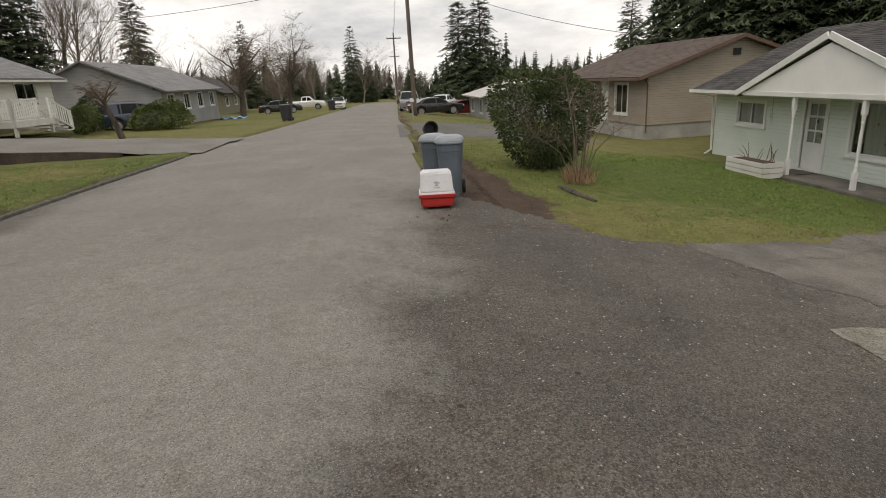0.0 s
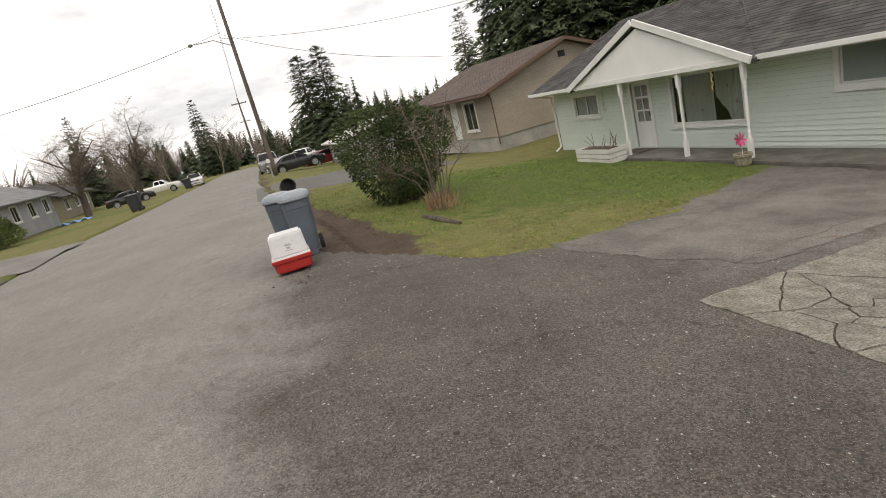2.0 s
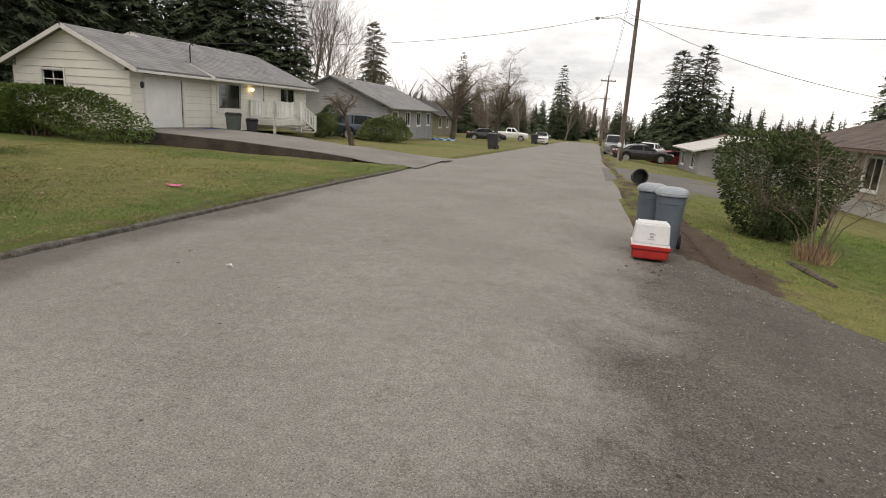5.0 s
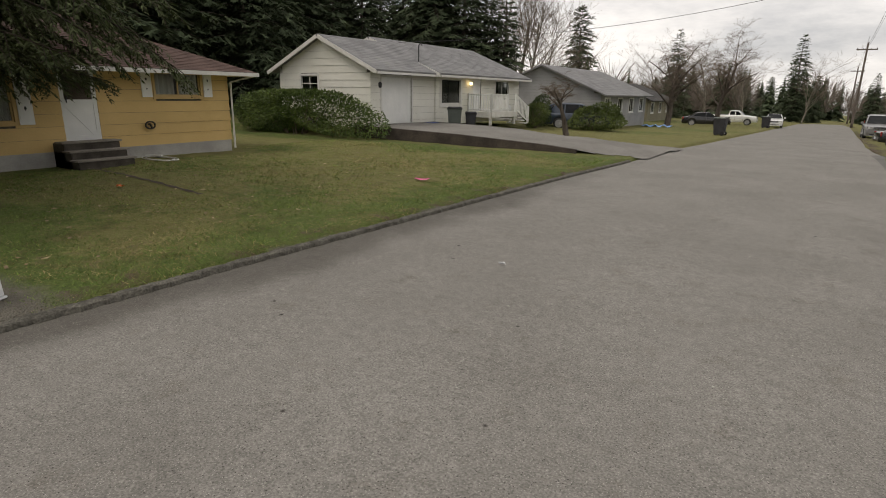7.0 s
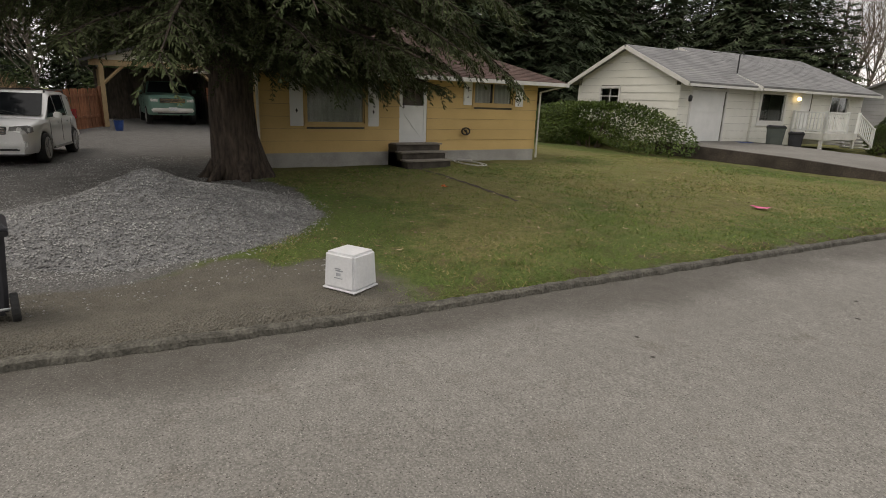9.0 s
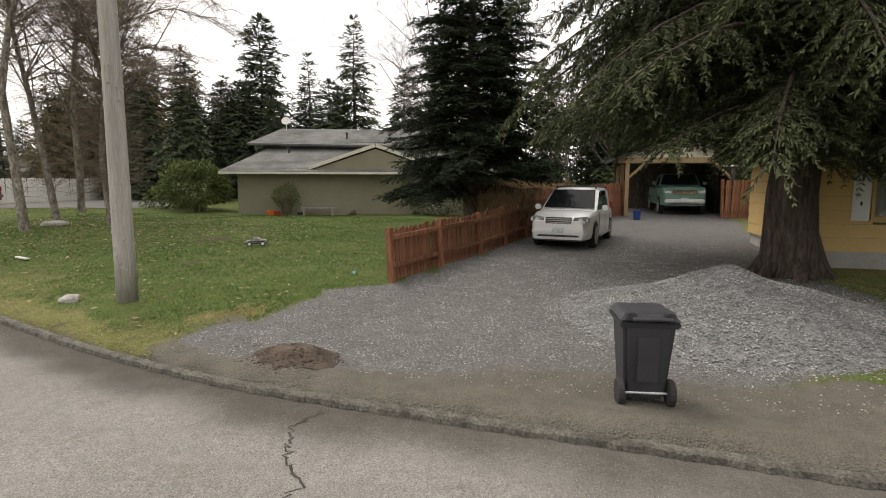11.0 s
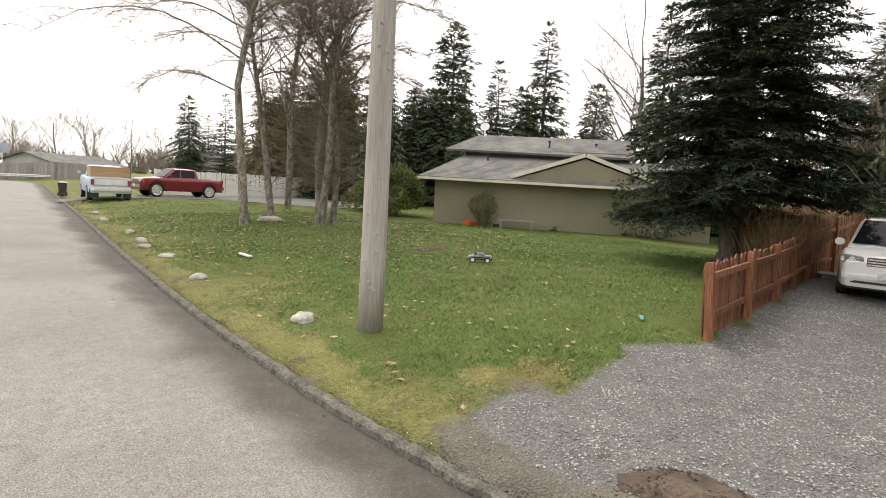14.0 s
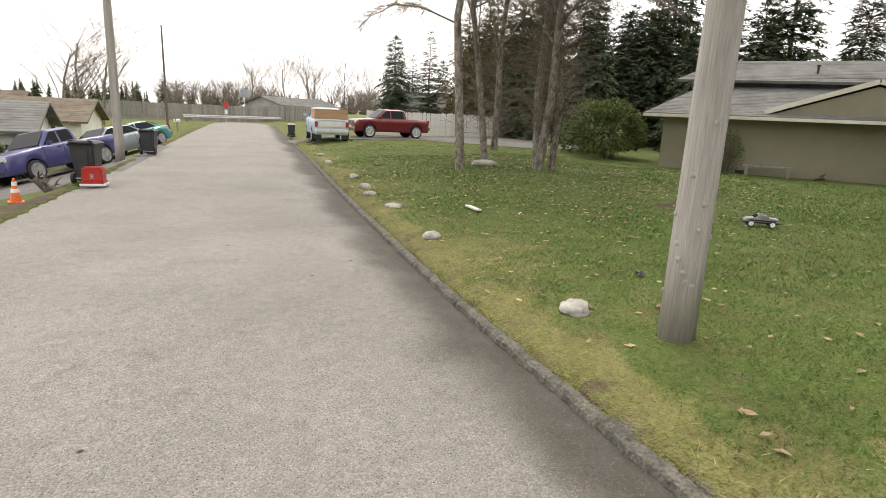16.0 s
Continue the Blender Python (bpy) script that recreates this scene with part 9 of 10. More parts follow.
garden_bench()
solid("terracotta_pot", B().lathe([(0.1, 0), (0.15, 0.05), (0.17, 0.22), (0.19, 0.26), (0.14, 0.26)], 14), M_orange, "toppled terracotta pot by the shrub", "flower pot", at=on(-28.75, -15.7, 0.0))
solid("flower_pot", B().lathe([(0.1, 0), (0.14, 0.05), (0.15, 0.2), (0.17, 0.22), (0.12, 0.22)], 14), M_red, "small red pot by the shrub", "flower pot", at=on(-28.85, -15.35, 0.0))
lg = thing("fallen_branch", "broken branch with side twigs by the olive wall", "branch", on(-30.2, -12.0, 0))
part("limb", B().tube([(-0.5, 0, 0.06), (0.1, 0.05, 0.1), (0.5, -0.05, 0.05)], [0.05, 0.06, 0.03], 7), M_bark, lg)
for k in range(6):
    part("twig", B().tube([(0.1 * k - 0.3, 0, 0.08), (0.1 * k - 0.35, 0.1, 0.25)], [0.02, 0.008], 4), M_bark, lg)


def bicycle():
    ob = thing("bicycle", "small bicycle lying by the olive wall", "bicycle", on(-31.55, -8.0, 0.02, 104))
    for x in (-0.4, 0.4):
        part("wheel", B().tube([(x + 0.25 * math.cos(a), 0, 0.27 + 0.25 * math.sin(a)) for a in np.linspace(0, 6.283, 17)], 0.022, 5), M_tyre, ob)
    part("frame", B().tube([(-0.4, 0, 0.27), (-0.1, 0, 0.55), (0.3, 0, 0.58), (0.4, 0, 0.27)], 0.02, 6).tube([(-0.1, 0, 0.55), (0.0, 0, 0.27), (0.3, 0, 0.55)], 0.02, 6), M_steel, ob)
    part("saddle", B().box(-0.22, 0.0, -0.05, 0.05, 0.62, 0.67).mesh("saddle", False, 0.015), M_black, ob)
    part("handlebar", B().tube([(0.28, -0.22, 0.74), (0.3, 0, 0.72), (0.28, 0.22, 0.74)], 0.014, 6), M_black, ob)
    return ob


bicycle()


def rc_truck():
    """The toy truck, a hand's length high."""
    ob = thing("toy_truck", "silver and black radio-controlled short-course truck", "toy car", on(-17.2, -9.4, 0.02, -60))
    b = B().prism([(-0.27, 0.09), (-0.27, 0.15), (-0.12, 0.16), (-0.07, 0.21), (0.06, 0.21), (0.12, 0.155), (0.25, 0.135), (0.28, 0.08)], "y", -0.12, 0.12)
    part("shell", b.mesh("shell", False, 0.012), M_rim, ob)
    part("windshield", B().prism([(0.065, 0.205), (0.122, 0.158), (0.13, 0.162), (0.07, 0.212)], "y", -0.1, 0.1), M_carglass, ob)
    part("chassis", B().box(-0.28, 0.28, -0.09, 0.09, 0.055, 0.085).mesh("chassis", False, 0.006), M_black, ob)
    for s in (-1, 1):
        part("decal", B().box(-0.22, 0.2, s * 0.121 - 0.001, s * 0.121 + 0.001, 0.1, 0.125), M_black, ob)
    part("roof_decal", B().box(-0.05, 0.05, -0.06, 0.06, 0.21, 0.212), M_black, ob)
    part("rear_bumper", B().tube([(-0.27, -0.1, 0.07), (-0.31, -0.08, 0.08), (-0.31, 0.08, 0.08), (-0.27, 0.1, 0.07)], 0.01, 6), M_black, ob)
    part("front_bumper", B().tube([(0.27, -0.1, 0.06), (0.31, -0.06, 0.06), (0.31, 0.06, 0.06), (0.27, 0.1, 0.06)], 0.01, 6), M_black, ob)
    ty, rm = wheel_meshes(0.055, 0.05)
    for x in (-0.17, 0.17):
        for s in (-1, 1):
            w = part("tyre", ty, M_tyre, ob)
            w.matrix_basis = pose(x, s * 0.125, 0.055, 0, 0, 0 if s < 0 else 180)
            part("rim", rm, M_tote, w)
    return ob


rc_truck()
solid("plastic_drum", B().lathe([(0.24, 0), (0.3, 0.02), (0.33, 0.5), (0.35, 0.52), (0.35, 0.56), (0.31, 0.56), (0.3, 0.5), (0.26, 0.06)], 22, Matrix.Rotation(1.45, 4, 'X')), M_black, "black plastic drum lying on its side", "plastic drum", at=on(1.35, 21.4, 0.25, 8) @ Matrix.Diagonal((0.76, 0.76, 0.76, 1)))


def traffic_cone():
    ob = thing("traffic_cone", "orange traffic cone with white bands", "traffic cone", on(-7.35, -18.9, 0.0))
    part("base", B().box(-0.13, 0.13, -0.13, 0.13, 0, 0.025).mesh("base", False, 0.008), M_orange, ob)
    part("cone", B().lathe([(0.095, 0.025), (0.02, 0.45), (0.014, 0.455)], 16), M_orange, ob)
    for z, r in ((0.19, 0.066), (0.32, 0.043)):
        part("band", B().lathe([(r + 0.004, z), (r - 0.008, z + 0.07)], 16), M_tote, ob)
    return ob


traffic_cone()
bkt = thing("bucket", "small blue plastic bucket beside the carport post", "bucket", on(-28.3, 1.45, 0.0))
part("pail", B().lathe([(0.13, 0.0), (0.17, 0.36), (0.185, 0.38), (0.16, 0.38), (0.12, 0.03)], 18), M_bluep, bkt)
part("bail", B().tube([(0, 0.18 * math.cos(a), 0.37 + 0.1 * math.sin(a)) for a in np.linspace(0, math.pi, 9)], 0.006, 5), M_black, bkt)
blk = thing("timber_step", "small weathered plank step beside the fence", "step", on(-24.0, -2.15, 0.0, 12))
for k in range(3):
    part("plank", B().box(-0.4, 0.4, -0.24 + 0.165 * k, -0.09 + 0.165 * k, 0.14, 0.17), M_tread, blk)
for x in (-0.32, 0.28):
    part("bearer", B().box(x, x + 0.05, -0.22, 0.22, 0.0, 0.138), M_tread, blk)
bk = bare_tree_meshes(91, 0.7, 0.16, 1.2, 6, 2, (2.2, -1.0), 0.5, 0.3, 0.02, 2)
sob = thing("stump", "old gnarled stump on the far verge", "tree stump", on(-8.3, -21.3, 0.0))
part("wood", bk[0], M_bark, sob)
part("root", bk[1], M_bark, sob)
solid("timber_edging", B().box(-3.2, 3.2, -0.1, 0.1, 0, 0.22).mesh("timber_edging", False, 0.01), M_brownpaint, "dark timber edging across the drive", "log", at=on(-5.6, -23.2, 0, -23))


def mailbox(x, y, rz, label):
    ob = thing("mailbox", label, "mailbox", on(x, y, 0, rz))
    part("post", B().box(-0.05, 0.05, -0.05, 0.05, -0.05, 1.0), M_greywood, ob)
    arch = [(-0.1, 0), (0.1, 0), (0.1, 0.14)] + [(0.1 * math.cos(a), 0.14 + 0.1 * math.sin(a)) for a in np.linspace(0.2, 2.94, 8)] + [(-0.1, 0.14)]
    part("box", B().prism([(p[0], p[1] + 1.0) for p in arch], "y", -0.26, 0.26).mesh("box", False, 0.008), M_tote, ob)
    part("flag", B().box(0.105, 0.115, -0.1, -0.06, 1.05, 1.3), M_red, ob)
    return ob


mailbox(-22.2, -58.6, 60, "white mailbox on a grey post")
mailbox(2.0, 38.2, 0, "dark mailbox on a grey post")


def guard_rail():
    ob = thing("guard_rail", "steel guard rail across the road's end", "guard rail", on(-33, -72.6, 0, 13))
    prof = [(-0.03, 0.45), (0.02, 0.5), (-0.03, 0.58), (0.02, 0.66), (-0.03, 0.75), (-0.06, 0.75), (-0.01, 0.66), (-0.06, 0.58), (-0.01, 0.5), (-0.06, 0.45)]
    part("rail", B().prism(prof, "x", -7.5, 6.5), M_steel, ob)
    for k in range(7):
        part("post", B().box(-7.2 + k * 2.2, -7.0 + k * 2.2, -0.22, -0.06, -0.1, 0.78), M_greywood, ob)
    return ob


guard_rail()
sg = thing("road_sign", "red octagonal end-of-road marker on a post", "sign", on(-31.6, -72.0, 0, 25))
part("post", B().tube([(0, 0, 0), (0, 0, 2.3)], 0.03, 8), M_steel, sg)
part("marker", B().prism([(0.45 * math.cos(a), 1.95 + 0.45 * math.sin(a)) for a in np.linspace(0.39, 6.67, 8, endpoint=False)], "y", 0.03, 0.05), M_red, sg)
part("plaque", B().box(-0.22, 0.22, 0.03, 0.05, 0.95, 1.4), M_tote, sg)
bk2 = thing("basketball_hoop", "grey basketball hoop beyond the fence", "basketball hoop", on(-38, -82, 0, 25))
part("post", B().tube([(0, 0, 0), (0, 0, 3.2)], 0.06, 8), M_steel, bk2)
part("backboard", B().box(-0.9, 0.9, 0.1, 0.15, 2.9, 4.0), M_binlid, bk2)

# litter
for x, y, w, mat, lb in [(-9.2, 11.28, 0.3, M_pink, "crumpled pink paper on the lawn"), (-4.9, 6.65, 0.06, M_tote, "white scrap on the road"), (-13.3, 6.7, 0.14, M_orange, "orange wrapper on the lawn"), (-13.8, -5.2, 0.12, P_teal, "green plastic scrap in the grass"), (-12.5, -9.05, 0.14, M_black, "black plastic scrap in the grass")]:
    rng = random.Random(int(abs(x * 31)))
    b = B()
    g = [[(w * (i / 4 - 0.5) + rng.uniform(-0.02, 0.02), w * 0.7 * (j / 3 - 0.5) + rng.uniform(-0.02, 0.02), rng.uniform(0.0, 0.045)) for i in range(5)] for j in range(4)]
    b.add([p for r in g for p in r], [(j * 5 + i, j * 5 + i + 1, (j + 1) * 5 + i + 1, (j + 1) * 5 + i) for j in range(3) for i in range(4)])
    z = 0.02 if x < np.interp(y, KY, KX) else 0.0
    mm = on(x, y, 0.03) if z else pose(x, y, road_top(x, y) + 0.004)
    solid("litter", b, mat, lb, "litter", at=mm)
tp = [[(-1.2 + 2.4 * i / 12, -0.8 + 1.6 * j / 8, 0.12 + 0.12 * math.sin(i * 1.7 + j) * math.cos(j * 1.3)) for i in range(13)] for j in range(9)]
solid("tarp", B().add([p for r in tp for p in r], [(j * 13 + i, j * 13 + i + 1, (j + 1) * 13 + i + 1, (j + 1) * 13 + i) for j in range(8) for i in range(12)]), M_tarp, "rumpled blue tarp under the tree", "tarp", at=on(-12.8, 53.5, 0.0, 20))
solid("hose", B().tube([(0.5 * math.cos(a) * (1 + 0.05 * a), 0.22 * math.sin(a) * (1 + 0.05 * a), 0.03) for a in np.linspace(0, 12, 40)], 0.014, 5), M_fascia, "pale hose coiled on the grass by the steps", "hose", at=on(-17.0, 9.9, 0.0))


# ---------- far houses ----------
def far_house(x, y, rz, L, D, eave, ridge, wallmat, roofmat, label, windows=3, garage=False, z=None):
    """A simple gabled house: ridge along local x, front towards -y."""
    zz = float(ground_z(x, y)) if z is None else z
    h = thing("house", label, "house", pose(x, y, zz, 0, 0, rz))
    w = Matrix.Identity(4)
    n = windows
    ops = [(L * (i + 0.5) / n - 0.65, L * (i + 0.5) / n + 0.65, 0.9, 1.95) for i in range(n)]
    fr = wallm(-L / 2, -D / 2, 0)
    wall(h, fr, L, -0.9, eave, ops, wallmat, 0.22)
    for o in ops:
        window(h, fr, *o, cols=2)
    wall(h, wallm(L / 2, -D / 2, 90), D, -0.9, eave, [], wallmat, 0.22, gable=(D / 2, ridge))
    wall(h, wallm(-L / 2, D / 2, -90), D, -0.3, eave, [], wallmat, 0.22, gable=(D / 2, ridge))
    wall(h, wallm(L / 2, D / 2, 180), L, -0.3, eave, [], wallmat)
    s = (ridge - eave) / (D / 2)
    e = 0.6
    for sg in (-1, 1):
        ye = sg * (D / 2 + e)
        z0 = eave - e * s + 0.1
        shingles(h, "roof", (-L / 2 - 0.5, ye, z0), (L / 2 + 0.5, ye, z0), (L / 2 + 0.5, 0, ridge + 0.1), (-L / 2 - 0.5, 0, ridge + 0.1), roofmat, rowh=0.35, tab=0.9)
    return h


M_greyside = surf("grey_siding", (0.26, 0.26, 0.26), (0.33, 0.33, 0.33), 0.8, 0.7, 0.1, 40, rnd=0.03, fine=0.05)
M_brownroof = surf("tan_shingle", (0.10, 0.082, 0.06), (0.165, 0.132, 0.095), 1.6, 0.9, 0.4, 50, fine=0.2, island=0.1)
far_house(-19.0, 49.0, 90, 14, 9, 2.35, 4.25, M_greyside, M_shinglel, "grey gabled house beyond the white one", 4)
far_house(-20.0, 70.0, 90, 12, 8, 2.3, 3.9, M_olive, M_shingle, "olive house further down the street", 3)
far_house(12.5, 50.5, -90, 8, 8, 2.3, 3.3, M_greyside, M_metalroof, "grey house with pale metal roof", 2)
far_house(16.0, 66.0, -90, 10, 8, 2.3, 3.6, M_tan, M_brownpaint, "low brown house down the street", 2)
far_house(14.0, 84.0, -90, 10, 8, 2.3, 3.5, M_greyside, M_shingle, "grey house down the street", 2)
far_house(-5.6, -38.85, 166, 9, 7, 2.0, 3.0, M_wwhite, M_shingleo, "cream house with green-grey gable roof across the road", 2, z=-1.4)
far_house(-10.7, -52.6, 160, 8, 7, 2.1, 3.3, M_wwhite, M_brownroof, "cream house with tan roof across the road", 2, z=-1.5)
far_house(-7.5, -63.0, 162, 9, 7, 2.1, 3.6, M_wwhite, M_brownroof, "tan-roofed house beyond its neighbour", 2, z=-1.4)
far_house(-47.0, -86.0, 20, 12, 7, 2.0, 3.0, M_greyside, M_shingleo, "pale roofed house beyond the road's end", 3)
far_house(-46.5, -55.5, 130, 6, 5, 2.5, 3.8, M_greywood, M_shingleo, "weathered grey shed behind the white fence", 1)

# sunken edging from the steps across the lawn
b = B()
for i in range(24):
    t0, t1 = i / 24, (i + 1) / 24
    for t in (t0,):
        x0, y0, x1, y1 = -16.6 + 5.0 * t0, 7.9 - 0.62 * t0, -16.6 + 5.0 * t1, 7.9 - 0.62 * t1
        w0, w1 = 0.05 + 0.025 * math.sin(i * 2.1), 0.05 + 0.025 * math.sin((i + 1) * 2.1)
        z0, z1 = float(ground_z(x0, y0)) + 0.012, float(ground_z(x1, y1)) + 0.012
        b.add([(x0, y0 - w0, z0), (x1, y1 - w1, z1), (x1, y1 + w1, z1), (x0, y0 + w0, z0)], [(0, 1, 2, 3)])
solid("bare_strip", b, M_soil, "bare earth strip across the lawn from the steps", "soil", "structure")

# ---------- grass, stones and leaves ----------
rs = np.random.RandomState(7)
SPOTS = np.array([(-0.5, 1.0), (-2.6, 0.9), (-3.4, -0.2), (-4.6, -2.7), (-5.6, -4.0), (-6.6, -5.5)])


def free_of_things(x, y):
    """Open lawn: outside houses, drives and walls."""
    ok = ~((x < -16.9) & (x > -27) & (y > 4) & (y < 13.4)) & ~((x > 10.4) & (y > 2)) & ~((x < -16) & (y > 18.5)) & ~wdrive_in(x, y) & ~((y > 18.3) & (y < 19.6) & (x < -7.9) & (x > -26))
    u = (x + 29.0) * 0.948 + (y + 17.6) * 0.317
    ok &= ~((u < 0.1) & (y > -18) & (y < -5))
    ok &= ~((x > 0) & (y < np.interp(x, [0, 0.75, 1.2, 1.86, 2.5, 3.1, 3.9, 5.0, 6.2, 7.4, 8.8, 10.6], [10.7, 10.35, 9.6, 8.8, 8.05, 7.75, 7.85, 8.1, 8.45, 8.95, 9.55, 10.2])))
    return ok & ~in_road(x, y)


def blades(name, n, box, h0, h1, mat, label, keep, flat=1.0):
    x = rs.uniform(box[0], box[1], n)
    y = rs.uniform(box[2], box[3], n)
    d = np.min(np.hypot(x[:, None] - SPOTS[:, 0], y[:, None] - SPOTS[:, 1]), 1)
    ok = free_of_things(x, y) & (gravel_mask(x, y) < 0.3) & (rs.rand(n) > np.maximum(dirt_mask(x, y), grit_mask(x, y)) * 1.3) & (rs.rand(n) < np.minimum(1, (5.0 / d) ** 1.1)) & keep(x, y)
    x, y, d = x[ok], y[ok], d[ok]
    k = len(x)
    z = ground_z(x, y)
    a = rs.uniform(0, 2 * np.pi, k)
    tall = (h0 + (h1 - h0) * rs.rand(k)) * np.clip(0.9 + 0.75 * blotch(x - 9, y + 5), 0.35, 2.0)
    w = 0.0036 * np.maximum(1, d / 7) * rs.uniform(0.8, 1.5, k)
    lean = flat * tall * rs.uniform(0.7, 2.2, k)
    b2 = rs.uniform(0, 2 * np.pi, k)
    v = np.empty((k, 3, 3))
    v[:, 0] = np.stack([x - np.cos(a) * w, y - np.sin(a) * w, z - 0.006], 1)
    v[:, 1] = np.stack([x + np.cos(a) * w, y + np.sin(a) * w, z - 0.006], 1)
    v[:, 2] = np.stack([x + np.cos(b2) * lean, y + np.sin(b2) * lean, z + tall], 1)
    me = bpy.data.meshes.new(name)
    me.vertices.add(3 * k)
    me.vertices.foreach_set("co", v.reshape(-1))
    me.loops.add(3 * k)
    me.loops.foreach_set("vertex_index", np.arange(3 * k, dtype=np.int32))
    me.polygons.add(k)
    me.polygons.foreach_set("loop_start", np.arange(0, 3 * k, 3, dtype=np.int32))
    me.update()
    me.validate()
    me.materials.append(mat)
    tagged(new(name, me), label, "grass", kind="stuff")


def blotch(x, y):
    """Uneven patches, -1 to 1, a hand's width to a few steps across."""
    return 0.5 * wob(x + 0.7 * wob(x, y, 1.1), y, 0.9) + 0.35 * wob(x, y + 0.5 * wob(x, y, 2.0), 2.3) + 0.3 * wob(x, y, 5.6)


def mossy(x, y):
    return rs.rand(len(x)) < moss_mask(x, y) * (0.75 + 0.6 * blotch(x, y))


def green(x, y):
    return rs.rand(len(x)) > moss_mask(x, y) * (0.85 + 0.5 * blotch(x, y))


def strawy(x, y):
    return rs.rand(len(x)) < np.clip(0.28 + 1.2 * blotch(x + 31, y - 17), 0, 1)


blades("grass", 840000, (-29, -8.6, -24, -3.4), 0.014, 0.05, M_grass, "green winter grass on the open lot", green)
blades("grass", 150000, (-31, -14, -35, -24), 0.014, 0.05, M_grass, "green winter grass at the far end of the lot", lambda x, y: green(x, y) & (y > np.interp(x, [-38, -34, -32, -30, -28.8, -24, -20], [-26.5, -25.8, -25.9, -28.9, -33, -34.6, -35]) + 0.2))
blades("grass", 240000, (-18, -7.0, 2, 18.8), 0.015, 0.045, M_grasspale, "green winter grass before the yellow house", green)
blades("grass", 220000, (0.3, 10.5, 7.6, 20), 0.015, 0.045, M_grasspale, "green winter grass before the mint house", green)
blades("mossy_grass", 90000, (-20, -8.6, -22, -4), 0.012, 0.04, M_moss, "yellowed mossy grass along the kerb", mossy)
blades("mossy_grass", 120000, (-18, -7.0, 2, 18.8), 0.012, 0.04, M_moss, "yellowed mossy grass before the yellow house", mossy)
blades("mossy_grass", 90000, (0.3, 10.5, 7.6, 20), 0.012, 0.04, M_moss, "yellowed mossy grass before the mint house", mossy)

M_straw = leaf_material("dead_straw_blades", (0.24, 0.19, 0.085), (0.40, 0.33, 0.165), 0.35, 0.9, 0.1)
blades("dead_grass", 230000, (-18, -7.0, 2, 18.8), 0.010, 0.034, M_straw, "flattened straw-coloured grass before the yellow house", strawy, 2.2)
blades("dead_grass", 45000, (0.3, 6.5, 7.6, 20), 0.008, 0.03, M_straw, "flattened straw-coloured grass beside the bins", lambda x, y: strawy(x, y) & (rs.rand(len(x)) < sstep(4.5, 1.5, x)), 2.2)
blades("dead_grass", 60000, (-22, -8.6, -22, -4), 0.008, 0.03, M_straw, "straw-coloured grass scattered over the open lot", lambda x, y: strawy(x, y) & (rs.rand(len(x)) < 0.4), 2.2)
blades("dead_grass", 26000, (-12.2, -9.0, -7.4, -4.6), 0.008, 0.03, M_straw, "pale straw patch at the edge of the gravel", lambda x, y: rs.rand(len(x)) < 1.2 * sstep(0.75, 0.25, np.hypot((x + 10.45) * 0.8, (y + 5.75) * 1.5) + 0.3 * wob(x, y, 4.1)), 2.2)


def scatter_stones(name, x, y, z, size, mat, label):
    """Small irregular octahedra, joined."""
    k = len(x)
    base = np.array([(1, 0, 0), (-1, 0, 0), (0, 1, 0), (0, -1, 0), (0, 0, 1), (0, 0, -1)], float)
    f = np.array([(0, 2, 4), (2, 1, 4), (1, 3, 4), (3, 0, 4), (2, 0, 5), (1, 2, 5), (3, 1, 5), (0, 3, 5)])
    a = rs.uniform(0, 2 * np.pi, k)
    sc = size[:, None, None] * rs.uniform(0.5, 1.2, (k, 6, 1)) * np.array([1, 1, 0.65])
    v = base[None] * sc
    c, s = np.cos(a)[:, None], np.sin(a)[:, None]
    v = np.stack([v[:, :, 0] * c - v[:, :, 1] * s, v[:, :, 0] * s + v[:, :, 1] * c, v[:, :, 2]], -1)
    v += np.stack([x, y, z + size * 0.25], -1)[:, None]
    faces = (f[None] + 6 * np.arange(k)[:, None, None]).reshape(-1)
    me = bpy.data.meshes.new(name)
    me.vertices.add(6 * k)
    me.vertices.foreach_set("co", v.reshape(-1))
    me.loops.add(len(faces))
    me.loops.foreach_set("vertex_index", faces.astype(np.int32))
    me.polygons.add(len(faces) // 3)
    me.polygons.foreach_set("loop_start", np.arange(0, len(faces), 3, dtype=np.int32))
    me.update()
    me.validate()
    me.materials.append(mat)
    return me


x = rs.uniform(-21, -9.0, 80000)
y = rs.uniform(-6.2, 4.2, 80000)
d = np.min(np.hypot(x[:, None] - SPOTS[:, 0], y[:, None] - SPOTS[:, 1]), 1)
ok = (rs.rand(len(x)) < gravel_mask(x, y) ** 1.5 * np.minimum(1, (8 / d) ** 1.2)) | ((rs.rand(len(x)) < 0.16 * grit_mask(x, y)) & (y < 3))
x, y = x[ok], y[ok]
tagged(new("gravel", scatter_stones("gravel", x, y, ground_z(x, y), rs.uniform(0.006, 0.018, len(x)), M_stone, "")), "loose grey crushed stone on the drive", "gravel", kind="stuff")

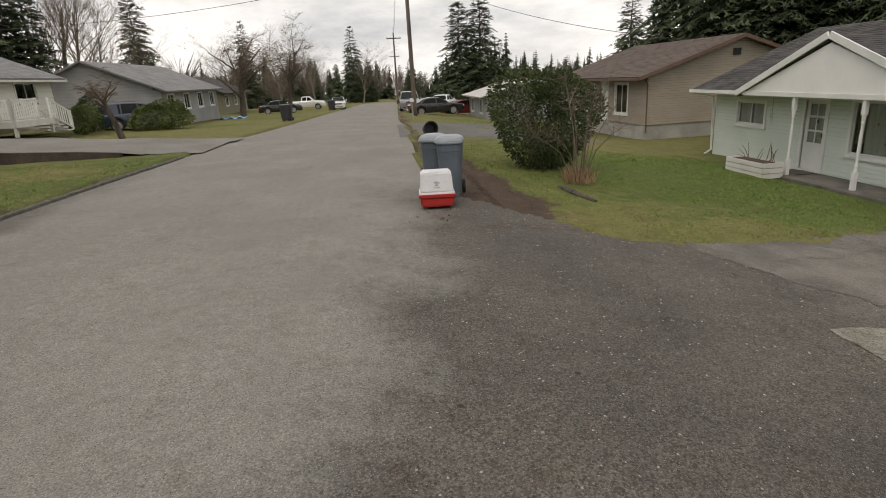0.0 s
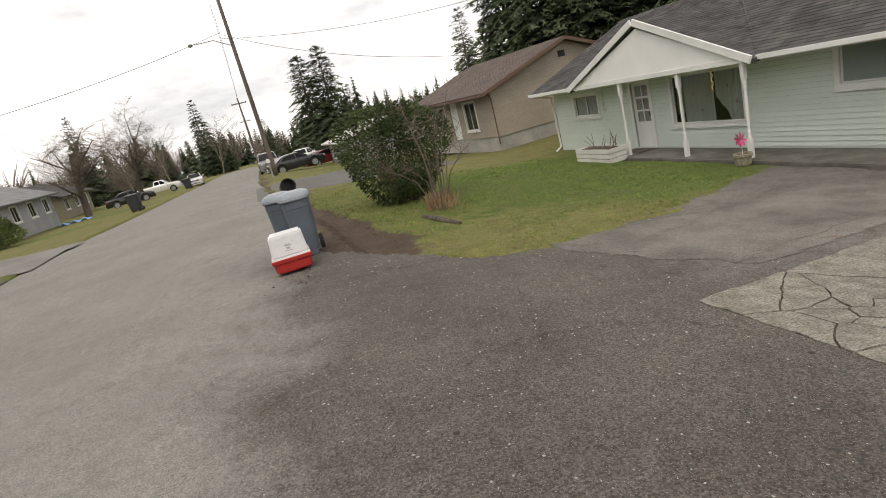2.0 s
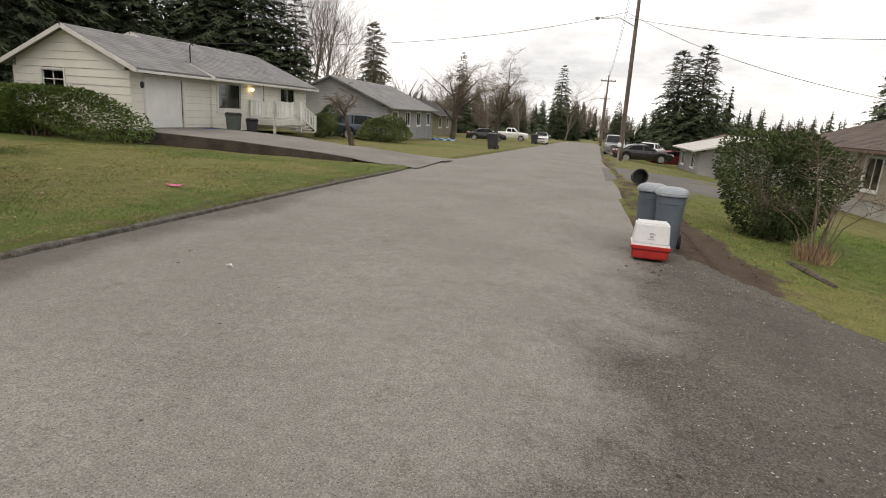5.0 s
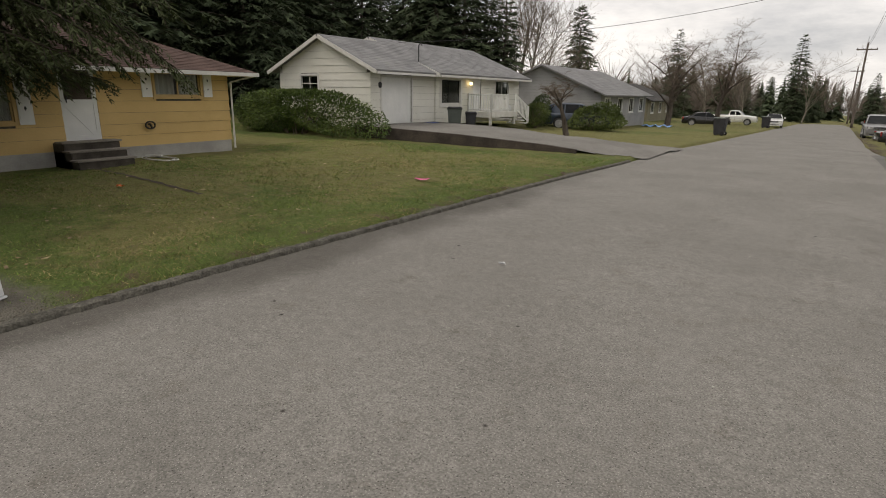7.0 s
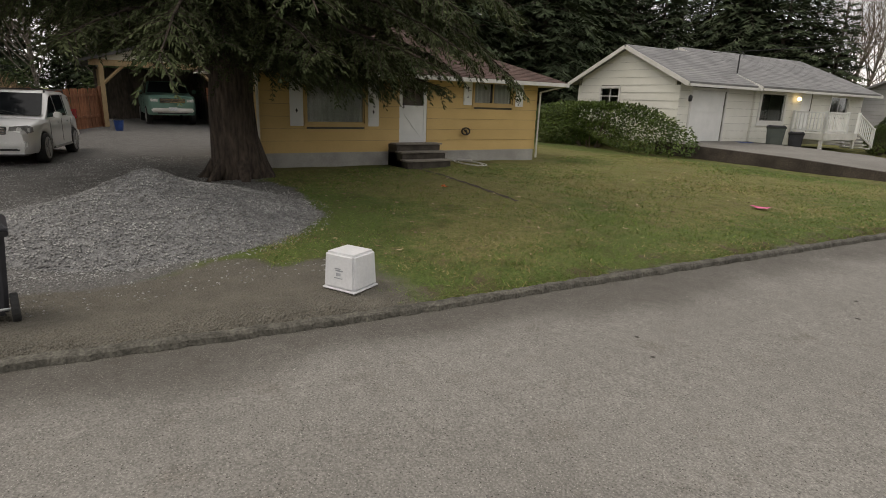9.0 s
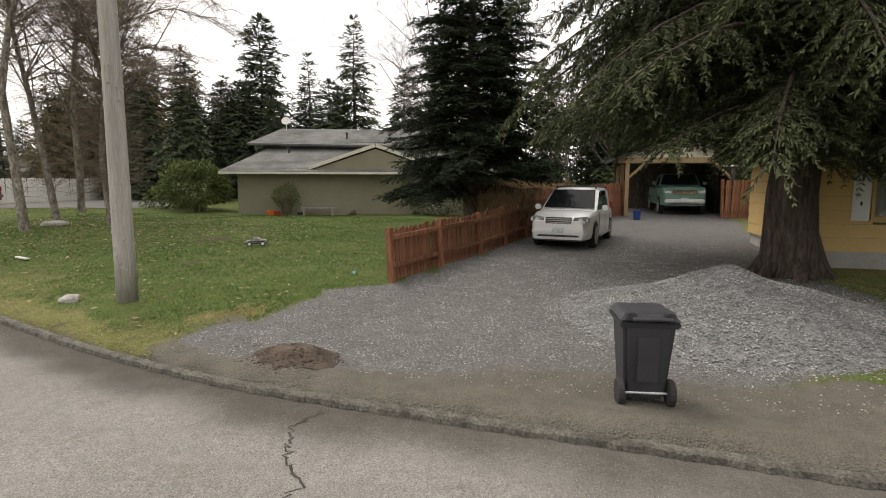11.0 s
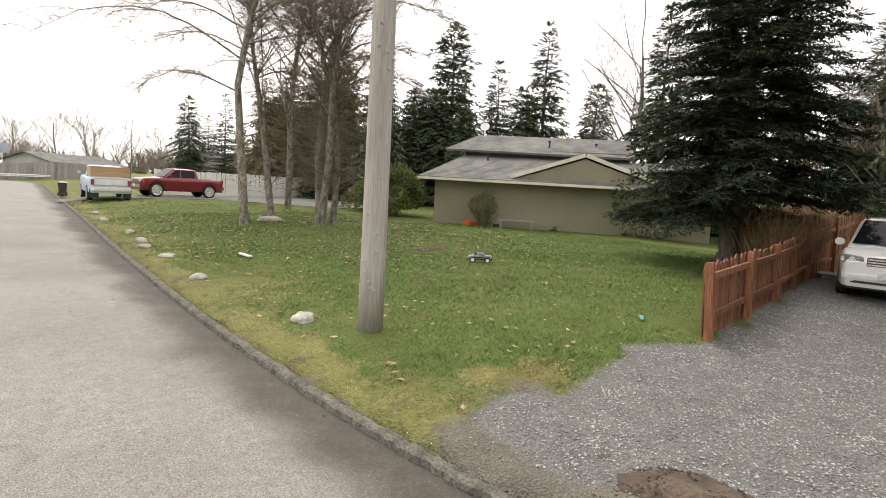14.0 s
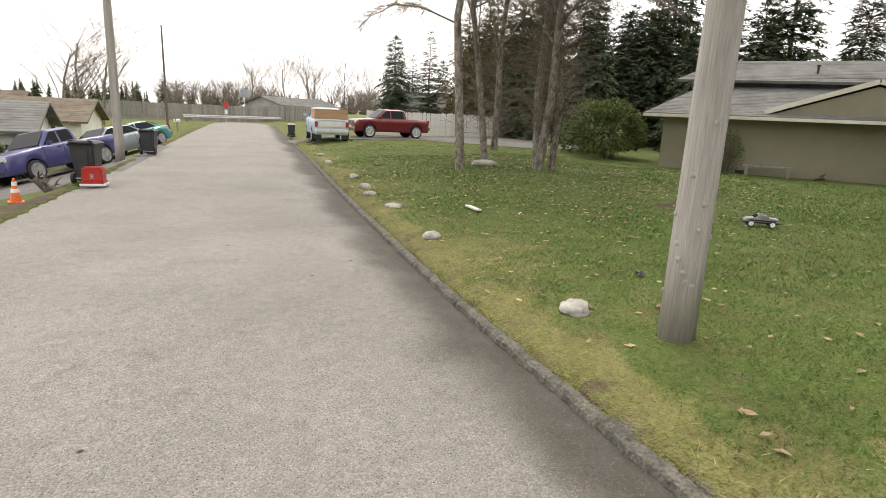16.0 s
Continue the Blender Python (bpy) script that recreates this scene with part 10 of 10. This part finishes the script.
# the heap of crushed stone
pile = thing("gravel_pile", "heap of grey crushed stone dumped beside the drive", "gravel pile", pose(PILE[0], PILE[1], float(ground_z(*PILE))))
pm = sheet("mound", PILE[0] - 2.7, PILE[0] + 2.7, PILE[1] - 2.6, PILE[1] + 2.6, 0.1, lambda x, y: ((x - PILE[0]) / 2.6) ** 2 + ((y - PILE[1]) / 2.5) ** 2 < 1.0, lambda x, y: ground_z(x, y) + pile_z(x, y) - 0.02, 0.0)
pm.transform(pile.matrix_world.inverted())
part("mound", pm, surf("heap_stone", (0.15, 0.15, 0.15), (0.25, 0.25, 0.247), 8, 0.95, 1.0, 45, fine=0.5, bdist=0.03), pile)
a, r = rs.uniform(0, 2 * np.pi, 16000), np.sqrt(rs.rand(16000))
px_, py_ = PILE[0] + 2.75 * r * np.cos(a), PILE[1] + 2.65 * r * np.sin(a)
sm = scatter_stones("stones", px_, py_, ground_z(px_, py_) + pile_z(px_, py_) - 0.012, rs.uniform(0.009, 0.024, 16000), M_stone, "")
sm.transform(pile.matrix_world.inverted())
part("stone", sm, M_stone, pile)["kind"] = "stuff"

# brown earth heap by the kerb
md = sheet("earth_mound", -10.1, -8.6, -5.0, -3.2, 0.05, lambda x, y: np.hypot((x + 9.2) / 0.48, (y + 4.0) / 0.62) < 1.0 + 0.25 * wob(x, y, 5.0), lambda x, y: ground_z(x, y) + 0.09 * sstep(1.0, 0.2, np.hypot((x + 9.2) / 0.48, (y + 4.0) / 0.62)) + 0.022 * wob(x, y, 11.0) - 0.012, 0.0)
solid("earth_mound", md, M_soil, "low mound of brown earth by the kerb", "soil")

k = 6500
x, y = rs.normal(-19.5, 4.5, k), rs.normal(-17.5, 4.5, k)
x[:1300], y[:1300] = rs.uniform(-20, -8.5, 1300), rs.uniform(-16, 15, 1300)
ok = free_of_things(x, y) & (np.interp(y, KY, KX) - x > 0.3) & (gravel_mask(x, y) < 0.2) & (grit_mask(x, y) < 0.3)
x, y = x[ok], y[ok]
k = len(x)
z = ground_z(x, y) + rs.uniform(0.015, 0.05, k)
a = rs.uniform(0, 6.283, k)
w = rs.uniform(0.025, 0.05, k)
v = np.stack([np.stack([x + np.cos(a + q) * w * s, y + np.sin(a + q) * w * s, z + rs.uniform(-0.008, 0.015, k)], 1) for q, s in ((0, 1.2), (1.57, 0.6), (3.14, 1.2), (4.71, 0.6))], 1)
lm = bpy.data.meshes.new("fallen_leaves")
lm.from_pydata(v.reshape(-1, 3).tolist(), [], np.arange(4 * k).reshape(-1, 4).tolist())
lm.materials.append(M_leaf)
tagged(new("fallen_leaves", lm), "brown fallen leaves under the alders", "leaves", kind="stuff")
x, y = rs.uniform(-7.4, 0, 700), rs.uniform(-9, 14, 700)
ok = in_road(x, y)
x, y = x[ok], y[ok]
zz = np.array([road_top(p, q) for p, q in zip(x, y)])
tagged(new("road_grit", scatter_stones("road_grit", x, y, zz - 0.004, rs.uniform(0.004, 0.012, len(x)), M_rock, "")), "loose grit scattered on the asphalt", "grit", kind="stuff")

# churned mud beside the bins
M_mud = surf("wet_mud", (0.055, 0.036, 0.026), (0.115, 0.08, 0.06), 9, 0.8, 0.5, 40, island=0.3)
k = 5200
y = rs.uniform(8.6, 17.5, k)
x = np.interp(y, RUT_Y, RUT_X) + rs.normal(0, 0.42, k) * np.interp(y, RUT_Y, [0.95, 0.8, 0.5, 0.4, 0.3])
tagged(new("mud_clods", scatter_stones("mud_clods", x, y, ground_z(x, y) - 0.008, rs.uniform(0.005, 0.026, k), M_mud, "")), "churned brown mud clods beside the bins", "mud", kind="stuff")
# twigs and grit blown over the apron
k = 3200
x, y = rs.uniform(-1.8, 5.5, k), rs.uniform(0.5, 9.5, k)
ok = apron_in(x, y) & (rs.rand(k) < apron_mask(x, y)) & ~((x > 3.3) & (y < 5.4))
x, y = x[ok], y[ok]
tagged(new("apron_grit", scatter_stones("apron_grit", x, y, apron_z(x, y), rs.uniform(0.004, 0.014, len(x)), M_rock, "")), "loose grit scattered over the dark apron", "grit", kind="stuff")
# clods on the earth mound
k = 900
a, r = rs.uniform(0, 2 * np.pi, k), np.sqrt(rs.rand(k))
x, y = -9.2 + 0.62 * r * np.cos(a), -4.0 + 0.75 * r * np.sin(a)
zc = ground_z(x, y) + 0.09 * sstep(1.0, 0.2, np.hypot((x + 9.2) / 0.48, (y + 4.0) / 0.62)) - 0.01
tagged(new("earth_clods", scatter_stones("earth_clods", x, y, zc, rs.uniform(0.004, 0.018, k), M_soil, "")), "loose clods on the brown earth mound", "soil", kind="stuff")
